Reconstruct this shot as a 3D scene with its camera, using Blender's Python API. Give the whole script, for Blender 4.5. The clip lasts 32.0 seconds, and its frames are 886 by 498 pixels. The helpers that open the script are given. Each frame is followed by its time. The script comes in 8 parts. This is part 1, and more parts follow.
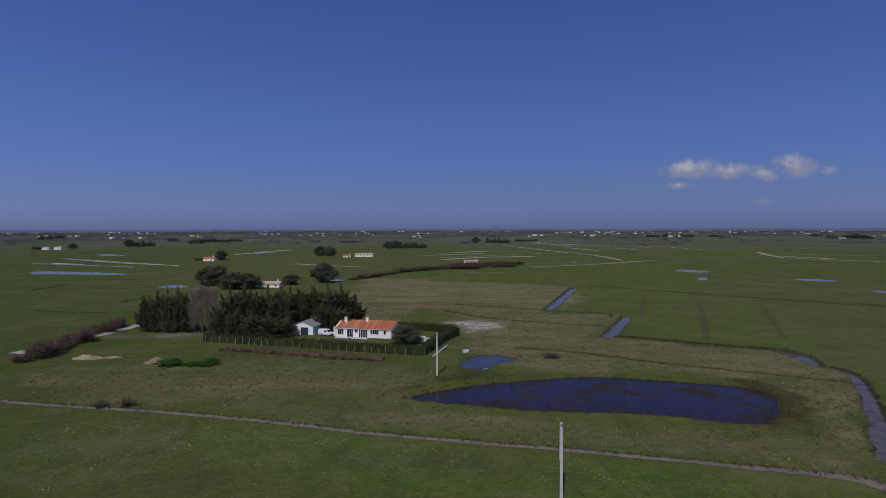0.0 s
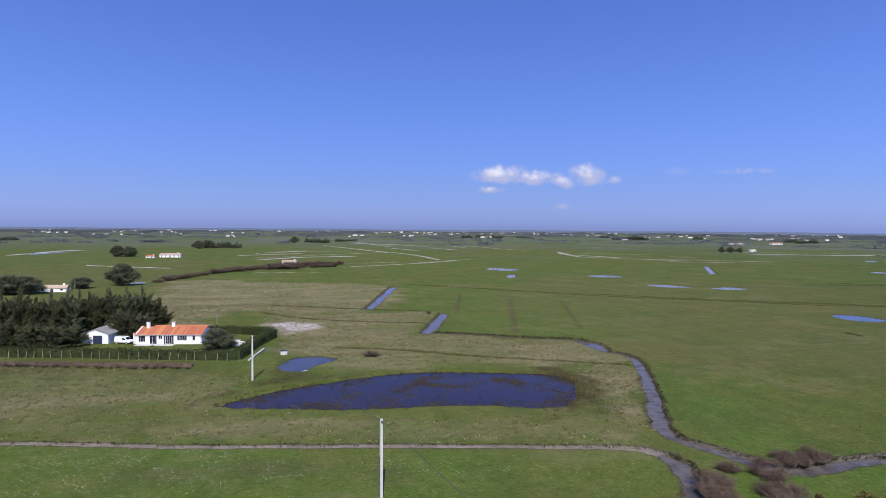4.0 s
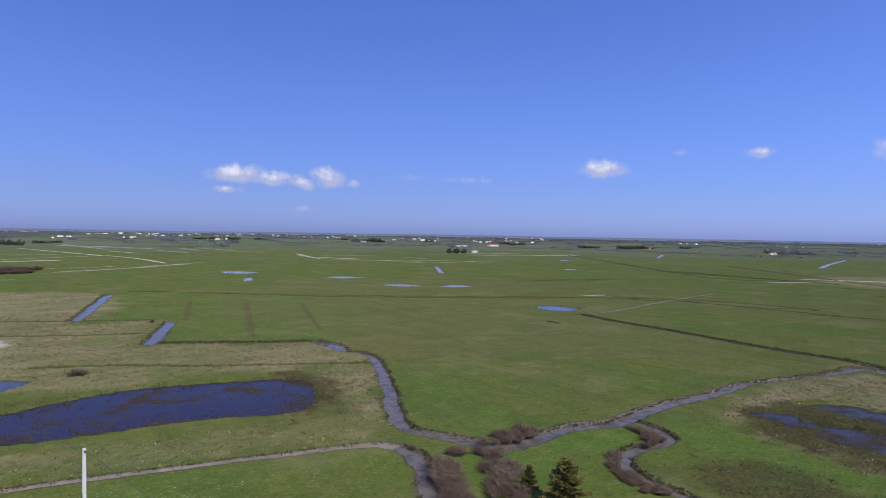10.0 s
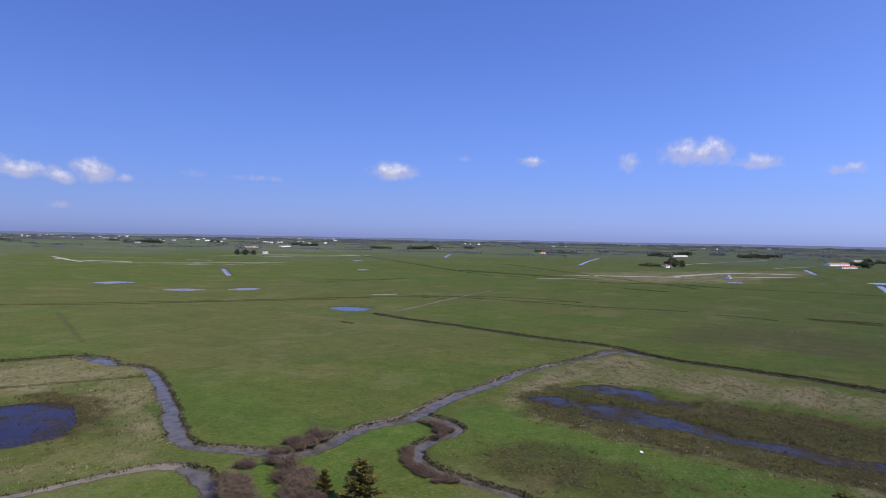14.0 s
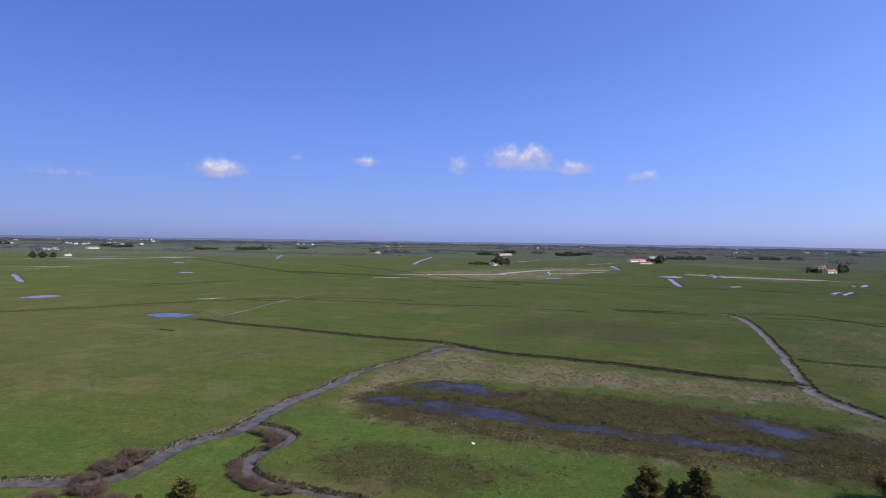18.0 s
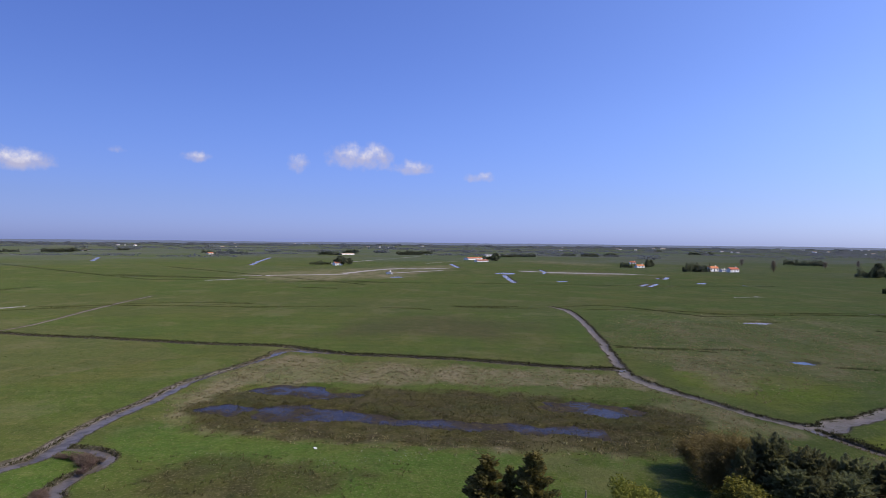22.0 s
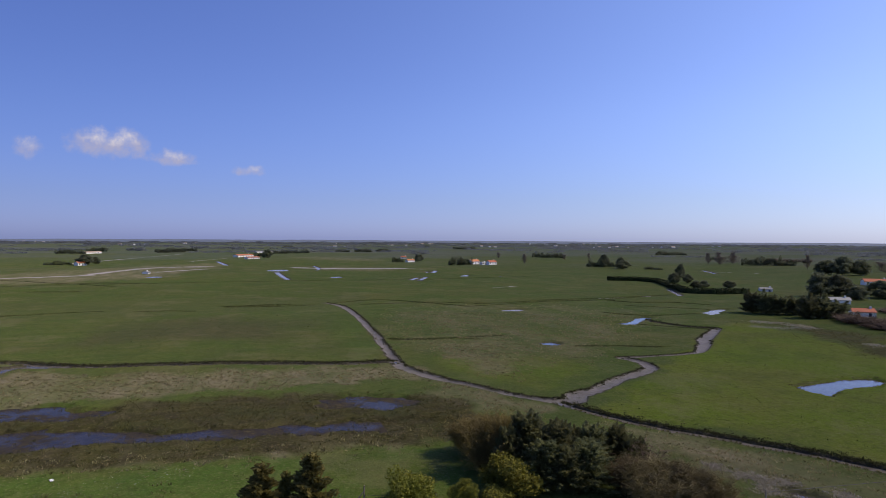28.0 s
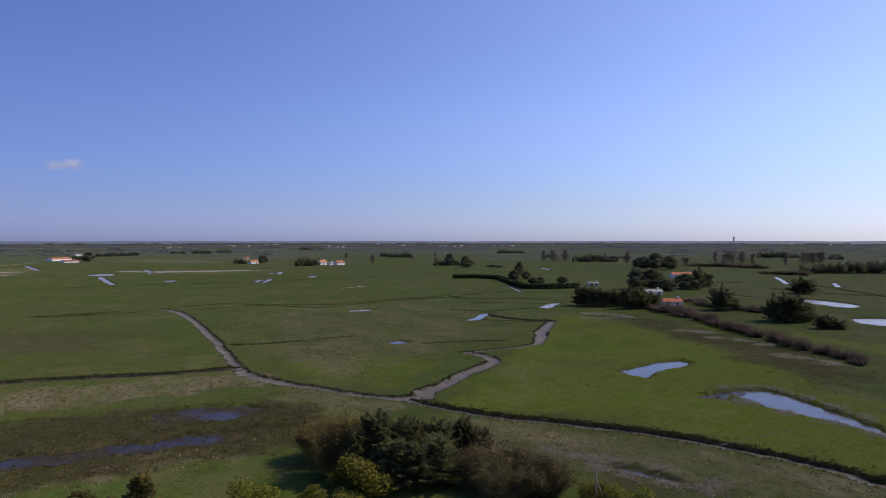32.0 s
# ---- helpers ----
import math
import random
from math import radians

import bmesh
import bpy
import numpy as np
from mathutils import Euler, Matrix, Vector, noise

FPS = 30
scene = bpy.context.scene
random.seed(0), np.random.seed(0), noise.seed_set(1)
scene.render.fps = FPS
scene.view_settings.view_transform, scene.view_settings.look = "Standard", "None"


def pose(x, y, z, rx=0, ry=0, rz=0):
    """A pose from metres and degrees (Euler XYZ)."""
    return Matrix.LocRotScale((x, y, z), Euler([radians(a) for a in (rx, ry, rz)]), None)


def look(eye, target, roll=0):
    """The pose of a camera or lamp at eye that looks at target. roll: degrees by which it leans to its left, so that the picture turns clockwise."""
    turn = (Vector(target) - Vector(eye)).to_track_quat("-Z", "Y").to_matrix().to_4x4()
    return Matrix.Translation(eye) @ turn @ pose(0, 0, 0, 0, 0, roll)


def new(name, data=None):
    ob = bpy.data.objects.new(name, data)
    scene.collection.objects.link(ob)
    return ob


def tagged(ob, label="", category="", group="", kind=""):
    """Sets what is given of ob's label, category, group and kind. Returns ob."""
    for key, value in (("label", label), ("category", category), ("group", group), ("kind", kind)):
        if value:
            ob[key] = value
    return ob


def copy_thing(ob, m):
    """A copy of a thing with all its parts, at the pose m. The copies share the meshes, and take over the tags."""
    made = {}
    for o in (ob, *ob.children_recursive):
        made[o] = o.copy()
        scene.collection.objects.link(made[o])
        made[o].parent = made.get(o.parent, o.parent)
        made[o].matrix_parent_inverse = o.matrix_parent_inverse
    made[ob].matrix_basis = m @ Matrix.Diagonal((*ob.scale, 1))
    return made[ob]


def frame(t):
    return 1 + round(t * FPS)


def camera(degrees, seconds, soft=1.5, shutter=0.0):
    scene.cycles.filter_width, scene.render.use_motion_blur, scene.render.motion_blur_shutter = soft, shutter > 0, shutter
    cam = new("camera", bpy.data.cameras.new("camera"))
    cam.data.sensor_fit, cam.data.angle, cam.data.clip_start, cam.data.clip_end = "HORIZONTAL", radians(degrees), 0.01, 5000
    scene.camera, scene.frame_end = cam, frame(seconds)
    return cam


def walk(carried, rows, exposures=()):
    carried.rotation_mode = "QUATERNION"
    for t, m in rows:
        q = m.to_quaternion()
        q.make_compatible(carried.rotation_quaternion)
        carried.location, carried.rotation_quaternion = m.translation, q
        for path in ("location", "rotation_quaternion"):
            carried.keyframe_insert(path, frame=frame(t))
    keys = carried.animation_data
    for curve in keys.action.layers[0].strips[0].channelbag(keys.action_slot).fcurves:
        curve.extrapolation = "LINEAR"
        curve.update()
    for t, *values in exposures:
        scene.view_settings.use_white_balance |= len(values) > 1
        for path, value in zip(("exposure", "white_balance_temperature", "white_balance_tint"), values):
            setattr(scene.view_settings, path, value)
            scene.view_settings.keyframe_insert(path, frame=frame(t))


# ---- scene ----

# ---- camera and its walk: a drone hovering at about thirty metres, turning to its right ----
PATH = [
    (0.0, 0.00, 0.00, 30.00, -0.00, -2.00, 0.13),
    (0.5, 0.00, 0.03, 29.97, -2.16, -2.00, 0.09),
    (1.0, -0.00, 0.08, 29.93, -4.21, -2.01, 0.01),
    (1.5, -0.02, 0.15, 29.90, -6.11, -2.02, 0.02),
    (2.0, -0.03, 0.23, 29.85, -8.23, -2.02, -0.12),
    (2.5, -0.02, 0.33, 29.80, -10.40, -2.00, -0.24),
    (3.0, 0.01, 0.41, 29.74, -12.40, -1.97, -0.29),
    (3.5, 0.04, 0.50, 29.69, -14.12, -1.97, -0.36),
    (4.0, 0.08, 0.58, 29.65, -16.35, -1.94, -0.44),
    (4.5, 0.12, 0.64, 29.62, -18.85, -1.93, -0.56),
    (6.5, 0.59, 1.60, 29.38, -25.98, -1.80, -0.78),
    (7.0, 0.67, 1.64, 29.37, -27.64, -1.78, -0.79),
    (7.5, 0.76, 1.67, 29.34, -29.09, -1.74, -0.82),
    (8.0, 0.87, 1.74, 29.31, -30.78, -1.68, -0.84),
    (8.5, 1.00, 1.80, 29.28, -32.79, -1.62, -0.82),
    (9.0, 1.13, 1.87, 29.23, -35.15, -1.55, -0.88),
    (9.5, 1.23, 1.94, 29.23, -37.36, -1.50, -0.86),
    (10.0, 1.32, 2.06, 29.22, -39.80, -1.46, -0.92),
    (10.5, 1.41, 2.16, 29.20, -42.41, -1.41, -0.99),
    (11.0, 1.49, 2.25, 29.20, -45.43, -1.34, -1.05),
    (11.5, 1.55, 2.32, 29.22, -48.46, -1.28, -1.05),
    (12.0, 1.58, 2.39, 29.22, -51.63, -1.22, -1.08),
    (12.5, 1.63, 2.44, 29.23, -53.94, -1.20, -1.08),
    (13.0, 1.66, 2.53, 29.21, -55.58, -1.17, -1.13),
    (13.5, 1.72, 2.59, 29.20, -56.89, -1.13, -1.09),
    (14.0, 1.78, 2.62, 29.20, -58.59, -1.09, -1.05),
    (14.5, 1.84, 2.64, 29.18, -60.44, -1.05, -1.10),
    (16.5, 2.49, 2.96, 29.07, -67.60, -0.90, -0.97),
    (17.0, 2.55, 2.97, 29.06, -69.51, -0.87, -0.96),
    (17.5, 2.64, 2.98, 29.08, -71.44, -0.84, -0.90),
    (18.0, 2.76, 3.00, 29.10, -73.66, -0.84, -0.88),
    (18.5, 2.86, 3.01, 29.09, -75.51, -0.85, -0.85),
    (19.0, 2.99, 3.02, 29.06, -77.13, -0.82, -0.85),
    (19.5, 3.11, 3.04, 29.02, -78.81, -0.78, -0.77),
    (20.0, 3.24, 3.06, 29.01, -80.71, -0.77, -0.71),
    (20.5, 3.37, 3.08, 29.00, -82.65, -0.75, -0.65),
    (21.0, 3.46, 3.10, 28.99, -84.63, -0.74, -0.62),
    (21.5, 3.54, 3.10, 28.99, -86.26, -0.74, -0.61),
    (22.0, 3.61, 3.11, 28.98, -88.06, -0.71, -0.59),
    (22.5, 3.69, 3.13, 28.96, -89.86, -0.69, -0.52),
    (23.0, 3.81, 3.14, 28.97, -92.02, -0.67, -0.52),
    (23.5, 3.91, 3.17, 28.96, -94.18, -0.67, -0.45),
    (24.0, 4.03, 3.15, 28.93, -96.25, -0.65, -0.45),
    (24.5, 4.13, 3.17, 28.94, -97.64, -0.64, -0.40),
    (25.0, 4.22, 3.16, 28.96, -99.19, -0.68, -0.36),
    (25.5, 4.31, 3.15, 28.96, -100.70, -0.73, -0.37),
    (27.5, 4.91, 3.14, 28.90, -106.43, -0.93, -0.33),
    (28.0, 4.98, 3.13, 28.91, -108.58, -0.92, -0.33),
    (28.5, 5.06, 3.07, 28.90, -110.55, -0.88, -0.33),
    (29.0, 5.15, 3.03, 28.87, -112.42, -0.84, -0.27),
    (29.5, 5.21, 2.97, 28.86, -114.49, -0.82, -0.23),
    (30.0, 5.25, 2.91, 28.84, -116.49, -0.81, -0.21),
    (30.5, 5.30, 2.87, 28.83, -117.75, -0.79, -0.18),
    (31.0, 5.35, 2.84, 28.81, -119.02, -0.78, -0.12),
    (31.5, 5.38, 2.81, 28.80, -120.53, -0.82, -0.13),
    (32.0, 5.42, 2.80, 28.83, -122.43, -0.89, 0.01),
]
cam = camera(70.65, 32.0, soft=0.8)
walk(cam, [(t, pose(x, y, z, 90 + pitch, roll, yaw)) for t, x, y, z, yaw, pitch, roll in PATH],
     exposures=[(0.0, -1.25, 6500, 10), (0.1, -0.85, 6500, 10), (0.2, -0.45, 6500, 10), (0.3, -0.15, 6500, 10), (0.4, -0.08, 6500, 10), (4.0, -0.10, 6500, 10), (9.0, -0.15, 6500, 10),
                (14.0, -0.17, 6600, 10), (20.0, -0.20, 6800, 11), (25.5, -0.32, 7150, 12), (32.0, -0.58, 7500, 12)])

# ---- sky and sun ----
SUN_HEADING, SUN_HEIGHT = 193.0, 44.0
sky_world = bpy.data.worlds.new("sky")
scene.world = sky_world
sky_world.use_nodes = True
wt = sky_world.node_tree
wt.nodes.clear()


def add(tree, kind, ins=(), operation=None, blend=None, ease=None, attribute=None, clamp=False):
    """A node with its inputs: values, or sockets to link."""
    n = tree.nodes.new(kind)
    if operation:
        n.operation = operation
    if clamp:
        n.use_clamp = True
    if blend:
        n.data_type, n.blend_type = "RGBA", blend
    if ease:
        n.interpolation_type = ease
    if attribute:
        n.attribute_name, n.attribute_type = attribute, "GEOMETRY"
    for k, v in (ins.items() if isinstance(ins, dict) else enumerate(ins)):
        if v is None:
            continue
        if isinstance(v, bpy.types.NodeSocket):
            tree.links.new(v, n.inputs[k])
        else:
            n.inputs[k].default_value = v
    return n


def maths(tree, op, a, b=None, c=None, clamp=False):
    return add(tree, "ShaderNodeMath", (a, b, c), operation=op, clamp=clamp).outputs[0]


def mixed(tree, fac, a, b, blend="MIX"):
    n = add(tree, "ShaderNodeMix", {0: fac, 6: a, 7: b}, blend=blend)
    return n.outputs[2]


def smooth(tree, x, lo, hi):
    return add(tree, "ShaderNodeMapRange", (x, lo, hi, 0.0, 1.0), ease="SMOOTHSTEP").outputs[0]


sky = add(wt, "ShaderNodeTexSky")
sky.sky_type, sky.sun_disc = "NISHITA", False
sky.sun_elevation, sky.sun_rotation = radians(SUN_HEIGHT), radians(SUN_HEADING)
sky.air_density, sky.dust_density, sky.ozone_density, sky.altitude = 1.0, 0.45, 2.5, 30.0
# a few small fair-weather clouds low over the plain: heading, height, half width, half height (degrees)
CLOUDS = [(21.6, 5.2, 2.3, 0.75, 1.0), (24.6, 4.9, 2.4, 0.6, 0.9), (27.4, 4.5, 1.0, 0.5, 0.7), (29.2, 5.1, 1.35, 1.0, 1.0), (27.1, 2.4, 0.9, 0.35, 0.3),
          (31.6, 4.7, 0.6, 0.3, 0.3), (36.7, 5.1, 0.9, 0.35, 0.35), (41.9, 5.1, 1.8, 0.3, 0.25), (54.0, 6.0, 2.0, 0.75, 0.9), (60.5, 7.4, 0.6, 0.3, 0.25),
          (66.4, 7.1, 1.4, 0.4, 0.35), (74.9, 6.8, 0.95, 0.75, 0.55), (80.4, 7.6, 2.4, 1.1, 0.95), (85.3, 6.8, 1.7, 0.55, 0.4), (91.4, 6.0, 1.4, 0.4, 0.4), (20.5, 3.9, 1.2, 0.3, 0.4)]
way = add(wt, "ShaderNodeTexCoord").outputs["Generated"]
axes = add(wt, "ShaderNodeSeparateXYZ", (way,))
heading = maths(wt, "MULTIPLY", maths(wt, "ARCTAN2", axes.outputs[0], axes.outputs[1]), 57.2958)
height = maths(wt, "MULTIPLY", maths(wt, "ARCSINE", axes.outputs[2]), 57.2958)
billow = add(wt, "ShaderNodeTexNoise", {"Vector": way, "Scale": 34.0, "Detail": 8.0, "Roughness": 0.6}).outputs[0]
puff = maths(wt, "MULTIPLY", maths(wt, "SUBTRACT", billow, 0.5), 4.4)


def cloud_cover(lift, shrink):
    """How thick the clouds stand in each direction; lifted and shrunk it gives their sunlit heads."""
    total = None
    for h, e, wx, wy, thick in CLOUDS:
        e -= 0.45 if h < 32 else 0.25
        a = maths(wt, "DIVIDE", maths(wt, "SUBTRACT", heading, h), wx * shrink)
        b = maths(wt, "DIVIDE", maths(wt, "SUBTRACT", height, e + lift * wy), wy * shrink)
        b = maths(wt, "MAXIMUM", maths(wt, "MULTIPLY", b, 0.85), maths(wt, "MULTIPLY", b, -1.25))
        d = maths(wt, "SUBTRACT", 1.0, maths(wt, "ADD", maths(wt, "MULTIPLY", a, a), maths(wt, "MULTIPLY", b, b)))
        d = maths(wt, "MULTIPLY", maths(wt, "ADD", maths(wt, "MAXIMUM", d, -3.0), 1.2), 0.42 + 0.58 * thick)
        total = d if total is None else maths(wt, "MAXIMUM", total, d)
    return maths(wt, "ADD", total, puff)


cloud = smooth(wt, cloud_cover(0.0, 1.0), 0.35, 2.5)
lit_head = smooth(wt, cloud_cover(0.55, 0.8), 0.9, 2.6)
# haze brightens the sky towards the sun
sun_way = (math.sin(radians(SUN_HEADING)) * math.cos(radians(SUN_HEIGHT)), math.cos(radians(SUN_HEADING)) * math.cos(radians(SUN_HEIGHT)), math.sin(radians(SUN_HEIGHT)))
towards = add(wt, "ShaderNodeVectorMath", (way, sun_way), operation="DOT_PRODUCT").outputs["Value"]
glow = maths(wt, "ADD", 1.95, maths(wt, "MULTIPLY", towards, 1.4))
warm = mixed(wt, smooth(wt, towards, -0.3, 1.0), (0.69, 0.85, 1.64, 1), (0.88, 0.93, 1.30, 1))
warm = mixed(wt, smooth(wt, height, -1.0, 12.0), mixed(wt, 1.0, warm, mixed(wt, smooth(wt, towards, -0.3, 0.6), (0.84, 0.85, 1.00, 1), (0.72, 0.77, 0.82, 1)), "MULTIPLY"), warm)
warm = mixed(wt, smooth(wt, height, -0.8, 4.0), mixed(wt, 1.0, warm, (1.02, 1.10, 1.28, 1), "MULTIPLY"), warm)
tint = mixed(wt, 1.0, sky.outputs[0], warm, "MULTIPLY")
tint = add(wt, "ShaderNodeVectorMath", {0: tint, 3: glow}, operation="SCALE").outputs[0]
skycol = mixed(wt, maths(wt, "MULTIPLY", cloud, 0.80), tint, mixed(wt, lit_head, (8.6, 8.6, 11.6, 1), (15.5, 15.0, 15.6, 1)))
add(wt, "ShaderNodeOutputWorld", (add(wt, "ShaderNodeBackground", (skycol, 0.068)).outputs[0],))

sun_data = bpy.data.lights.new("sun", "SUN")
sun_data.energy, sun_data.angle, sun_data.color = 5.0, radians(0.55), (1.0, 0.91, 0.74)
sun = new("sun", sun_data)
hs, es = radians(SUN_HEADING), radians(SUN_HEIGHT)
sun.matrix_world = look((600 * math.sin(hs) * math.cos(es), 600 * math.cos(hs) * math.cos(es), 600 * math.sin(es)), (0, 0, 0))

# ---- materials ----


def material(name, colour, rough=0.8, vary=0.25, scale=2.0, fine=14.0, bump=0.0, metal=0.0, spec=0.3, other=None, coord="Object", random_shift=0.0):
    """A surface with a base colour, broken up by noise at two scales, and fine relief."""
    m = bpy.data.materials.new(name)
    m.use_nodes = True
    t = m.node_tree
    p = t.nodes["Principled BSDF"]
    co = add(t, "ShaderNodeTexCoord").outputs[coord]
    big = add(t, "ShaderNodeTexNoise", {"Vector": co, "Scale": scale, "Detail": 4.0}).outputs[0]
    small = add(t, "ShaderNodeTexNoise", {"Vector": co, "Scale": fine, "Detail": 5.0, "Roughness": 0.65}).outputs[0]
    c0 = (*colour, 1)
    c1 = (*(other or [c * 0.45 for c in colour]), 1)
    f = maths(t, "ADD", maths(t, "MULTIPLY", smooth(t, big, 0.35, 0.7), 0.6), maths(t, "MULTIPLY", smooth(t, small, 0.35, 0.7), 0.4))
    col = mixed(t, maths(t, "MULTIPLY", f, vary * 2, clamp=True), c0, c1)
    if random_shift:
        r = add(t, "ShaderNodeObjectInfo").outputs["Random"]
        col = add(t, "ShaderNodeHueSaturation", {"Hue": maths(t, "ADD", 0.5, maths(t, "MULTIPLY", maths(t, "SUBTRACT", r, 0.5), random_shift * 0.12)),
                                                 "Value": maths(t, "ADD", 1.0 - random_shift, maths(t, "MULTIPLY", r, 2 * random_shift)), "Color": col}).outputs[0]
    t.links.new(col, p.inputs["Base Color"])
    p.inputs["Roughness"].default_value, p.inputs["Metallic"].default_value = rough, metal
    p.inputs["Specular IOR Level"].default_value = spec
    if bump:
        b = add(t, "ShaderNodeBump", {"Strength": bump, "Distance": 0.05, "Height": small})
        t.links.new(b.outputs[0], p.inputs["Normal"])
    return m


def leafy(name, light, dark, through_light=0.15, scale=0.6):
    """Foliage: darker and lighter leaves, a little light passing through."""
    m = bpy.data.materials.new(name)
    m.use_nodes = True
    t = m.node_tree
    p = t.nodes["Principled BSDF"]
    isl = add(t, "ShaderNodeNewGeometry").outputs["Random Per Island"]
    co = add(t, "ShaderNodeTexCoord").outputs["Object"]
    patch = add(t, "ShaderNodeTexNoise", {"Vector": co, "Scale": scale * 6, "Detail": 2.0}).outputs[0]
    r = add(t, "ShaderNodeObjectInfo").outputs["Random"]
    f = maths(t, "ADD", maths(t, "MULTIPLY", isl, 0.5), maths(t, "MULTIPLY", smooth(t, patch, 0.3, 0.7), 0.5))
    col = mixed(t, f, (*dark, 1), (*light, 1))
    col = add(t, "ShaderNodeHueSaturation", {"Hue": maths(t, "ADD", 0.485, maths(t, "MULTIPLY", r, 0.03)),
                                             "Value": maths(t, "ADD", 0.8, maths(t, "MULTIPLY", r, 0.4)), "Color": col}).outputs[0]
    t.links.new(col, p.inputs["Base Color"])
    p.inputs["Roughness"].default_value = 0.75
    p.inputs["Specular IOR Level"].default_value = 0.15
    tr = add(t, "ShaderNodeBsdfTranslucent", (col,))
    out = t.nodes["Material Output"]
    t.links.new(add(t, "ShaderNodeMixShader", (through_light, p.outputs[0], tr.outputs[0])).outputs[0], out.inputs[0])
    return m


def make_ground_material():
    m = bpy.data.materials.new("marsh_meadow")
    m.use_nodes = True
    t = m.node_tree
    p = t.nodes["Principled BSDF"]
    co = add(t, "ShaderNodeTexCoord").outputs["Object"]

    def noise_at(scale, detail=4.0, rough=0.6, stretch=None):
        v = co if stretch is None else add(t, "ShaderNodeVectorMath", (co, stretch), operation="MULTIPLY").outputs[0]
        return add(t, "ShaderNodeTexNoise", {"Vector": v, "Scale": scale, "Detail": detail, "Roughness": rough}).outputs[0]

    wide, mid, patch, fine = noise_at(0.006, 3), noise_at(0.035, 5), noise_at(0.22, 5, 0.65), noise_at(2.2, 6, 0.7)
    blade = noise_at(7.0, 3, 0.7)
    streak = noise_at(0.05, 4, 0.6, (0.35, 1.6, 1.0))

    def cover_mask(name, rag=0.9):
        a = add(t, "ShaderNodeAttribute", attribute=name).outputs["Fac"]
        ragged = maths(t, "ADD", a, maths(t, "MULTIPLY", maths(t, "SUBTRACT", maths(t, "ADD", maths(t, "ADD", maths(t, "MULTIPLY", patch, 0.45), maths(t, "MULTIPLY", fine, 0.35)), maths(t, "MULTIPLY", streak, 0.5)), 0.65), rag))
        return smooth(t, maths(t, "MULTIPLY", ragged, smooth(t, a, 0.0, 0.12)), 0.18, 0.75)

    grass = mixed(t, smooth(t, mid, 0.35, 0.68), (0.068, 0.108, 0.016, 1), (0.094, 0.108, 0.022, 1))
    grass = mixed(t, maths(t, "MULTIPLY", smooth(t, wide, 0.45, 0.7), 0.7), grass, (0.064, 0.106, 0.018, 1))
    grass = mixed(t, maths(t, "MULTIPLY", smooth(t, streak, 0.50, 0.75), 0.24), grass, (0.138, 0.116, 0.032, 1))
    grass = mixed(t, maths(t, "MULTIPLY", smooth(t, patch, 0.48, 0.70), 0.30), grass, (0.048, 0.078, 0.016, 1))
    rows = add(t, "ShaderNodeTexWave", {"Vector": co, "Scale": 0.028, "Distortion": 5.0, "Detail": 2.0, "Detail Scale": 0.6}).outputs["Fac"]
    grass = mixed(t, maths(t, "MULTIPLY", smooth(t, rows, 0.7, 1.0), 0.22), grass, (0.040, 0.066, 0.014, 1))
    warp = add(t, "ShaderNodeVectorMath", (co, add(t, "ShaderNodeVectorMath", (add(t, "ShaderNodeTexNoise", {"Vector": co, "Scale": 0.01, "Detail": 2.0}).outputs[1], (60.0, 60.0, 0.0)), operation="MULTIPLY").outputs[0]), operation="ADD").outputs[0]
    field = add(t, "ShaderNodeTexVoronoi", {"Vector": add(t, "ShaderNodeVectorMath", (warp, (1.0, 0.55, 0.0)), operation="MULTIPLY").outputs[0], "Scale": 0.0085, "Randomness": 0.8})
    tone = add(t, "ShaderNodeSeparateColor", (field.outputs["Color"],))
    grass = mixed(t, maths(t, "MULTIPLY", smooth(t, tone.outputs[0], 0.55, 1.0), 0.4), grass, (0.104, 0.100, 0.034, 1))
    grass = mixed(t, maths(t, "MULTIPLY", smooth(t, tone.outputs[1], 0.5, 1.0), 0.45), grass, (0.054, 0.086, 0.014, 1))
    lush = mixed(t, smooth(t, patch, 0.35, 0.7), (0.062, 0.118, 0.016, 1), (0.084, 0.130, 0.020, 1))
    lush = mixed(t, maths(t, "MULTIPLY", smooth(t, mid, 0.48, 0.66), 0.35), lush, (0.100, 0.098, 0.016, 1))
    col = mixed(t, cover_mask("lush", 0.5), grass, lush)
    # yellower, brighter green imitates sun shining through the blades in the sunward fields
    backlit_grass = mixed(t, smooth(t, mid, 0.35, 0.7), (0.096, 0.148, 0.010, 1), (0.112, 0.134, 0.018, 1))
    col = mixed(t, cover_mask("backlit_grass", 0.4), col, backlit_grass)
    dry = mixed(t, smooth(t, fine, 0.3, 0.7), (0.290, 0.245, 0.125, 1), (0.125, 0.122, 0.046, 1))
    col = mixed(t, maths(t, "MULTIPLY", maths(t, "MULTIPLY", cover_mask("dry", 1.5), maths(t, "ADD", 0.40, maths(t, "MULTIPLY", smooth(t, noise_at(0.075, 7, 0.72, (0.5, 1.5, 1.0)), 0.40, 0.62), 0.60))), 0.95), col, dry)
    brown = mixed(t, smooth(t, fine, 0.3, 0.7), (0.080, 0.064, 0.030, 1), (0.060, 0.056, 0.022, 1))
    col = mixed(t, maths(t, "MULTIPLY", cover_mask("brown", 0.6), 0.62), col, brown)
    marsh = mixed(t, smooth(t, patch, 0.35, 0.65), (0.056, 0.054, 0.013, 1), (0.046, 0.040, 0.016, 1))
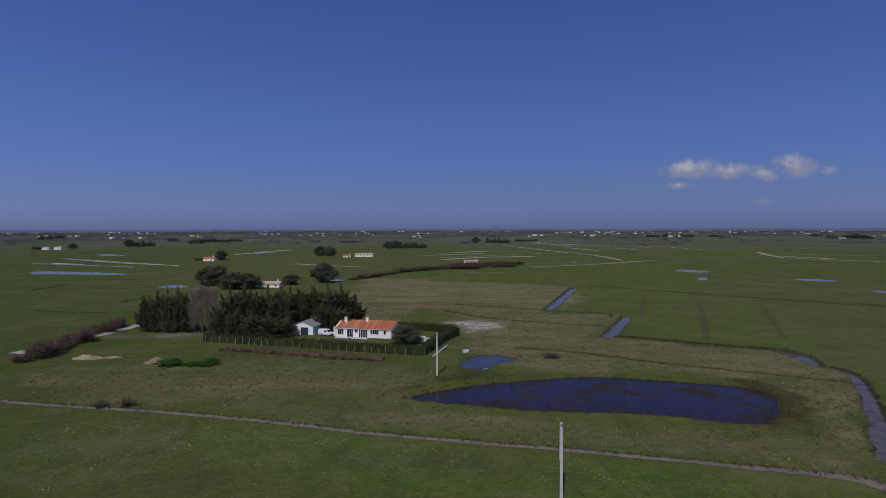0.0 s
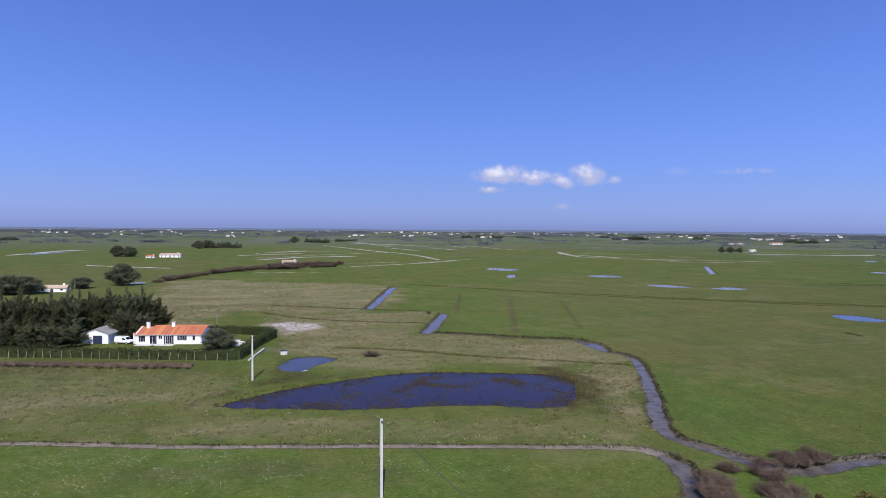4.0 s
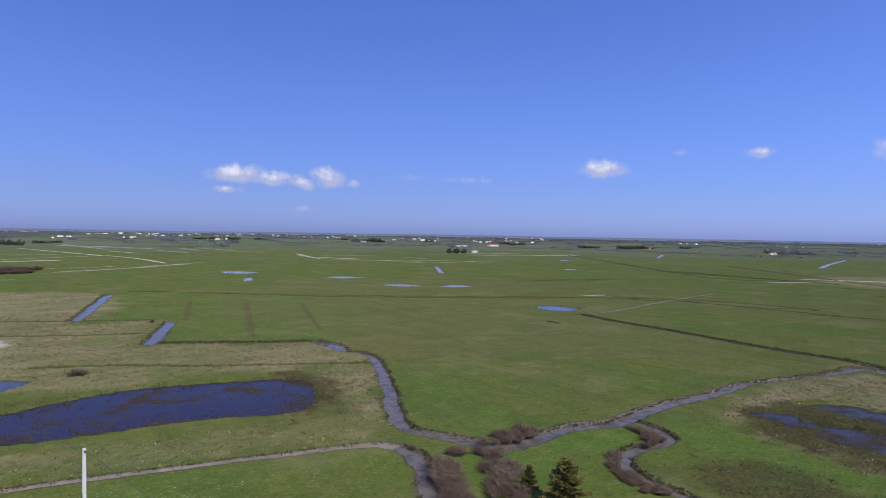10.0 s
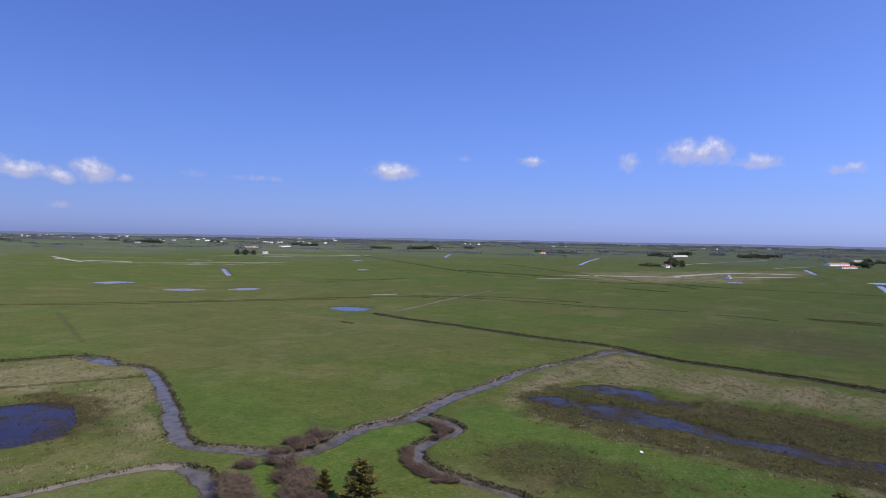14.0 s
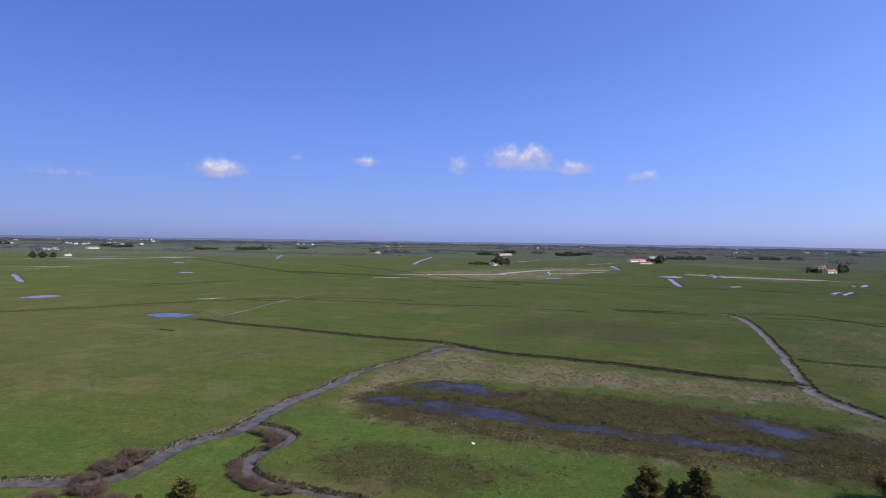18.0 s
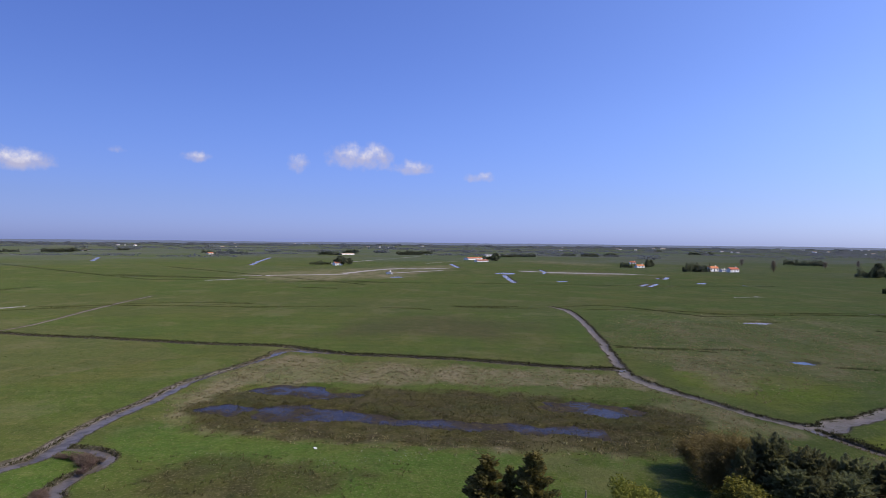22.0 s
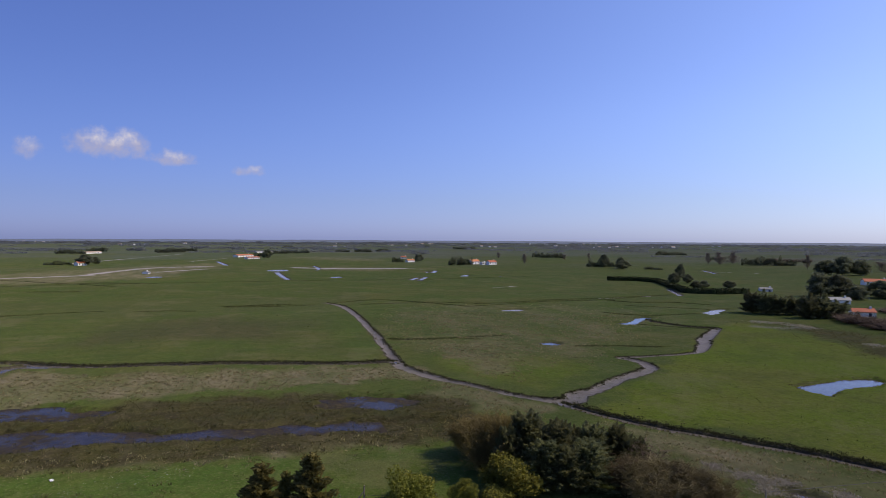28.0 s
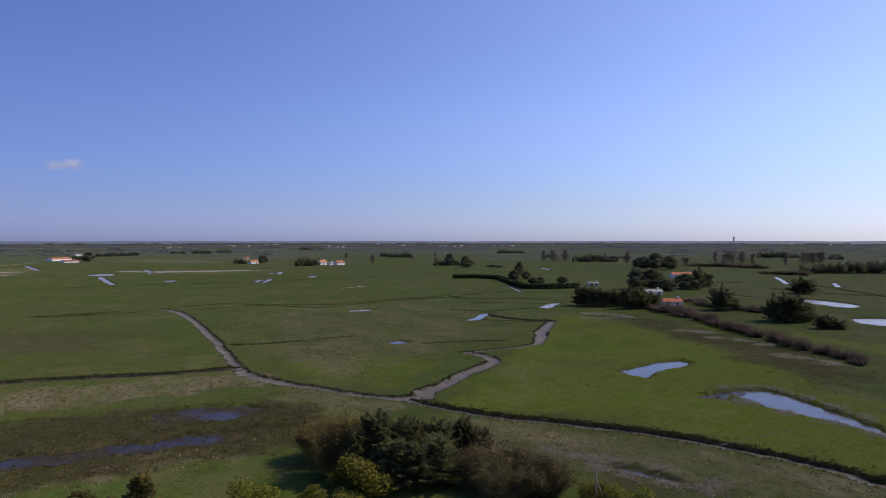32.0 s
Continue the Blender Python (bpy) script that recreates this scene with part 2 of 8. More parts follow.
    marsh = mixed(t, maths(t, "MULTIPLY", smooth(t, fine, 0.55, 0.75), 0.5), marsh, (0.16, 0.13, 0.06, 1))
    col = mixed(t, cover_mask("marsh", 0.5), col, marsh)
    soil = mixed(t, smooth(t, fine, 0.4, 0.75), (0.055, 0.046, 0.030, 1), (0.150, 0.122, 0.090, 1))
    col = mixed(t, maths(t, "MULTIPLY", cover_mask("bank", 0.7), 0.9), col, soil)
    col = mixed(t, maths(t, "MULTIPLY", cover_mask("gully", 0.5), 0.6), col, mixed(t, smooth(t, fine, 0.4, 0.7), (0.022, 0.027, 0.009, 1), (0.060, 0.058, 0.022, 1)))
    pale = mixed(t, smooth(t, patch, 0.3, 0.7), (0.56, 0.535, 0.440, 1), (0.40, 0.370, 0.270, 1))
    col = mixed(t, maths(t, "MULTIPLY", cover_mask("pale", 0.25), 0.9), col, pale)
    wet = cover_mask("mud", 0.35)
    mud = mixed(t, smooth(t, patch, 0.35, 0.7), (0.228, 0.205, 0.140, 1), (0.160, 0.144, 0.098, 1))
    mud = mixed(t, maths(t, "MULTIPLY", smooth(t, fine, 0.5, 0.75), 0.4), mud, (0.11, 0.088, 0.060, 1))
    col = mixed(t, wet, col, mud)
    daisy = maths(t, "MULTIPLY", smooth(t, noise_at(3.4, 2, 0.5), 0.64, 0.70), smooth(t, patch, 0.42, 0.60))
    col = mixed(t, maths(t, "MULTIPLY", daisy, cover_mask("flower", 0.3)), col, (0.52, 0.54, 0.46, 1))
    clump = noise_at(0.9, 5, 0.72)
    deep = mixed(t, 0.62, col, (0.018, 0.026, 0.006, 1))
    col = mixed(t, maths(t, "MULTIPLY", smooth(t, clump, 0.46, 0.66), 0.55), col, deep)
    col = mixed(t, maths(t, "MULTIPLY", smooth(t, blade, 0.46, 0.70), 0.5), col, deep)
    col = mixed(t, maths(t, "MULTIPLY", smooth(t, fine, 0.50, 0.70), 0.75), col, mixed(t, 0.6, col, (0.23, 0.21, 0.085, 1)))
    # far fields drift greyer and bluer: aerial haze mixed into the ground colour
    haze_tone = mixed(t, smooth(t, tone.outputs[2], 0.3, 0.8), (0.098, 0.112, 0.068, 1), (0.082, 0.108, 0.056, 1))
    col = mixed(t, maths(t, "MULTIPLY", cover_mask("plain", 0.9), maths(t, "ADD", 0.45, maths(t, "MULTIPLY", smooth(t, tone.outputs[0], 0.2, 0.7), 0.45))), col, haze_tone)
    mottle = noise_at(0.42, 8, 0.74)
    col = mixed(t, maths(t, "MULTIPLY", smooth(t, mottle, 0.48, 0.62), 0.24), col, mixed(t, 0.75, col, (0.030, 0.040, 0.008, 1)))
    col = mixed(t, maths(t, "MULTIPLY", smooth(t, noise_at(0.30, 8, 0.74, (1.0, 0.6, 1.0)), 0.50, 0.64), 0.20), col, mixed(t, 0.7, col, (0.210, 0.185, 0.060, 1)))
    swath = noise_at(0.050, 6, 0.70)
    worn = noise_at(0.034, 7, 0.72, (1.0, 1.25, 1.0))
    col = mixed(t, maths(t, "MULTIPLY", smooth(t, swath, 0.50, 0.60), 0.34), col, mixed(t, 0.65, col, (0.034, 0.058, 0.014, 1)))
    col = mixed(t, maths(t, "MULTIPLY", smooth(t, worn, 0.52, 0.63), 0.30), col, mixed(t, 0.7, col, (0.185, 0.165, 0.072, 1)))
    col = mixed(t, 1.0, col, (0.925, 0.885, 1.15, 1), "MULTIPLY")
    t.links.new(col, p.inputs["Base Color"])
    p.inputs["Diffuse Roughness"].default_value = 0.6
    t.links.new(maths(t, "SUBTRACT", 0.92, maths(t, "MULTIPLY", wet, 0.3)), p.inputs["Roughness"])
    t.links.new(maths(t, "ADD", 0.03, maths(t, "MULTIPLY", wet, 0.12)), p.inputs["Specular IOR Level"])
    rel = maths(t, "ADD", maths(t, "MULTIPLY", fine, 0.7), maths(t, "MULTIPLY", patch, 0.8))
    t.links.new(add(t, "ShaderNodeBump", {"Strength": 0.7, "Distance": 0.35, "Height": rel}).outputs[0], p.inputs["Normal"])
    return m


def make_water(name, colour, rough, ripple):
    m = bpy.data.materials.new(name)
    m.use_nodes = True
    t = m.node_tree
    p = t.nodes["Principled BSDF"]
    co = add(t, "ShaderNodeTexCoord").outputs["Object"]
    n = add(t, "ShaderNodeTexNoise", {"Vector": co, "Scale": 0.5, "Detail": 6.0, "Roughness": 0.6}).outputs[0]
    r = add(t, "ShaderNodeTexNoise", {"Vector": co, "Scale": 3.0, "Detail": 3.0}).outputs[0]
    t.links.new(mixed(t, smooth(t, n, 0.4, 0.65), (*colour, 1), (*[c * 0.6 for c in colour], 1)), p.inputs["Base Color"])
    t.links.new(maths(t, "ADD", rough, maths(t, "MULTIPLY", smooth(t, n, 0.5, 0.7), 0.08)), p.inputs["Roughness"])
    p.inputs["IOR"].default_value = 1.333
    p.inputs["Specular IOR Level"].default_value = 0.5
    t.links.new(add(t, "ShaderNodeBump", {"Strength": ripple, "Distance": 0.04, "Height": r}).outputs[0], p.inputs["Normal"])
    return m


def make_weedy_water(name, colour, shine, clear, fade=0.31):
    m = make_water(name, colour, 0.08, 0.6)
    t = m.node_tree
    p = t.nodes["Principled BSDF"]
    co = add(t, "ShaderNodeTexCoord").outputs["Object"]
    broad = add(t, "ShaderNodeTexNoise", {"Vector": co, "Scale": 0.11, "Detail": 3.0, "Roughness": 0.6}).outputs[0]
    flecks = add(t, "ShaderNodeTexNoise", {"Vector": co, "Scale": 1.3, "Detail": 6.0, "Roughness": 0.75}).outputs[0]
    weed = smooth(t, maths(t, "ADD", maths(t, "MULTIPLY", broad, 0.85), maths(t, "MULTIPLY", flecks, 0.65)), clear, clear + fade)
    base = mixed(t, weed, p.inputs["Base Color"].links[0].from_socket, mixed(t, smooth(t, flecks, 0.5, 0.7), (0.048, 0.040, 0.026, 1), (0.110, 0.092, 0.044, 1)))
    t.links.new(base, p.inputs["Base Color"])
    t.links.new(maths(t, "ADD", 0.07, maths(t, "MULTIPLY", weed, 0.6)), p.inputs["Roughness"])
    t.links.new(maths(t, "SUBTRACT", shine, maths(t, "MULTIPLY", weed, 0.3), clamp=True), p.inputs["Specular IOR Level"])
    return m


GROUND = make_ground_material()
WEEDY_WATER = make_weedy_water("weedy_lake_water", (0.026, 0.016, 0.030), 0.18, 0.69)
SEDGE_WATER = make_weedy_water("flooded_sedge_water", (0.038, 0.034, 0.038), 0.11, 0.60, 0.46)
POND_WATER = make_water("pond_water", (0.060, 0.052, 0.050), 0.08, 0.35)
CREEK_WATER = make_water("creek_water", (0.130, 0.114, 0.098), 0.14, 0.06)
CREEK_WATER.node_tree.nodes["Principled BSDF"].inputs["Specular IOR Level"].default_value = 0.13
# far water: haze and pale sky reflection put into a lighter base colour
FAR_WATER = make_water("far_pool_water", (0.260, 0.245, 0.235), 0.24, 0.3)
PINE = leafy("dark_cypress_foliage", (0.175, 0.180, 0.080), (0.094, 0.104, 0.066), 0.55)
GROVE = leafy("grove_cypress_foliage", (0.215, 0.218, 0.095), (0.100, 0.108, 0.056), 0.55)
OAK = leafy("evergreen_oak_foliage", (0.165, 0.178, 0.100), (0.098, 0.112, 0.076), 0.55)
SPRUCE = leafy("spruce_foliage", (0.240, 0.205, 0.060), (0.066, 0.070, 0.024), 0.45)
GORSE = leafy("gorse_foliage", (0.240, 0.226, 0.036), (0.080, 0.090, 0.018), 0.35)
WILLOW = leafy("budding_willow_twigs", (0.350, 0.275, 0.100), (0.170, 0.135, 0.055), 0.5)
# leaf colours greyed towards blue to imitate haze over distant woods
HAZED_WOOD = leafy("hazed_wood_foliage", (0.205, 0.215, 0.222), (0.140, 0.154, 0.164), 0.5)
HEDGE = leafy("hedge_foliage", (0.060, 0.078, 0.024), (0.018, 0.028, 0.010), 0.08)
BRAMBLE = leafy("bramble_foliage", (0.095, 0.175, 0.030), (0.040, 0.080, 0.014), 0.25)
TWIG = leafy("bare_twigs", (0.200, 0.142, 0.100), (0.095, 0.068, 0.050), 0.15)
WILLOWBROWN = leafy("brown_thicket_twigs", (0.280, 0.225, 0.110), (0.140, 0.112, 0.058), 0.5)
PALETWIG = leafy("pale_poplar_twigs", (0.340, 0.285, 0.225), (0.180, 0.145, 0.112), 0.3)
STRAW = leafy("dry_reed", (0.360, 0.300, 0.165), (0.160, 0.145, 0.062), 0.40)
SEDGE = leafy("marsh_sedge", (0.145, 0.128, 0.050), (0.060, 0.064, 0.023), 0.40)
MEADOW_TUFT = leafy("meadow_grass", (0.115, 0.145, 0.045), (0.068, 0.098, 0.024), 0.40)
BARK = material("bark", (0.085, 0.066, 0.048), 0.95, 0.3, 3, 20, 0.5)
RENDER_WHITE = material("white_rendered_wall", (0.80, 0.79, 0.76), 0.85, 0.08, 0.6, 6, 0.05, other=(0.62, 0.60, 0.55))
TILE = material("orange_roof_tiles", (0.46, 0.16, 0.075), 0.85, 0.3, 0.7, 5, 0.25, other=(0.36, 0.13, 0.07), random_shift=0.18)
SLATE = material("grey_fibre_cement_roof", (0.27, 0.265, 0.25), 0.8, 0.25, 0.8, 6, 0.15, other=(0.17, 0.165, 0.15), random_shift=0.15)
PALEROOF = material("faded_tile_roof", (0.46, 0.34, 0.26), 0.85, 0.3, 0.7, 5, 0.2, other=(0.34, 0.24, 0.18), random_shift=0.15)
GLASSY = material("dark_window_glass", (0.020, 0.024, 0.032), 0.12, 0.2, 2, 8, spec=0.6)
SHUTTER = material("navy_painted_shutter", (0.028, 0.036, 0.075), 0.5, 0.15, 2, 12)
FRAME = material("white_window_frame", (0.74, 0.74, 0.73), 0.5, 0.05)
CONCRETE = material("pale_concrete", (0.56, 0.55, 0.51), 0.85, 0.15, 1.2, 9, 0.1, other=(0.40, 0.39, 0.36))
WOOD = material("grey_weathered_post", (0.30, 0.255, 0.20), 0.9, 0.3, 3, 20, 0.3, random_shift=0.25)
CABLE = material("cable", (0.06, 0.06, 0.06), 0.6, 0.1)
CAR_WHITE = material("white_van_paint", (0.80, 0.80, 0.80), 0.25, 0.04, spec=0.5)
RUBBER = material("tyre_rubber", (0.018, 0.018, 0.018), 0.8, 0.1)
GRAVEL = material("pale_gravel_road", (0.43, 0.40, 0.35), 0.95, 0.25, 0.3, 4, 0.3, other=(0.28, 0.25, 0.20))
SANDY = material("heap_of_sand", (0.36, 0.28, 0.17), 0.95, 0.2, 0.8, 8, 0.3)
RUBBLEM = material("heap_of_rubble", (0.27, 0.20, 0.13), 0.95, 0.35, 1.5, 9, 0.4)
# the blue-grey of aerial haze is put into the rise's base colour
HAZED_HILL = material("hazed_wooded_rise", (0.120, 0.146, 0.185), 0.95, 0.2, 0.004, 0.03, other=(0.082, 0.102, 0.132))

# ---- lie of the land ----
HALF_BED = {"water": (0.62, 0.55), "dark": (0.62, 0.45), "mud": (0.27, 0.50), "track": (0.24, 0.40), "pale": (0.12, 0.6), "minor": (0.50, 0.35), "cut": (0.62, 0.9), "brown": (0.10, 0.5), "shelf": (0.16, 0.4)}
WATER_Z = -0.34
CHANNELS, POOLS, COVERS = [], [], []


def waves(x, y, size, seed):
    """Smooth random ground noise, about -1 to 1, with bumps of the given size."""
    u, v = np.asarray(x) / size, np.asarray(y) / size
    out = np.zeros_like(u)
    for k in range(4):
        a = seed * 1.7 + k * 2.399
        f = 1.0 + 0.83 * k
        out = out + np.sin(f * (u * math.cos(a) + v * math.sin(a)) * 2.1 + seed * 5.1 + k) * np.cos(f * (v * math.cos(a) - u * math.sin(a)) * 1.7 + seed + 2 * k) / (1 + 0.5 * k)
    return out / 1.7


def curve_through(pts, closed=False):
    """A smooth line through a few corner points, resampled evenly; any further columns are carried along."""
    p = np.array(pts, float)
    n = len(p)
    out = []
    for i in range(n if closed else n - 1):
        if closed:
            a, b, c, d = p[i - 1], p[i], p[(i + 1) % n], p[(i + 2) % n]
        else:
            a, b, c, d = p[max(i - 1, 0)], p[i], p[i + 1], p[min(i + 2, n - 1)]
        far = max(60.0, math.hypot(b[0], b[1]))
        k = int(min(60, max(3, np.hypot(*(c - b)[:2]) / (far * 0.008))))
        s = (np.arange(k) / k)[:, None]
        out.append(0.5 * (2 * b + (c - a) * s + (2 * a - 5 * b + 4 * c - d) * s * s + (3 * b - a - 3 * c + d) * s ** 3))
    if not closed:
        out.append(p[-1:])
    return np.concatenate(out)


def channel(kind, pts):
    c = curve_through(pts)
    c[:, 2] *= {"water": 0.78, "mud": 0.76, "track": 0.7, "shelf": 0.45}.get(kind, 1.0)
    if kind in ("water", "mud"):
        c[:, 0] += 0.30 * waves(c[:, 0], c[:, 1], 6.0, 11)
        c[:, 1] += 0.30 * waves(c[:, 0], c[:, 1], 6.0, 14)
    j = 0.18 * c[:, 2]
    c[:, 0] += j * waves(c[:, 0], c[:, 1], 2.5, 3)
    c[:, 1] += j * waves(c[:, 0], c[:, 1], 2.5, 8)
    c[:, 2] = np.maximum(0.4, c[:, 2] * (1 + 0.16 * waves(c[:, 0], c[:, 1], 3.5, 5)))
    CHANNELS.append((kind, c))


def ditch(pts):
    channel("minor", [(x, y, 0.4 + 0.0035 * math.hypot(x, y)) for x, y in pts])


def far_cut(pts):
    channel("cut", [(x, y, w * 0.62) for x, y, w in pts])


def brown_strip(pts):
    channel("brown", [(x, y, w * 0.4) for x, y, w in pts])


def pale_strip(pts):
    channel("pale", [(x, y, w * 0.38) for x, y, w in pts])


def pond(pts, patchy=0.0):
    c = curve_through(pts, True)
    far = np.hypot(c[:, 0], c[:, 1]).mean()
    m = min(1.2, far * 0.004)
    if patchy > 0.5:
        c[:, 0] += 1.6 * waves(c[:, 0], c[:, 1], 4.5, 4)
        c[:, 1] += 2.2 * waves(c[:, 0], c[:, 1], 4.5, 10)
    c[:, 0] += m * waves(c[:, 0], c[:, 1], m * 3, 2)
    c[:, 1] += m * waves(c[:, 0], c[:, 1], m * 3, 6)
    POOLS.append((c, patchy))


def wetland(pts):
    pond(pts, 0.6)


def cover(name, strength, pts):
    COVERS.append((name, strength, curve_through(pts, True)))


def seg_distance(xy, line, closed=False):
    """Distance of each point from a polyline, and the line's third column there."""
    best = np.full(len(xy), 1e9)
    third = np.zeros(len(xy))
    n = len(line)
    for i in range(n if closed else n - 1):
        a, b = line[i], line[(i + 1) % n]
        d = b[:2] - a[:2]
        u = np.clip(((xy - a[:2]) @ d) / max(d @ d, 1e-9), 0, 1)
        q = np.hypot(xy[:, 0] - a[0] - u * d[0], xy[:, 1] - a[1] - u * d[1])
        near = q < best
        best[near] = q[near]
        if line.shape[1] > 2:
            third[near] = (a[2] + u * (b[2] - a[2]))[near]
    return best, third


def inside(xy, poly):
    x, y = xy[:, 0], xy[:, 1]
    hit = np.zeros(len(xy), bool)
    n = len(poly)
    for i in range(n):
        (x0, y0), (x1, y1) = poly[i - 1][:2], poly[i][:2]
        if y0 != y1:
            hit ^= ((y0 > y) != (y1 > y)) & (x < (x1 - x0) * (y - y0) / (y1 - y0) + x0)
    return hit


def boxed(xy, line, margin):
    lo, hi = line[:, :2].min(0) - margin, line[:, :2].max(0) + margin
    return np.nonzero((xy > lo).all(1) & (xy < hi).all(1))[0]


def land(xy):
    """Height of the ground at each point, and how far each kind of cover holds there."""
    far = np.hypot(xy[:, 0], xy[:, 1])
    z = 0.05 * waves(xy[:, 0], xy[:, 1], 4.0, 1) + 0.06 * waves(xy[:, 0], xy[:, 1], 19.0, 4)
    masks = {k: np.zeros(len(xy)) for k in ("dry", "lush", "marsh", "mud", "brown", "flower", "bank", "pale", "gully", "plain", "backlit_grass")}
    # share of the haze tint, growing with distance from the camera
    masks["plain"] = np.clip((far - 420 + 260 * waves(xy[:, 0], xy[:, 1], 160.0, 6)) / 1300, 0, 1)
    for name, strength, line in COVERS:
        soft = np.maximum(1.0, (0.09 if name == "brown" else 0.03) * np.hypot(*line[:, :2].mean(0)))
        k = boxed(xy, line, 2 * soft)
        if len(k):
            d, _ = seg_distance(xy[k], line, True)
            d[~inside(xy[k], line)] *= -1
            d += soft * 0.9 * waves(xy[k, 0], xy[k, 1], soft * 2.0, 7)
            v = strength * np.clip(0.5 + d / (2 * soft), 0, 1)
            masks[name][k] = np.maximum(masks[name][k], v)
    for kind, line in CHANNELS:
        depth, face = HALF_BED[kind]
        k = boxed(xy, line, 14)
        if not len(k):
            continue
        d, w = seg_distance(xy[k], line)
        e = np.clip((d - w / 2) / face, 0, 1)
        e = e * e * (3 - 2 * e)
        bed = -depth - (0.05 * np.clip(1 - d / (w / 2 + 1e-6), 0, 1) if kind in ("mud", "track") else 0)
        z[k] = np.minimum(z[k], bed * (1 - e) + z[k] * e)
        if kind in ("mud", "track", "shelf"):
            masks["mud"][k] = np.maximum(masks["mud"][k], np.clip(1.2 - (d - w / 2 - 0.1) / 0.3, 0, 1) * (0.6 if kind == "shelf" else 1.0))
        if kind == "brown":
            masks["brown"][k] = np.maximum(masks["brown"][k], np.clip(1.2 - (d - w / 2) / (0.4 * w), 0, 1))
        elif kind == "minor":
            masks["gully"][k] = np.maximum(masks["gully"][k], np.clip(1.2 - (d - w / 2) / (0.3 + 0.3 * w), 0, 1))
        elif kind == "pale":
            masks["pale"][k] = np.maximum(masks["pale"][k], np.clip(1 - (d - w / 2) / (0.3 * w), 0, 1))
        else:
            masks["bank"][k] = np.maximum(masks["bank"][k], np.clip(1.3 - (d - w / 2) / (face + 0.5), 0, 1) * 0.9)
    for line, patchy in POOLS:
        size = max(0.5, 0.0035 * np.hypot(*line[:, :2].mean(0)))
        k = boxed(xy, line, 8 * size)
        if not len(k):
            continue
        d, _ = seg_distance(xy[k], line, True)
        d[~inside(xy[k], line)] *= -1
        e = np.clip(0.5 + d / (2 * size), 0, 1)
        bed = -0.62 + patchy * ((0.30 if patchy < 0.5 else 0.16) + 0.17 * waves(xy[k, 0] * 0.5, xy[k, 1], 3.0, 9) + 0.15 * waves(xy[k, 0], xy[k, 1], 1.1, 12))
        z[k] = np.minimum(z[k], bed * e + z[k] * (1 - e))
        if not patchy:
            masks["bank"][k] = np.maximum(masks["bank"][k], np.clip(1 - abs(d + 0.2 * size) / (1.6 * size), 0, 1) * 0.4)
    return z, masks


channel("water", [(82.0, 147.2, 4.5), (82.2, 140.4, 4.5), (81.1, 133.9, 1.4), (83.1, 128.5, 1.6), (80.2, 119.4, 1.9), (72.3, 104.7, 2.2), (64.9, 92.0, 2.4), (59.6, 83.1, 2.6), (57.0, 77.1, 2.0), (58.1, 72.6, 2), (60.0, 67.9, 2.6), (61.9, 63.6, 3.4), (65.4, 61.6, 3), (71.4, 61.8, 2.4), (78.4, 61.3, 2.4), (83.4, 59.1, 2.4), (91.5, 59.5, 2.6), (100.0, 60.0, 2.5), (111.0, 58.8, 2.2), (126.4, 58.5, 1.9), (143.1, 54.4, 1.4), (158.3, 50.7, 2)])
channel("shelf", [(58.4, 73.9, 0.9), (60.5, 69.2, 1.0), (62.2, 65.2, 1.1), (65.4, 63.2, 1.1)])
channel("shelf", [(71.6, 63.3, 1.0), (78.8, 62.7, 1.0), (84.0, 60.6, 1.0), (91.6, 61.0, 1.0), (100.2, 61.4, 0.9), (111.2, 60.1, 0.9), (126.6, 59.6, 0.8), (143.4, 55.3, 0.7)])
channel("water", [(158.3, 50.7, 2), (164.9, 49.7, 4.5), (165.0, 45.6, 3), (162.3, 37.9, 1)])
channel("dark", [(187.6, 146.5, 1.4), (182.3, 124.6, 1.4), (180.3, 108.0, 1.4), (174.1, 77.7, 1.5), (171.8, 53.3, 1.5), (166.5, 43.9, 1.6), (161.5, 32.1, 1.6), (159.3, 17.3, 1.6), (156.5, 3.3, 1.6), (152.5, -9.7, 1.6), (148.9, -21.7, 1.6), (147.9, -31.2, 1.8), (147.9, -33.7, 2)])
channel("mud", [(286.3, -36.4, 1.8), (273.7, -40.6, 2.8), (250.1, -41.4, 2.2), (213.4, -39.5, 2.0), (181.0, -36.8, 2.0), (154.2, -34.0, 2.2), (141.3, -33.1, 3.0), (130.9, -36.3, 3), (126.0, -38.1, 2.4), (121.1, -41.4, 1.6), (114.4, -44.4, 1.6), (109.1, -47.4, 1.8), (105.2, -50.8, 3), (103.7, -53.7, 5)])
channel("dark", [(103.2, -51.8, 1.2), (96.4, -54.0, 1.2), (88.6, -57.3, 1.4), (84.5, -60.0, 1.4), (77.3, -65.5, 1.5), (70.2, -70.3, 1.5), (63.2, -74.3, 1.5), (56.2, -77.1, 1.5), (49.6, -79.2, 1.5), (43.3, -80.3, 1.5), (39.1, -80.3, 1.5), (34.7, -87.6, 1.5)])
channel("mud", [(103.4, -53.6, 6), (107.8, -60.0, 3.6), (111.4, -66.8, 3.0), (116.7, -74.3, 3.2), (119.8, -80.6, 3.4), (122.8, -85.6, 3.2), (128.5, -88.5, 2.6), (133.5, -88.2, 2.8), (136.2, -87.2, 1.6), (135.8, -95.3, 0.9), (136.0, -108.5, 1), (140.7, -115.9, 3), (153.6, -127.8, 3.8), (163.4, -139.3, 3.4), (170.7, -148.0, 2)])
channel("dark", [(170.7, -148.0, 1.2), (177.1, -141.6, 1.2), (185.9, -138.7, 1.2), (197.7, -139.3, 1.2)])
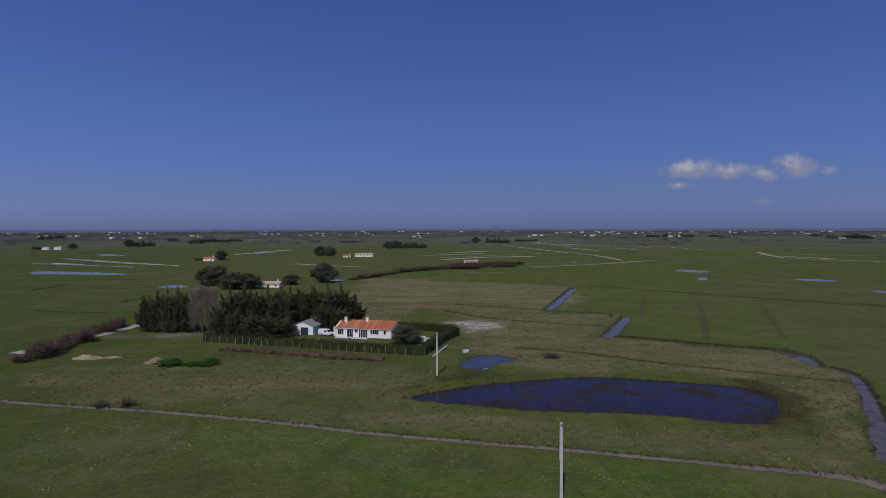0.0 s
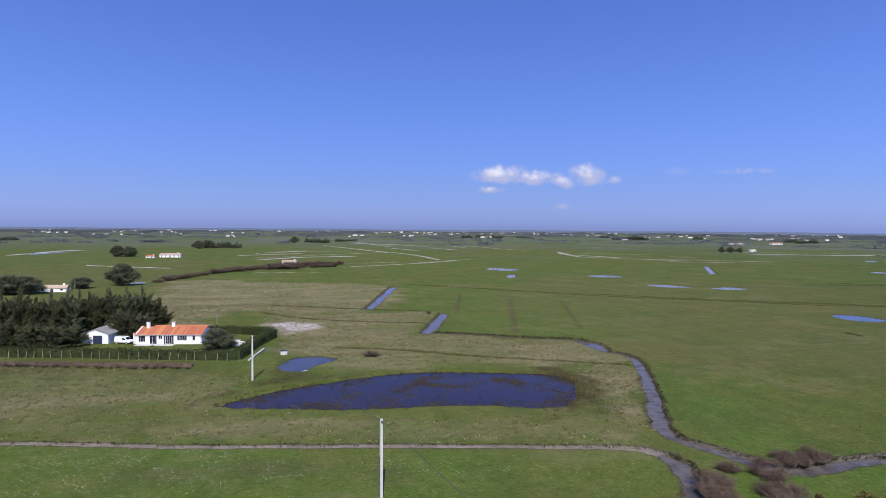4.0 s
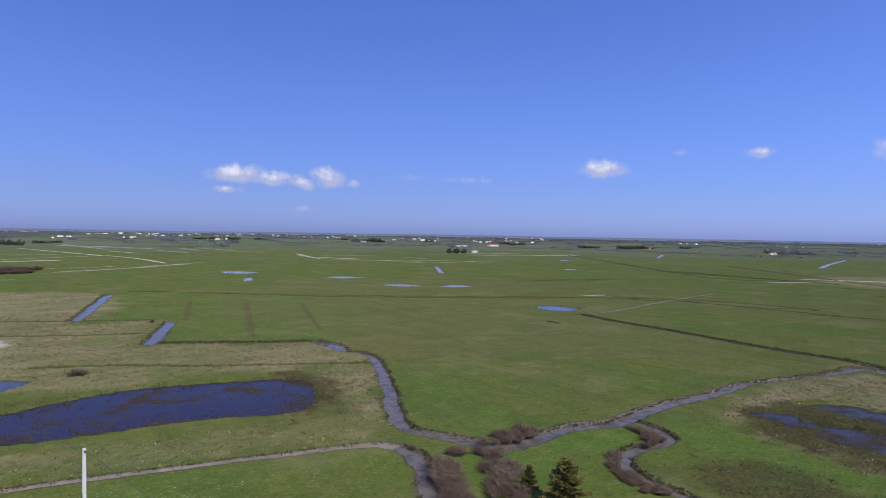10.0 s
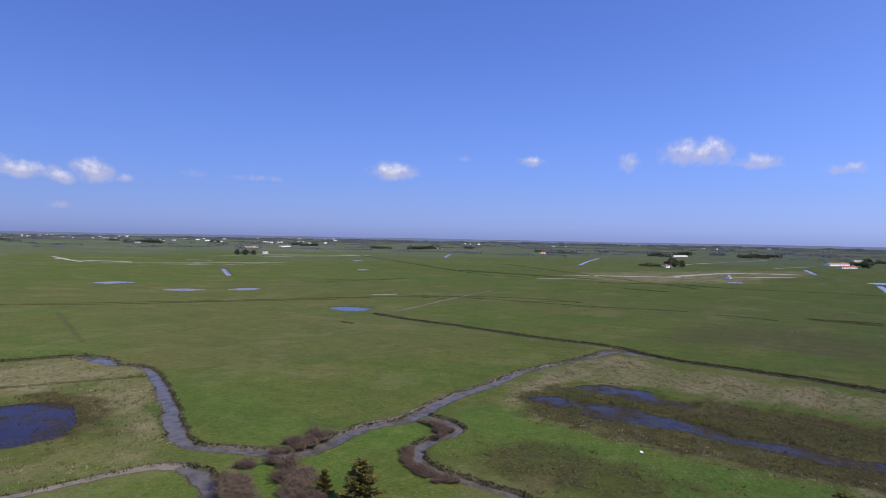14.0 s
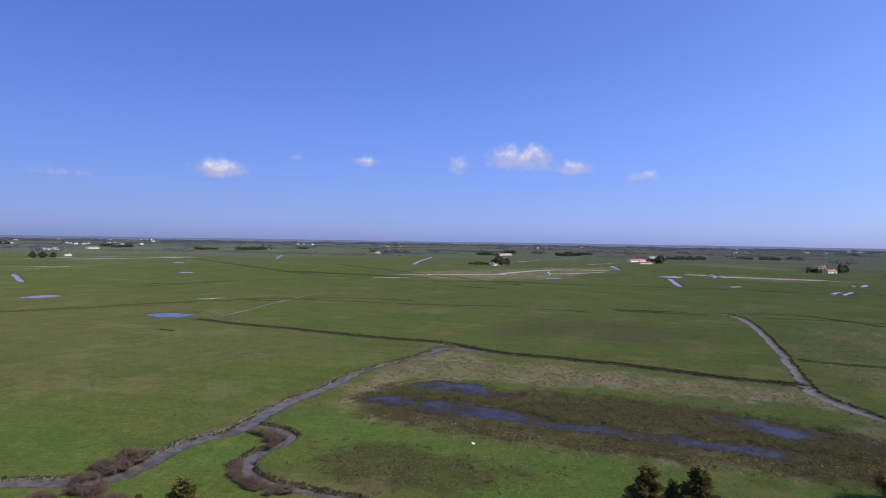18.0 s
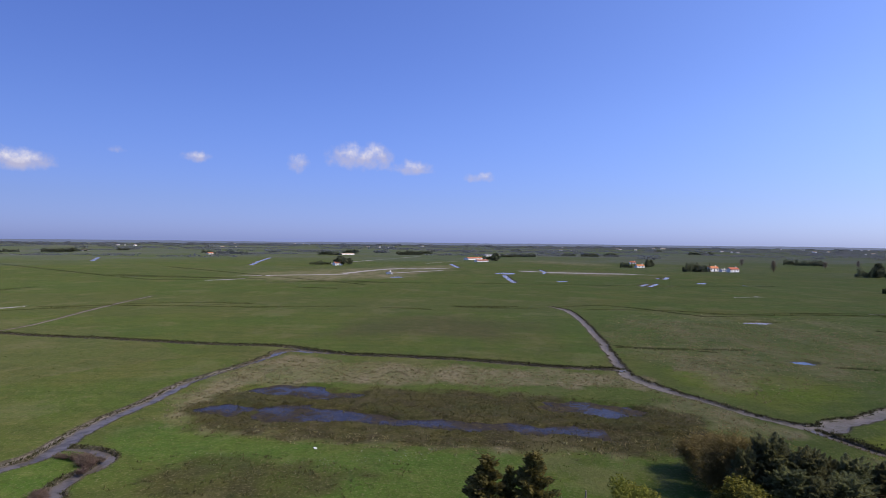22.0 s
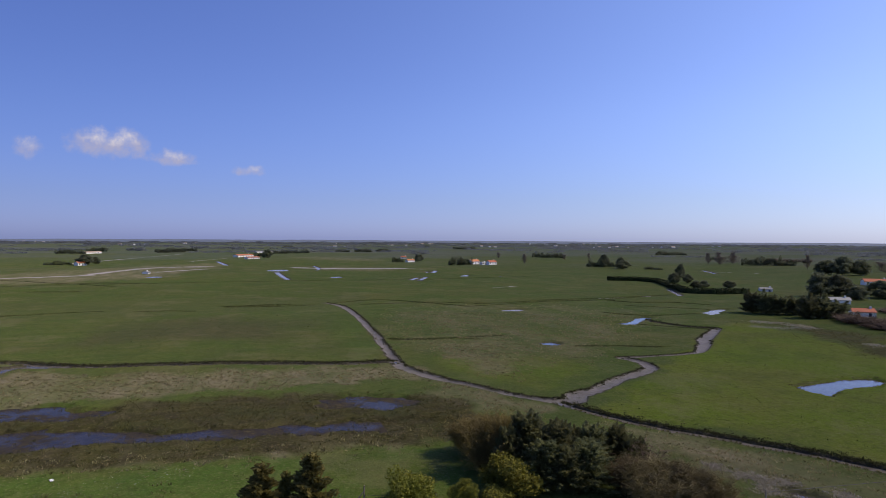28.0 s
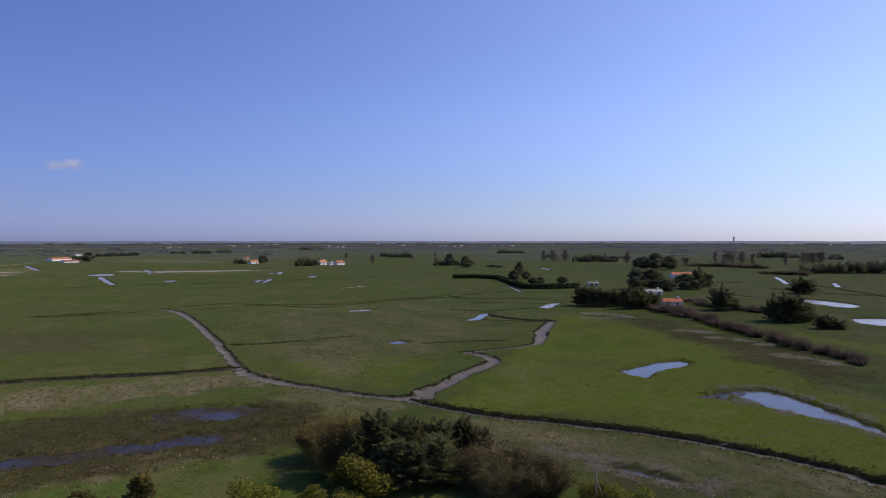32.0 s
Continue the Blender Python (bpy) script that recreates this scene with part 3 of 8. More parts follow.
channel("track", [(-76.8, 107.9, 0.8), (-70.0, 105.9, 0.8), (-54.4, 102.7, 0.8), (-39.6, 99.4, 0.8), (-25.3, 95.4, 0.8), (-11.8, 90.6, 0.8), (3.2, 86.6, 0.8), (17.8, 82.9, 0.8), (32.5, 78.7, 0.8), (45.8, 74.7, 1.2), (50.2, 72.2, 2.0), (51.2, 70.2, 2.4)])
channel("water", [(51.2, 70.2, 2.2), (51.0, 67.4, 2.6), (49.9, 64.3, 2.8), (48.3, 60.9, 2.8), (46.3, 57.4, 3), (42.6, 52.0, 3)])
channel("water", [(87.4, 57.7, 1.4), (87.3, 54.1, 1.3), (85.0, 50.0, 1.6), (81.1, 48.9, 1.4), (77.7, 50.2, 1.6), (73.7, 50.1, 2), (70.1, 47.5, 1.8), (68.4, 44.3, 1.4), (67.5, 40.9, 1.2), (67.0, 36.7, 1.2), (66.8, 32.9, 1.2), (65.7, 28.3, 1.2)])
channel("water", [(64.2, 306.0, 4), (53.2, 272.2, 4), (44.2, 243.9, 4), (38.4, 226.7, 3.4)])
channel("water", [(61.6, 207.7, 3.6), (56.4, 196.4, 3.6), (49.8, 180.5, 3.8), (45.1, 170.6, 3)])
channel("dark", [(48.0, 169.9, 1), (59.1, 162.5, 1), (69.4, 156.5, 1), (80.1, 151.3, 1), (82.0, 147.2, 1)])
channel("shelf", [(186.0, 146.9, 1.0), (199.9, 145.2, 0.9), (223.9, 148.1, 1.1), (248.7, 152.5, 1.8), (271.2, 155.7, 2.4), (288.7, 157.4, 1.0), (312.0, 159.7, 1.4)])
brown_strip([(98.7, 239.5, 3.5), (84.2, 201.6, 3.5), (70.5, 166.5, 3)])
brown_strip([(118.6, 231.5, 2.5), (104.3, 197.3, 2), (92.3, 168.4, 1.5)])
brown_strip([(84.2, 261.0, 3), (66.1, 208.4, 3)])
ditch([(211.2, 208.1), (229.7, 194.6), (248.7, 177.8), (271.2, 155.7)])
ditch([(634, 305), (415, 70)])
ditch([(432, 73), (437, 8), (438, -59), (432, -118), (440, -172), (444, -213)])
ditch([(272.0, 37.7), (272.5, 27.9), (268.4, 17.9)])
ditch([(181.1, -40.3), (178.3, -46.7), (177.5, -57.6), (177.3, -73.6)])
ditch([(4.8, 243.5), (30.2, 228.0), (58.5, 214.1)])
ditch([(0.4, 223.9), (15.9, 204.4), (33.1, 194.6), (48.4, 188.3)])
ditch([(18.6, 154.8), (31.2, 148.7), (49.5, 135.6), (66.8, 126.0), (77.6, 119.5)])
ditch([(75.5, 316.1), (104.7, 289.2), (146.6, 245.1), (188.6, 215.7), (218.7, 192.4)])
ditch([(727, 587), (470, 270), (437, 211), (463, 165)])
ditch([(258.1, 180.5), (265.3, 160.6), (275.4, 147.8), (285.0, 119.6), (282.3, 100.7)])
ditch([(164.2, 142.0), (163.4, 136.6)])
ditch([(283.6, -37.9), (293.1, -65.0), (255.9, -93.2)])
ditch([(281.5, 4.1), (279.6, -15.2)])
ditch([(255.9, -93.2), (266.0, -136.2), (266.1, -162.8), (280.7, -215.6)])
ditch([(153.8, -86.0), (150.8, -96.8), (146.4, -107.1)])
ditch([(-149.0, 226.9), (-134.2, 221.9), (-120.3, 221.2)])
ditch([(-198.0, 302.0), (-199.6, 330.6)])
ditch([(212, -404), (151.2, -354.3)])
channel("pale", [(-335, 536.6, 3.5), (-240.7, 479.4, 3.5)])
channel("pale", [(-371.9, 612.4, 3.5), (-283, 541, 3.7), (-213.9, 497.9, 3.8)])
channel("pale", [(-230.7, 698.8, 4.3), (-222.7, 776.7, 5.3), (-205.7, 831.7, 6.8)])
channel("pale", [(-120.4, 513.4, 3.3), (-63, 473.4, 3.3)])
channel("pale", [(-17.2, 668.9, 5.2), (41.9, 707.3, 5.2)])
channel("pale", [(167.6, 1142.1, 7.9), (219.5, 1062.5, 7.9), (252.7, 963.9, 7.9)])
channel("pale", [(-0.6, 576.1, 4.0), (38.1, 619.2, 5.0), (89.8, 637, 6.2)])
channel("pale", [(66.6, 471.1, 2.3), (113.9, 496, 2.2), (169.5, 538.1, 2.1)])
channel("pale", [(19.5, 745.1, 6.2), (53.2, 784.1, 6.2)])
channel("pale", [(435.2, 182.3, 3.2), (457.5, 162.8, 3.2)])
channel("pale", [(342.8, 623.8, 4.7), (357.9, 575.7, 4.7)])
channel("pale", [(589, 624.4, 7.9), (718.4, 576.1, 7.9)])
channel("pale", [(777.9, 166.6, 4.1), (1182.5, 86.3, 4.1)])
channel("pale", [(571.8, 62.1, 4.3), (621.5, 25.9, 4.3)])
channel("pale", [(628.5, -56.4, 7.3), (600.8, -96.8, 7.9), (591.5, -153.8, 7.9)])
channel("pale", [(271.8, -168, 1.3), (278.1, -203.2, 1.3)])
channel("pale", [(249, -176.2, 1.2), (246.4, -187.1, 1.2)])
channel("pale", [(349.6, -144.9, 1.3), (353.4, -156.8, 1.3)])
channel("pale", [(598.9, -81.9, 5.8), (591.4, -152.2, 5.8)])
channel("minor", [(-223.5, 357.7, 2.0), (-206.9, 360.2, 2.0), (-180.4, 362.1, 2.0)])
channel("minor", [(-191.7, 306.6, 1.5), (-166.4, 307.5, 1.7), (-146, 314.4, 1.7)])
channel("minor", [(-129.1, 252.3, 0.7), (-127.9, 265.6, 0.8), (-125, 271.6, 1.1)])
channel("minor", [(-0.2, 457.1, 1.8), (16.1, 440, 2.4), (27.7, 445.5, 2.2)])
channel("minor", [(112, 279.5, 1.0), (166.6, 237.8, 1.0), (191.9, 219.5, 1.0), (222.5, 195.7, 1.0)])
channel("minor", [(299.3, 267.8, 2.5), (357.4, 251.9, 2.5)])
channel("minor", [(252.5, 175.1, 1.5), (256.2, 157.8, 1.5)])
channel("minor", [(265.8, 150.3, 1.1), (271.7, 118.2, 1.2), (286.6, 102.2, 1.0)])
channel("minor", [(162.9, 238.8, 1.2), (169.8, 230.2, 1.3), (210.8, 204.5, 1.3), (235.5, 186.1, 1.3)])
channel("minor", [(311.8, 280.2, 2.9), (336.7, 252.7, 2.9)])
channel("minor", [(482.1, 278.6, 3.1), (467.1, 227.6, 3.3), (460.1, 173.4, 3.4)])
channel("minor", [(423.6, 135.9, 3.3), (442.8, 87.5, 3.2), (439.2, 63.4, 3.1)])
channel("minor", [(382.7, 104.4, 2.6), (377.5, 80.1, 2.6)])
channel("minor", [(283.1, 4, 1.5), (285.8, -9.3, 1.5), (284.9, -20, 1.5)])
channel("minor", [(264.5, 96, 0.9), (276.5, 60.4, 0.9)])
channel("minor", [(488.6, 272.6, 3.2), (469.9, 206.3, 3.2), (458.1, 152.8, 3.1)])
channel("minor", [(268, 149.9, 1.1), (268.4, 107.7, 1.1), (271.6, 80.1, 1.1), (277.1, 51.5, 1.1)])
channel("minor", [(282.5, 3.7, 1.2), (284.3, -16.5, 1.2)])
channel("minor", [(275.8, -51, 1.3), (277.2, -82.2, 1.3), (267.1, -101.9, 1.4), (266.5, -117.1, 1.3)])
channel("minor", [(266.5, -117.1, 1.0), (272.7, -141.3, 1.2), (274.1, -172.2, 1.3), (280.2, -219.4, 1.3)])
channel("minor", [(269.3, -169.1, 1.2), (251.2, -172.7, 1.7), (244.2, -192.9, 1.7), (232.3, -199.8, 1.6)])
channel("minor", [(239.6, -162, 1.3), (217.3, -186.5, 1.3)])
channel("minor", [(219.7, -137, 1.3), (206.9, -149.7, 1.3), (208.3, -178.6, 1.0)])
channel("minor", [(178.5, -39.9, 0.7), (175.5, -57.1, 0.7), (173.1, -64.5, 0.7)])
channel("minor", [(280, 5, 1.5), (277, -9.4, 1.5), (279.7, -29.1, 1.5)])
channel("minor", [(264.7, -100.5, 1.0), (267.3, -119.3, 1.0), (270.9, -138.8, 1.1), (266, -162.8, 1.3)])
channel("minor", [(263.6, -166.5, 1.5), (251.3, -174.8, 1.6), (245.6, -194.8, 1.5)])
channel("minor", [(189.6, -127.8, 0.9), (179.3, -135.2, 0.9), (170.6, -143.3, 0.9)])
channel("minor", [(276.8, -370.2, 3.2), (253.5, -385.9, 3.2)])
channel("minor", [(213.9, -357.7, 2.0), (186.6, -348.8, 2.4), (151.1, -354.1, 2.6)])
channel("minor", [(199.4, -296.3, 1.6), (171.7, -294.4, 1.6)])
wetland([(109.9, 38.9), (114.4, 35.0), (112.4, 27.1), (106.8, 13.3), (105.4, -0.5), (103.7, -17.5), (103.0, -27.9), (98.6, -31.9), (96.5, -23.7), (98.5, -8.5), (100.8, 8.3), (102.6, 18.9), (103.2, 27.0), (102.4, 34.4)])
wetland([(121.9, 45.3), (128.4, 39.1), (124.3, 27.5), (120.9, 21.3), (116.8, 25.9), (118.8, 37.4)])
wetland([(119.3, -12.9), (116.9, -24.9), (112.3, -29.5), (108.0, -26.9), (109.4, -18.7), (112.1, -11.9)])
wetland([(110.0, 49.6), (114.1, 44.7), (108.9, 38.1), (104.4, 43.1)])
wetland([(78.3, -100.9), (76.2, -108.4), (72.6, -102.8), (75.1, -99.7)])
pond([(-6.7, 109.6), (-0.9, 115.4), (7.2, 119.9), (17.2, 123.2), (25.6, 125.6), (34.0, 125.5), (46.4, 121.8), (56.1, 117.7), (59.7, 112.2), (56.3, 103.2), (51.1, 95.7), (44.2, 94.8), (37.4, 97.9), (29.1, 100.1), (21.5, 100.8), (12.5, 102.2), (1.8, 105.6)], 0.4)
pond([(4.2, 133.2), (4.7, 140.9), (7.8, 147.0), (12.7, 147.7), (17.2, 143.3), (14.4, 138.4), (10.7, 135.3), (9.0, 131.4)])
pond([(162, 436), (172, 441), (182, 420), (168, 409), (160, 420)])
pond([(150.4, 369.2), (158, 376), (151.3, 356.4), (143.9, 350.7)])
pond([(200, 357), (215, 361), (221, 344), (204.1, 341.5)])
pond([(199.6, 291.8), (211.9, 291.4), (215.7, 274.2), (200.9, 276.3)])
pond([(223.0, 270.3), (237.2, 271.3), (237.3, 258.7), (222.1, 258.6)])
pond([(196.3, 175.7), (204.0, 173.4), (204.2, 158.9), (193.1, 156.5), (189.1, 163.6)])
pond([(423, 347), (439, 352), (429, 335), (418, 334)])
pond([(587, 486), (590, 477), (568, 457), (565, 466)])
pond([(-287, 438), (-263, 437), (-231, 425), (-203, 408), (-217, 400), (-246, 407), (-268, 409)])
pond([(-355, 542), (-304, 519), (-243, 489), (-240, 480), (-296, 505), (-345, 527)])
pond([(-395, 707), (-386, 724), (-347, 686), (-358, 671)])
pond([(-146.4, 316.7), (-144.3, 333.7), (-134.3, 327.3), (-130.3, 314.0)])
pond([(-230, 751), (-211, 781), (-193, 791), (-205, 759), (-216, 711)])
pond([(-65.6, 360.2), (-60.3, 367.2), (-56.0, 352.6), (-62.3, 350.7)])
pond([(585, -24), (604, -39), (582, -46), (565, -34)])
pond([(475, -66), (485, -74), (474, -76), (463, -67)])
pond([(474, -169), (484, -178), (469, -176), (459, -166)])
pond([(464, -199), (448, -197), (441, -193), (466, -197)])
pond([(237.5, -98.2), (243.2, -106.1), (240.0, -112.9), (234.3, -103.8)])
pond([(506, 64), (519, 58), (506, 51), (493, 58)])
pond([(193.5, -123.8), (195.4, -131.4), (204.4, -139.9), (203.5, -147.2), (196.2, -138.2), (188.1, -129.7), (188.3, -124.4)])
pond([(208.2, -174.9), (217.5, -186.4), (219.4, -195.3), (214.1, -191.7), (203.2, -175.8)])
pond([(100.9, -103.4), (102.0, -109.7), (102.9, -116.7), (102.4, -125.3), (97.5, -125.2), (95.6, -117.3), (95.6, -109.5), (92.1, -103.5), (95.9, -102.7)])
pond([(76.3, -106.6), (75.3, -112.4), (72.1, -114.8), (65.8, -112.8), (59.8, -110.3), (54.2, -107.7), (49.1, -104.6), (44.1, -97.9), (47.5, -100.9), (53.3, -102.1), (59.3, -102.1), (65.9, -102.0)])
pond([(163.2, -78.3), (164.8, -83.2), (159.4, -84.2), (157.1, -79.0)])
pond([(182.3, -312.4), (168.9, -309.3), (155.3, -308.3), (138.5, -298.7), (136.6, -283.6), (153.8, -290.1)])
pond([(117.9, -244.0), (115.1, -253.6), (104.4, -262.7), (96.1, -240.7), (106.4, -233.2)])
far_cut([(350, 429, 5), (295, 355, 5)])
far_cut([(554, -32, 6), (458, -33, 5)])
far_cut([(669, -77, 4), (621, -76, 4), (578, -69, 4)])
far_cut([(432, -117, 5), (457, -129, 5)])
far_cut([(429, -122, 5), (459, -136, 5)])
far_cut([(537, -160, 5), (515, -158, 5), (550, -173, 5)])
far_cut([(274, -471, 5), (253, -441, 5), (226, -400, 4)])
far_cut([(218, -442, 4), (196, -403, 4)])
far_cut([(700, 243, 8), (815, 273, 8), (1010, 317, 8)])
far_cut([(775, 471, 8), (924, 551, 8)])
far_cut([(314.7, -242.5, 3), (277.3, -220.9, 3)])
far_cut([(496, -427, 5), (449, -399, 5)])
far_cut([(816, 21, 7), (699, 9, 7)])
pale_strip([(150, 732, 7), (161, 656, 7), (160, 562, 7)])
pale_strip([(365, 724, 8), (326, 599, 6)])
pale_strip([(337, 555, 6), (402, 523, 6), (465, 478, 7)])
pale_strip([(184, 1218, 12), (192, 954, 14)])
pale_strip([(181, 881, 10), (195, 794, 10)])
pale_strip([(244, 873, 12), (253, 805, 12)])
pale_strip([(575, 683, 12), (679, 663, 10)])
pale_strip([(-335, 589, 6), (-269, 539, 6), (-212, 497, 6)])
pale_strip([(99, 1012, 10), (145, 734, 10)])
pale_strip([(490, 183, 7), (513, 143, 14), (536, 104, 12)])
pale_strip([(553, 107, 14), (650, 75, 16), (669, 24, 16)])
pale_strip([(250.0, 190.3, 3), (257.8, 186.3, 3)])
pale_strip([(792, 781, 9), (817, 748, 9)])
pale_strip([(347, 687, 7), (330, 609, 7)])
pale_strip([(324, 597, 6), (388, 505, 6)])
pale_strip([(612, -79, 8), (605, -138, 8), (587, -162, 6)])
pale_strip([(-1, 723, 6), (47, 770, 7), (112, 773, 7)])
pale_strip([(-1, 612, 5), (40, 651, 5), (98, 699, 6), (150, 732, 6)])
pale_strip([(238, 1039, 9), (298, 1036, 9), (296, 891, 9)])
pale_strip([(333, 1003, 9), (334, 837, 8), (347, 789, 8)])
pale_strip([(369, 685, 6), (446, 632, 6)])
pale_strip([(131, 515, 4), (192, 562, 4)])
pale_strip([(67, 513, 4), (107, 523, 4)])
pale_strip([(0, 419, 3), (40, 415, 3)])
pale_strip([(360, 511, 5), (389, 478, 5), (446, 484, 5)])
pale_strip([(534, 670, 7), (689, 661, 7), (748, 604, 7)])
pale_strip([(434, 586, 6), (436, 555, 6)])
pale_strip([(251.1, 192.7, 2.5), (260.1, 188.2, 2.5)])
pale_strip([(644, 85, 5), (654, 29, 5)])
pale_strip([(823, 50, 6), (920, 15, 6)])
pale_strip([(607, -76, 6), (595, -132, 5), (575, -168, 5)])
pale_strip([(481, -411, 4), (443, -435, 4)])
cover("dry", 1.0, [(-29.0, 187.7), (-45.2, 354.1), (6.0, 343.8), (62.4, 306.3), (39.3, 223.2), (0.1, 226.1), (-12.3, 217.6)])
cover("dry", 0.6, [(3.7, 213.8), (57.6, 212.7), (46.3, 171.2), (83.5, 150.9), (80.4, 122.2), (70.5, 120.0), (51.1, 123.9), (20.4, 129.0), (5.2, 151.0), (4.6, 179.4)])
cover("dry", 0.65, [(67.6, 119.6), (80.4, 122.2), (68.8, 99.9), (55.6, 80.0), (53.7, 87.7), (60.1, 102.2)])
cover("dry", 0.45, [(-51.7, 150.2), (-2.0, 128.2), (-5.6, 115.5), (8.6, 99.7), (54.6, 85.9), (53.3, 76.7), (40.7, 78.1), (-4.4, 91.0), (-34.5, 100.1)])
cover("dry", 0.75, [(116.0, 54.5), (159.8, 49.7), (151.1, 26.9), (143.7, -30.2), (130.2, -36.2), (104.2, -46.8), (100.0, -44.8), (104.2, -33.9), (127.8, -31.5), (128.1, -1.2), (128.1, 33.0), (117.8, 46.1), (101.1, 48.7)])
cover("dry", 0.5, [(100.5, 43.5), (97.3, 18.1), (94.7, -0.2), (97.3, -31.4), (89.4, -29.9), (89.1, -7.4), (90.0, 16.9), (94.5, 37.3)])
cover("dry", 0.5, [(90.8, -53.2), (75.6, -63.9), (49.0, -78.0), (38.2, -78.0), (36.1, -72.9), (46.4, -61.7), (61.2, -55.0), (73.7, -51.4), (83.0, -51.2)])
cover("dry", 0.6, [(149.1, -50.5), (144.2, -61.4), (134.2, -63.5), (124.3, -54.7), (129.3, -48.2)])
cover("dry", 0.7, [(161.3, -49.5), (160.3, -58.5), (146.4, -60.5), (143.0, -51.7), (150.2, -47.2)])
cover("dry", 0.38, [(158, -42), (215, -46), (262, -60), (262, -105), (240, -150), (205, -150), (178, -125), (150, -96), (136, -74)])
cover("brown", 0.3, [(165, -46), (225, -50), (250, -95), (205, -120), (160, -80)])
cover("dry", 0.6, [(192.3, -63.6), (181.7, -78.2), (170.0, -76.5), (175.9, -61.2)])
cover("dry", 0.5, [(169.4, -51.5), (164.3, -70.6), (153.4, -64.1), (158.6, -47.9)])
cover("dry", 0.5, [(249.9, -61.4), (247.5, -84.4), (229.8, -75.8), (237.0, -58.0)])
cover("dry", 0.5, [(-86.8, 131.8), (-53.8, 135.6), (-6.2, 128.2), (-5.5, 114.8), (-22.5, 111.6), (-55.3, 104.3), (-71.5, 108.4)])
cover("dry", 0.6, [(541, 191), (765, 27), (614, 22), (453, 107), (461, 163)])
cover("dry", 0.7, [(500, 148), (583, 82), (699, 25), (514, 50), (451, 93), (456, 135)])
cover("dry", 0.6, [(996, -80), (972, -145), (886, -198), (789, -176), (834, -124), (893, -71)])
cover("dry", 0.6, [(629, -79), (615, -136), (581, -178), (558, -124), (577, -72)])
cover("dry", 1.0, [(65.6, 119.8), (69.8, 118.6), (67.7, 111.0), (60.8, 100.2), (57.5, 97.6), (60.0, 105.7)])
cover("dry", 0.8, [(73.3, 122.1), (77.2, 118.3), (65.7, 97.2), (57.1, 81.8), (55.2, 84.8), (62.6, 99.1)])
cover("dry", 0.5, [(188.4, -65.9), (170.0, -76.5), (145.9, -72.9), (140.5, -59.3), (161.5, -52.7)])
cover("lush", 0.5, [(-34.0, 98.5), (10.3, 84.7), (46.5, 73.2), (50.2, 68.6), (45.3, 58.3), (-26.0, 75.3)])
cover("lush", 0.9, [(98.8, 53.6), (99.4, 48.4), (93.4, 35.9), (90.4, 22.5), (90.0, 11.8), (87.7, -0.4), (80.4, 5.0), (72.9, 21.6), (81.3, 39.8), (84.9, 48.1), (91.9, 54.2)])
cover("lush", 0.9, [(70.8, 66.1), (85.7, 60.2), (87.5, 53.7), (77.1, 50.2), (71.8, 49.6), (66.7, 42.8), (62.5, 36.4), (51.4, 53.1), (61.2, 61.2)])
cover("lush", 0.8, [(50.6, 63.1), (56.3, 64.3), (59.8, 58.3), (54.4, 52.2), (46.7, 53.2)])
cover("lush", 1.0, [(90.0, -10.9), (85.1, -28.5), (71.0, -25.1), (73.5, -8.2)])
cover("lush", 1.0, [(88.8, 16.7), (86.0, -27.3), (77.1, -24.1), (69.8, 13.6)])
cover("backlit_grass", 1.0, [(117.5, -82.9), (178.2, -161.2), (157.9, -163.2), (101.6, -148.1), (55.0, -119.1), (39.8, -81.8), (65.1, -76.8), (87.1, -62.0), (97.2, -56.2)])
cover("backlit_grass", 0.9, [(124.8, -146.0), (139.9, -191.5), (109.7, -190.0), (84.5, -191.2), (78.6, -176.7), (119.0, -175.4)])
cover("lush", 0.4, [(61.7, 298.5), (131.8, 249.8), (91.1, 146.0), (60.4, 165.8), (52.2, 179.2)])
cover("backlit_grass", 0.5, [(150, -44), (139, -78), (112, -60), (126, -44)])
cover("lush", 0.5, [(152.9, -21.1), (151.4, -32.8), (186.6, -34.4), (226.3, -33.0)])
cover("lush", 0.5, [(80.7, 110.7), (78.9, 75.6), (63.4, 65.1), (59.5, 78.5)])
cover("lush", 0.8, [(-22.2, 115.5), (-17.6, 119.4), (-14.7, 113.2), (-18.3, 110.7)])
cover("lush", 0.8, [(64.6, -49.6), (58.2, -52.9), (48.1, -54.1), (57.8, -38.8)])
cover("marsh", 1.0, [(112.4, 50.6), (122.3, 43.1), (123.0, 22.3), (123.5, -1.1), (115.5, -28.1), (106.1, -36.2), (90.6, -31.0), (91.4, -7.7), (93.0, 17.4), (96.7, 38.1), (101.5, 46.9)])
cover("marsh", 0.8, [(57.7, 121.1), (65.9, 112.1), (59.6, 98.3), (51.8, 89.8), (44.1, 92.5)])
cover("marsh", 0.55, [(79.1, 43.1), (85.9, 37.4), (83.8, 21.0), (79.9, 10.7), (67.2, 29.5), (69.4, 35.6), (72.8, 40.6)])
cover("marsh", 0.7, [(-9.9, 111.1), (6.4, 124.1), (4.4, 128.0), (-0.9, 122.4), (-8.5, 116.2)])
cover("marsh", 0.6, [(177.6, -178.2), (158.2, -186.0), (130.7, -178.4), (101.3, -164.2), (77.4, -155.3), (63.3, -124.5), (83.0, -132.6), (107.2, -144.5), (138.4, -159.0)])
cover("marsh", 0.5, [(2.3, 133.6), (20.0, 126.5), (17.0, 121.4), (6.2, 120.6)])
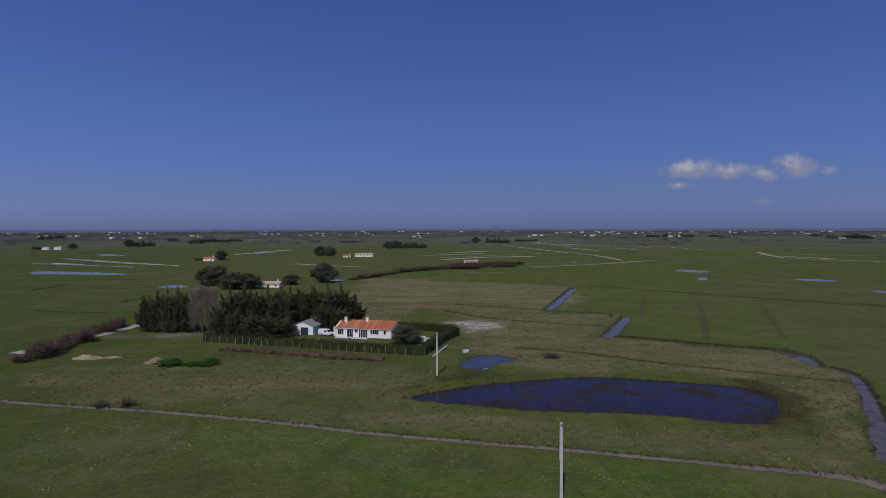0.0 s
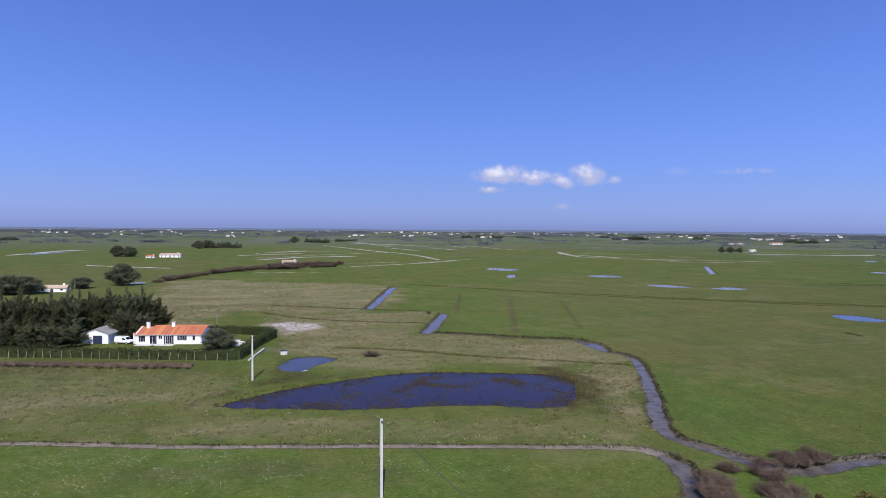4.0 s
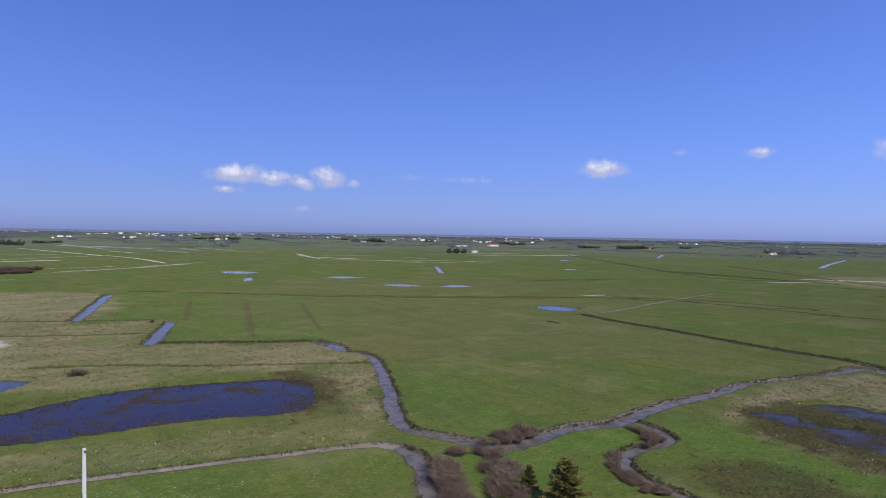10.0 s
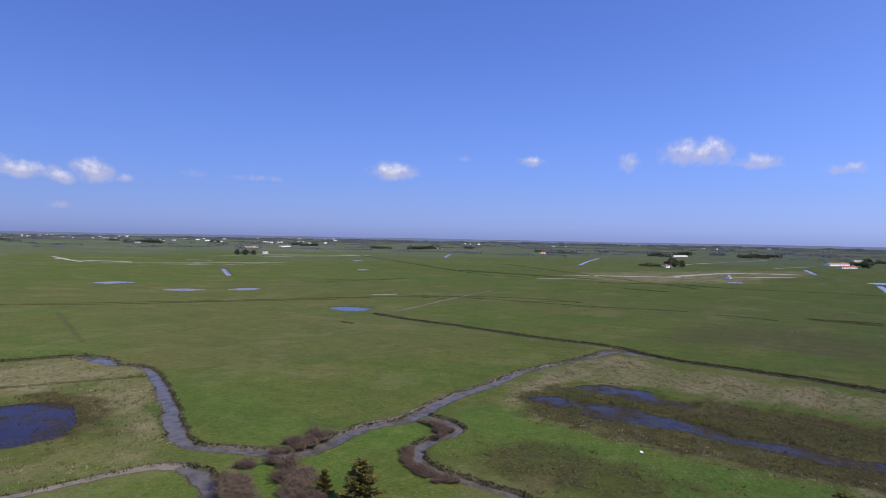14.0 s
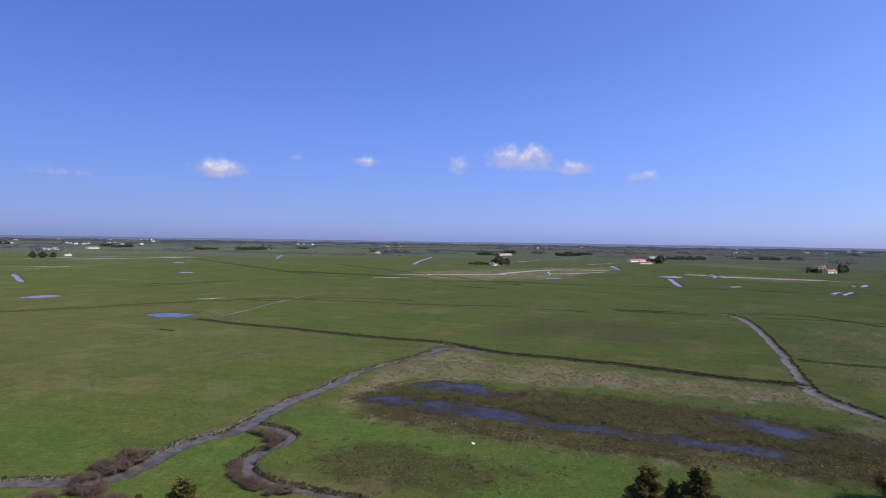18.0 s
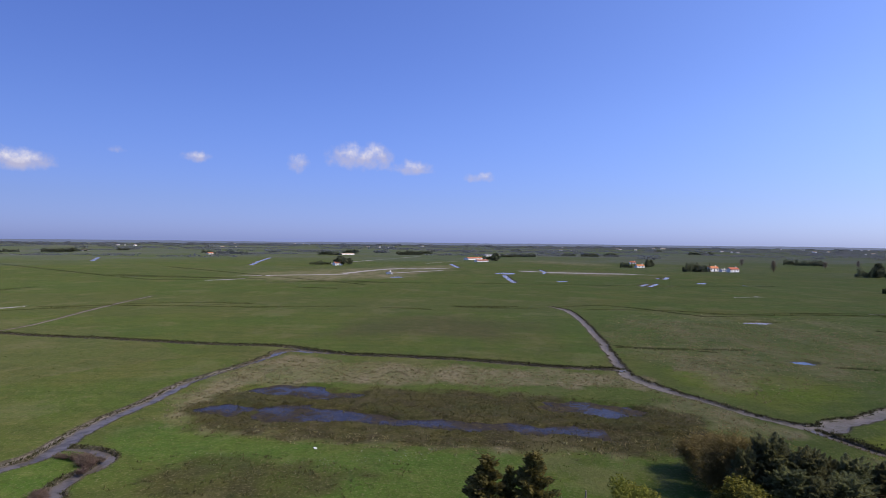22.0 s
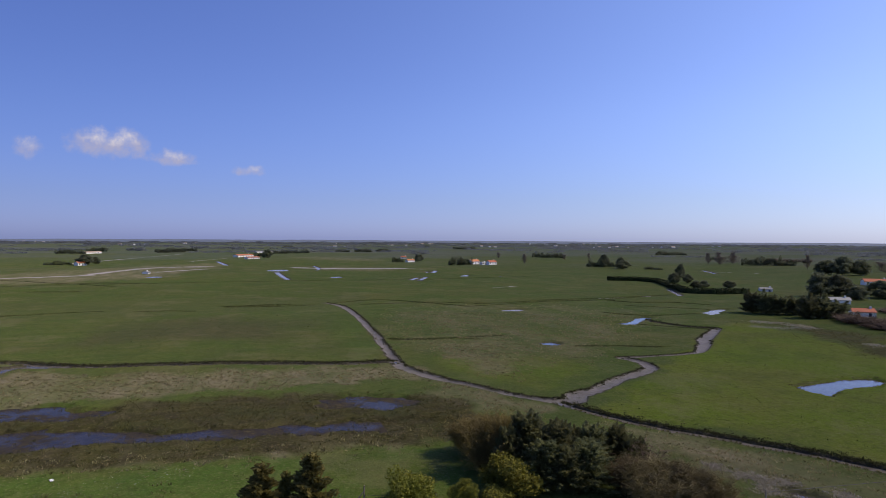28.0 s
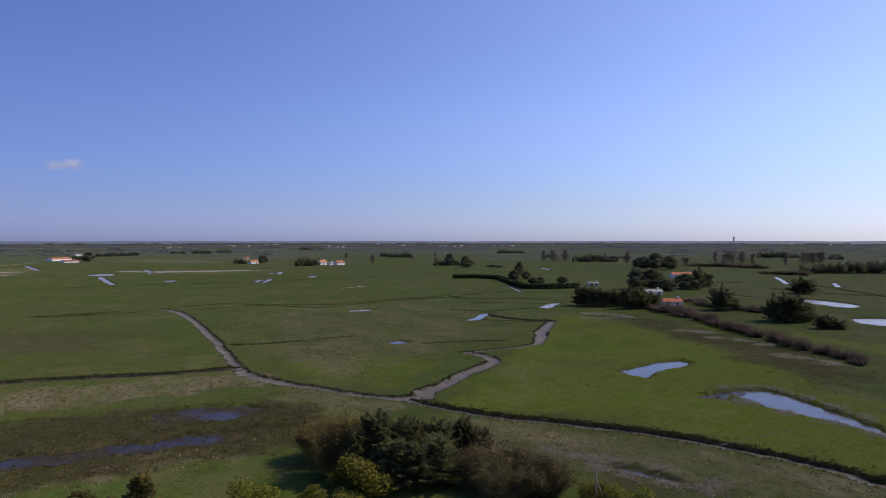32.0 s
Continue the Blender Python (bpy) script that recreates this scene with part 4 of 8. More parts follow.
pond([(61.2, -58.0), (59.6, -59.8), (56.6, -60.9), (53.4, -61.4), (53.0, -60.0), (56.2, -58.6), (59.0, -57.4)])
cover("brown", 0.9, [(70.3, -55.0), (66.5, -58.4), (60.8, -60.6), (52.0, -63.4), (47.0, -64.2), (49.0, -60.4), (56.4, -56.2), (61.0, -54.6), (66.6, -54.3)])
cover("dry", 0.9, [(81.5, -54.5), (76.0, -58.5), (71.0, -60.6), (70.0, -58.4), (76.0, -55.0)])
cover("dry", 0.9, [(66.0, -59.4), (61.0, -62.0), (60.0, -63.4), (64.0, -62.0)])
cover("mud", 0.6, [(-91.9, 168.0), (-87.5, 174.7), (-65.5, 177.3), (-63.5, 171.8), (-83.2, 166.0)])
cover("mud", 0.8, [(170.7, -166.7), (169.8, -180.8), (161.1, -175.6), (164.4, -164.5)])
cover("brown", 0.9, [(-53.9, 156.4), (-18.7, 146.3), (-13.1, 141.4), (-15.7, 139.3), (-40.4, 146.8), (-51.7, 150.2)])
cover("brown", 0.7, [(98.3, 242.0), (101.7, 240.3), (72.2, 167.7), (70.1, 166.7)])
cover("brown", 0.5, [(117.4, 232.1), (119.8, 230.9), (92.8, 168.1), (94.0, 174.0)])
cover("brown", 0.4, [(81.8, 262.3), (85.9, 260.2), (66.9, 211.1)])
cover("brown", 0.7, [(204.5, 49.1), (236.8, 28.2), (244.2, -1.4), (226.4, -13.6), (193.6, -11.3), (187.5, 9.3), (182.5, 36.4)])
cover("brown", 0.6, [(239.7, 41.4), (249.3, 5.9), (223.2, -19.3), (194.0, -3.2), (197.0, 31.5)])
cover("brown", 0.5, [(19.6, 124.1), (37.5, 121.0), (25.5, 119.2), (16.6, 118.7)])
cover("brown", 0.55, [(-16.8, 83.8), (-4.4, 83.7), (6.9, 79.5), (17.5, 74.1), (6.5, 74.6), (-9.2, 77.2)])
cover("brown", 0.8, [(77.6, -54.5), (70.8, -60.4), (67.3, -57.0), (73.2, -53.0)])
cover("brown", 0.35, [(219.4, -66.7), (196.9, -88.6), (165.3, -82.5), (179.6, -63.9)])
cover("brown", 0.5, [(272.5, 270.6), (351, 260), (330, 245), (260.6, 254.3)])
cover("brown", 0.6, [(158.1, 50.9), (159.7, 41.4), (152.1, 42.2), (150.2, 47.1)])
cover("brown", 0.6, [(-77.8, 117.9), (-71.2, 126.3), (-59.9, 113.2), (-72.2, 109.4)])
cover("pale", 1.0, [(4.1, 191.8), (6.7, 195.7), (18.0, 193.0), (18.0, 186.3), (13.3, 182.2), (6.3, 183.9)])
cover("pale", 0.6, [(18.5, 186.2), (22.1, 182.2), (20.0, 177.6)])
cover("pale", 0.3, [(-2.5, 139.7), (2.2, 165.6), (5.5, 165.2), (1.8, 136.2)])
cover("flower", 0.8, [(-60.8, 91.9), (-36.2, 97.5), (-14.2, 85.3), (3.1, 82.4), (2.8, 74.8), (-30.4, 76.2), (-46.8, 70.5)])
cover("flower", 0.6, [(-33.3, 96.5), (2.9, 84.5), (2.7, 77.7), (-27.6, 80.1)])
cover("flower", 0.6, [(87.1, 42.5), (85.9, 25.2), (90.0, 11.8), (87.7, -0.4), (83.9, 11.1), (81.7, 24.0)])
cover("flower", 0.5, [(6.0, 83.7), (29.0, 74.8), (43.6, 72.4), (36.3, 68.0), (15.3, 70.7)])
cover("flower", 0.5, [(89.4, -3.8), (84.0, -15.6), (80.5, -8.6)])

# ---- ground: one sheet to the horizon, finer towards the near fields ----
def ground_points():
    rng = np.random.default_rng(4)
    pts = []
    rows = [r for r in np.arange(12.0, 58.0, 3.0)]
    dep = 560.0
    while dep > 7.0:
        rows.append(30 * 1106 / dep)
        dep -= 3.2 if dep > 60 else 1.6
    rows += [5600.0]
    for i, r in enumerate(rows):
        a, stop = -44.0, 166.0
        step = max(0.26, math.degrees(0.55 / r))
        fine = np.arange(a, stop, step) + (step / 2 if i % 2 else 0)
        rough = np.arange(stop + 1, 316.0, 3.0)
        h = np.radians(np.concatenate([fine, rough]))
        jit = 0.0 if r > 4500 else 0.28
        h = h + np.concatenate([rng.uniform(-jit, jit, len(fine)) * math.radians(step), np.zeros(len(rough))])
        rr = r * (1 + rng.uniform(-jit, jit, len(h)) * min(0.03, r / 9000.0))
        pts.append(np.stack([rr * np.sin(h), rr * np.cos(h)], 1))
    pts.append(np.array([[0.0, 0.0]]))
    base = np.concatenate(pts)
    keep = np.ones(len(base), bool)
    lines = []
    for kind, c in CHANNELS:
        face = HALF_BED[kind][1]
        k = boxed(base, c, 4)
        if len(k):
            d, w = seg_distance(base[k], c)
            keep[k[d < w / 2 + face + 0.25]] = False
        t = np.gradient(c[:, :2], axis=0)
        t /= np.maximum(np.hypot(t[:, 0], t[:, 1]), 1e-6)[:, None]
        nrm = np.stack([-t[:, 1], t[:, 0]], 1)
        for side in (-1, 1):
            for off in (0.25, 0.5):
                lines.append(c[:, :2] + nrm * (side * off * c[:, 2:3]))
            for extra in (face * 0.5, face, face + 0.35):
                lines.append(c[:, :2] + nrm * side * (c[:, 2:3] / 2 + extra))
        lines.append(c[:, :2].copy())
    for c, patchy in POOLS:
        size = max(0.5, 0.0035 * np.hypot(*c.mean(0)))
        k = boxed(base, c, 4 * size)
        if len(k):
            d, _ = seg_distance(base[k], c, True)
            keep[k[d < 1.25 * size]] = False
        t = np.roll(c, -1, 0) - np.roll(c, 1, 0)
        t /= np.maximum(np.hypot(t[:, 0], t[:, 1]), 1e-6)[:, None]
        nrm = np.stack([-t[:, 1], t[:, 0]], 1)
        for off in (-1.0, -0.35, 0.0, 0.35, 1.0):
            lines.append(c + nrm * off * size)
    more = np.concatenate(lines)
    more += rng.uniform(-0.02, 0.02, more.shape)
    return np.concatenate([base[keep], more])


def build_ground():
    from mathutils import geometry
    xy = ground_points()
    verts, _, faces, _, _, _ = geometry.delaunay_2d_cdt([Vector(p) for p in xy.tolist()], [], [], 0, 1e-5)
    xy = np.array([(v[0], v[1]) for v in verts])
    z, masks = land(xy)
    me = bpy.data.meshes.new("ground")
    co = np.column_stack([xy, z])
    me.from_pydata(co.tolist(), [], faces)
    me.polygons.foreach_set("use_smooth", np.ones(len(faces), bool))
    for k, v in masks.items():
        me.attributes.new(k, "FLOAT", "POINT").data.foreach_set("value", v.astype(np.float32))
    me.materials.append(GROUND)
    me.update()
    return tagged(new("ground", me), "flat green marsh meadow with dry reed and wet hollows", "ground", kind="structure")


def mesh_of(name, verts, faces, mat):
    me = bpy.data.meshes.new(name)
    me.from_pydata([tuple(v) for v in verts], [], [tuple(f) for f in faces])
    me.materials.append(mat)
    me.update()
    return me


def build_water():
    from mathutils import geometry
    for i, (kind, c) in enumerate(CHANNELS):
        if kind in ("pale", "minor", "brown", "shelf"):
            continue
        t = np.gradient(c[:, :2], axis=0)
        t /= np.maximum(np.hypot(t[:, 0], t[:, 1]), 1e-6)[:, None]
        nrm = np.stack([-t[:, 1], t[:, 0]], 1)
        half = c[:, 2:3] / 2 + HALF_BED[kind][1] * 0.8
        a, b = c[:, :2] - nrm * half, c[:, :2] + nrm * half
        z = WATER_Z - 0.0012 * i
        v = [(*p, z) for p in a] + [(*p, z) for p in b]
        n = len(a)
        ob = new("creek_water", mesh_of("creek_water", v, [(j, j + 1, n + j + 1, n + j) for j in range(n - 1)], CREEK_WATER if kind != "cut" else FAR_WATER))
        label = {"dark": "narrow dark drainage ditch water between grassy banks", "cut": "short straight cut of open blue water"}.get(kind, "shallow muddy tidal creek water between low banks")
        tagged(ob, label, "creek", kind="structure")
    for i, (c, patchy) in enumerate(POOLS):
        mid = c.mean(0)
        size = max(0.5, 0.0035 * np.hypot(*mid))
        t = np.roll(c, -1, 0) - np.roll(c, 1, 0)
        t /= np.maximum(np.hypot(t[:, 0], t[:, 1]), 1e-6)[:, None]
        nrm = np.stack([-t[:, 1], t[:, 0]], 1)
        area = 0.5 * np.sum(c[:, 0] * np.roll(c[:, 1], -1) - c[:, 1] * np.roll(c[:, 0], -1))
        p = c - nrm * (0.5 * size) * (1 if area > 0 else -1)
        z = WATER_Z - 0.05 - 0.0022 * i
        v = [Vector((*q, z)) for q in p]
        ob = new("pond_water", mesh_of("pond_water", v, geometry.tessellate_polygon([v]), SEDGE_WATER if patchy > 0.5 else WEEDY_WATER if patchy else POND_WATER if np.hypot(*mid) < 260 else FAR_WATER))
        tagged(ob, "shallow flooded hollow with sedge standing in it" if patchy > 0.5 else "still blue pond water in the meadow", "pond", kind="structure")


# ---- building blocks ----
def thing(name, m, label, category, group="", kind=""):
    ob = new(name)
    ob.matrix_world = m
    return tagged(ob, label, category, group, kind)


def part(name, data, mat, parent, label=""):
    """One mesh under a thing or a part: a bmesh, or a finished mesh."""
    if isinstance(data, bmesh.types.BMesh):
        me = bpy.data.meshes.new(name)
        data.to_mesh(me)
        data.free()
    else:
        me = data
    if not me.materials:
        me.materials.append(mat)
    ob = new(name, me)
    ob.parent = parent
    return tagged(ob, label)


def box(bm, x0, x1, y0, y1, z0, z1, bevel=0.0):
    r = bmesh.ops.create_cube(bm, size=1.0, matrix=Matrix.Translation(((x0 + x1) / 2, (y0 + y1) / 2, (z0 + z1) / 2)) @ Matrix.Diagonal((x1 - x0, y1 - y0, z1 - z0, 1)))
    if bevel:
        es = list({e for v in r["verts"] for e in v.link_edges})
        bmesh.ops.bevel(bm, geom=es, offset=bevel, segments=2, affect="EDGES")
    return bm


def box_part(name, dims, mat, parent, bevel=0.0, label=""):
    return part(name, box(bmesh.new(), *dims, bevel), mat, parent, label)


def tube(bm, a, b, r0, r1, n=8):
    a, b = Vector(a), Vector(b)
    q = (b - a).to_track_quat("Z", "Y").to_matrix()
    rings = []
    for p, r in ((a, r0), (b, r1)):
        rings.append([bm.verts.new(p + q @ Vector((r * math.cos(6.2832 * i / n), r * math.sin(6.2832 * i / n), 0))) for i in range(n)])
    for i in range(n):
        bm.faces.new((rings[0][i], rings[0][(i + 1) % n], rings[1][(i + 1) % n], rings[1][i]))
    bm.faces.new(rings[1])
    bm.faces.new(rings[0][::-1])
    return bm


# ---- plants ----
def leaf_cloud(name, centres, size, rng, mat, up=0.3, stretch=1.0, along=None):
    """Many small separate leaf clumps, one triangle pair each, about the given centres."""
    n = len(centres)
    a = rng.normal(size=(n, 3))
    a[:, 2] *= 0.6
    if along is not None:
        a = a * 0.42 + along
    a /= np.linalg.norm(a, axis=1)[:, None]
    b = np.cross(a, rng.normal(size=(n, 3)) + [0, 0, up])
    b /= np.maximum(np.linalg.norm(b, axis=1), 1e-6)[:, None]
    s = (size * rng.uniform(0.6, 1.4, n))[:, None]
    v = np.concatenate([centres - a * s * stretch, centres + b * s * 0.6, centres + a * s * stretch, centres - b * s * 0.6])
    i = np.arange(n)
    me = bpy.data.meshes.new(name)
    me.from_pydata(v.tolist(), [], np.stack([i, i + n, i + 2 * n, i + 3 * n], 1).tolist())
    me.materials.append(mat)
    return me


def twig_cloud(name, starts, ends, r, mat):
    """Thin three-sided tapering twigs."""
    d = ends - starts
    s = np.cross(d, [0.31, 0.22, 0.92])
    s /= np.maximum(np.linalg.norm(s, axis=1), 1e-6)[:, None]
    q = np.cross(d, s)
    q /= np.maximum(np.linalg.norm(q, axis=1), 1e-6)[:, None]
    r = np.asarray(r)[:, None] if not np.isscalar(r) else r
    v = np.concatenate([starts + s * r, starts - s * r * 0.5 + q * r * 0.87, starts - s * r * 0.5 - q * r * 0.87, ends])
    n = len(starts)
    i = np.arange(n)
    f = np.concatenate([np.stack([i + a * n, i + b * n, i + 3 * n], 1) for a, b in ((0, 1), (1, 2), (2, 0))])
    me = bpy.data.meshes.new(name)
    me.from_pydata(v.tolist(), [], f.tolist())
    me.materials.append(mat)
    return me


def trunk_mesh(height, r, limbs, rng):
    bm = bmesh.new()
    tube(bm, (0, 0, -0.02), (0.01, 0.01, height * 0.55), r, r * 0.6)
    tube(bm, (0.01, 0.01, height * 0.5), (0, 0.02, height), r * 0.6, r * 0.15, 6)
    for a, b in limbs:
        tube(bm, a, b, r * 0.4, r * 0.08, 5)
    me = bpy.data.meshes.new("trunk")
    bm.to_mesh(me)
    bm.free()
    me.materials.append(BARK)
    return me


def crown_lobes(rng, lobes, flat, low, tip):
    """Lobes of a crown in a unit tree: wide in the middle, drawn in at the top, uneven."""
    out = []
    for i in range(lobes):
        z = low + (tip - low) * (i + rng.uniform(0, 1)) / lobes
        u = (z - low) / (tip - low)
        reach = 0.42 * math.sin(math.pi * (0.18 + 0.78 * u)) ** 0.8
        a = i * 2.4 + rng.uniform(-0.6, 0.6)
        k = rng.uniform(0.35, 1.0)
        out.append((np.array([math.cos(a) * reach * k, math.sin(a) * reach * k, z]), rng.uniform(0.13, 0.21), flat))
    return out


def make_tree(kind, seed, leaves):
    rng = np.random.default_rng(seed)
    label, mat, cat = {"pine": ("dark spreading cypress with a ragged dense crown", PINE, "tree"),
                       "pinenear": ("tall dark cypress in the grove with a ragged crown", GROVE, "tree"),
                       "oak": ("dark rounded evergreen tree in the meadow", OAK, "tree")}[kind]
    root = thing({"pine": "cypress_tree", "pinenear": "cypress_tree", "oak": "evergreen_tree"}[kind], Matrix(), label, cat)
    lobes = crown_lobes(rng, {"pine": 26, "pinenear": 44, "oak": 22}[kind], 0.6 if kind != "oak" else 0.75, {"pine": 0.09, "pinenear": 0.12, "oak": 0.12}[kind], 0.93)
    if kind != "oak":
        for c, r, flat in lobes:
            c[:2] *= 0.95 - 0.45 * c[2]
        for k in range(16):
            a, q, zz = rng.uniform(0, 6.28), rng.uniform(0.08, 0.36), rng.uniform(0.55, 0.95)
            lobes.append((np.array([math.cos(a) * q, math.sin(a) * q, zz * (1 - 0.35 * q)]), rng.uniform(0.04, 0.075), 2.0))
    if kind != "oak":
        for k in range(5):
            a = rng.uniform(0, 6.28)
            lobes.append((np.array([math.cos(a) * 0.16, math.sin(a) * 0.16, 0.86 + 0.1 * rng.uniform()]), 0.07, 1.3))
    cs, axes_of, per = [], [], leaves // len(lobes)
    if kind == "oak":
        for c, r, flat in lobes:
            d = rng.normal(size=(per, 3))
            d /= np.linalg.norm(d, axis=1)[:, None]
            cs.append(c + d * r * rng.uniform(0.5, 1.15, per)[:, None] * [1, 1, flat])
        axes_of = None
    else:
        # rising plumes with pointed tips, as on a wind-shaped cypress
        plumes = 150 if kind == "pinenear" else 70
        per = leaves // plumes
        for i in range(plumes):
            u = (i + rng.uniform()) / plumes
            a = i * 2.4 + rng.uniform(-0.5, 0.5)
            if kind == "pinenear":
                # upswept boughs, shorter towards the top
                low = 0.05 + 0.78 * u
                tip = min(1.02, low + rng.uniform(0.05, 0.22))
                reach = 0.50 * (1.0 - 0.92 * u) ** 0.6 * rng.uniform(0.5, 1.1) + 0.03
            else:
                low = 0.04 + 0.66 * u ** 1.1
                tip = min(1.02, low + (rng.uniform(0.2, 0.4) if i % 5 == 0 else rng.uniform(0.03, 0.2)))
                reach = 0.50 * max(0.0, 1.0 - tip) ** 0.36 * rng.uniform(0.55, 1.08) + 0.05
            s0 = np.array([math.cos(a) * reach * 0.25, math.sin(a) * reach * 0.25, low])
            s1 = np.array([math.cos(a) * reach, math.sin(a) * reach, tip])
            s = rng.uniform(0, 1, per) ** 0.8
            q = s0 + (s1 - s0) * s[:, None] + rng.normal(size=(per, 3)) * [1, 1, 0.6] * (0.060 * (1.03 - s) ** 0.9)[:, None]
            cs.append(q)
            axes_of.append(np.repeat(((s1 - s0) / np.linalg.norm(s1 - s0))[None], per, 0))
        axes_of = np.concatenate(axes_of)
    cs = np.concatenate(cs)
    ok = cs[:, 2] > 0.03
    cs, axes_of = cs[ok], None if axes_of is None else axes_of[ok]
    part("trunk", trunk_mesh(0.8, 0.022, [((0, 0, 0.15 + 0.5 * rng.uniform()), tuple(c)) for c, r, f in lobes[::3]], rng), BARK, root)
    if kind == "oak":
        heart = bmesh.new()
        for c, r, flat in lobes:
            bmesh.ops.create_icosphere(heart, subdivisions=1, radius=r * 0.66, matrix=Matrix.Translation(tuple(c)) @ Matrix.Diagonal((1, 1, flat, 1)))
        for v in heart.verts:
            v.co *= 1 + 0.2 * noise.noise(v.co * 9)
            v.co.z = max(v.co.z, 0.02)
        tagged(part("inner_foliage", heart, mat, root), kind="stuff")
    part("crown", leaf_cloud("crown", cs, {"oak": 0.024, "pine": 0.0215, "pinenear": 0.0118}[kind], rng, mat, stretch=1.0 if kind == "oak" else 1.7, along=axes_of), mat, root)
    return root


def make_bare_tree(seed):
    rng = np.random.default_rng(seed)
    root = thing("poplar_tree", Matrix(), "leafless grey-brown tree with a loose crown of fine twigs", "tree")
    n = 70
    base = rng.uniform(0.08, 0.78, n)
    a = rng.uniform(0, 6.28, n)
    s = np.stack([np.zeros(n), np.zeros(n), base], 1)
    reach = rng.uniform(0.15, 0.46, n) * (1.1 - base) ** 0.6
    e = s + np.stack([np.cos(a) * reach, np.sin(a) * reach, rng.uniform(0.12, 0.34, n)], 1)
    e[:, 2] = np.minimum(e[:, 2], 0.98 - 0.35 * reach)
    k = rng.integers(0, n, 900)
    u = rng.uniform(0.25, 1, 900)[:, None]
    s2 = s[k] + (e[k] - s[k]) * u
    e2 = s2 + rng.normal(size=(900, 3)) * [0.075, 0.075, 0.05] + [0, 0, 0.05]
    k = rng.integers(0, 900, 2600)
    u = rng.uniform(0.2, 1, 2600)[:, None]
    s3 = s2[k] + (e2[k] - s2[k]) * u
    e3 = s3 + rng.normal(size=(2600, 3)) * [0.05, 0.05, 0.035] + [0, 0, 0.02]
    part("trunk", trunk_mesh(0.9, 0.013, [], rng), BARK, root)
    part("crown", twig_cloud("crown", np.concatenate([s, s2, s3]), np.concatenate([e, e2, e3]), np.concatenate([np.full(n, 0.006), np.full(900, 0.0028), np.full(2600, 0.0020)]), PALETWIG), PALETWIG, root, "bare greyish twigs")
    return root


def make_spruce(seed):
    rng = np.random.default_rng(seed)
    root = thing("spruce_tree", Matrix(), "young conical spruce with yellowish lit tips", "tree")
    cs, tips = [], []
    limbs = []
    for i in range(46):
        z = 0.06 + 0.9 * (i / 46.0)
        reach = 0.54 * (1.02 - z) ** 0.72 * rng.uniform(0.62, 1.12)
        for j in range(3 if z < 0.75 else 2):
            a = i * 1.9 + j * 2.09 + rng.uniform(-0.4, 0.4)
            n = int(14 + 90 * reach)
            u = rng.uniform(0.1, 1, n) ** 0.8
            q = np.stack([np.cos(a) * reach * u, np.sin(a) * reach * u, z + 0.10 * u * u * reach * 2 - 0.05 * u], 1) + rng.normal(size=(n, 3)) * [0.028, 0.028, 0.018]
            cs.append(q)
            tips.append(np.repeat([[math.cos(a), math.sin(a), 0.35]], n, 0))
            if i % 4 == 0:
                limbs.append(((0, 0, z), (math.cos(a) * reach * 0.8, math.sin(a) * reach * 0.8, z + 0.03)))
    part("trunk", trunk_mesh(0.97, 0.016, limbs, rng), BARK, root)
    part("crown", leaf_cloud("crown", np.concatenate(cs), 0.026, rng, SPRUCE, stretch=1.8, along=np.concatenate(tips)), SPRUCE, root)
    return root


def make_bush(name, label, seed, mat, n, size, twiggy, buds=0):
    rng = np.random.default_rng(seed)
    root = thing(name, Matrix(), label, "bush")
    if twiggy:
        k = 42
        a, lean = rng.uniform(0, 6.28, k), rng.uniform(0.05, 0.48, k)
        s = np.stack([np.cos(a) * 0.10, np.sin(a) * 0.10, np.full(k, -0.02)], 1)
        e = np.stack([np.cos(a) * lean, np.sin(a) * lean, rng.uniform(0.55, 1.0, k) * (1.05 - 0.7 * lean)], 1)
        i = rng.integers(0, k, n)
        u = rng.uniform(0.15, 1, n)[:, None]
        s2 = s[i] + (e[i] - s[i]) * u
        e2 = s2 + rng.normal(size=(n, 3)) * [0.10, 0.10, 0.07] + [0, 0, 0.06]
        e2[:, 2] = np.maximum(e2[:, 2], 0.02)
        part("stem", twig_cloud("stem", s, e, np.full(k, 0.010), mat), mat, root)
        part("crown", twig_cloud("crown", s2, e2, np.full(n, size), mat), mat, root)
        if buds:
            i = rng.integers(0, n, buds)
            part("bud_haze", leaf_cloud("bud_haze", e2[i] + rng.normal(size=(buds, 3)) * 0.015, 0.011, rng, mat), mat, root, "yellowish opening buds")
    else:
        d = rng.normal(size=(n, 3))
        d /= np.linalg.norm(d, axis=1)[:, None]
        lumps = rng.normal(size=(14, 3)) * [0.24, 0.24, 0.16] + [0, 0, 0.5]
        q = lumps[rng.integers(0, 14, n)] + d * rng.uniform(0.12, 0.27, n)[:, None]
        q = q[(q[:, 2] > 0.0) & (q[:, 2] < 1.02)]
        part("stem", trunk_mesh(0.5, 0.03, [((0, 0, 0.05), tuple(l)) for l in lumps[::2]], rng), BARK, root)
        part("crown", leaf_cloud("crown", q, size, rng, mat), mat, root)
    return root


def put_copy(proto, x, y, h, w, z=0.0, turn=None):
    a = random.uniform(0, 360) if turn is None else turn
    return copy_thing(proto, pose(x, y, z - 0.03 * h * 0.3, 0, 0, a) @ Matrix.Diagonal((w, w, h, 1)))


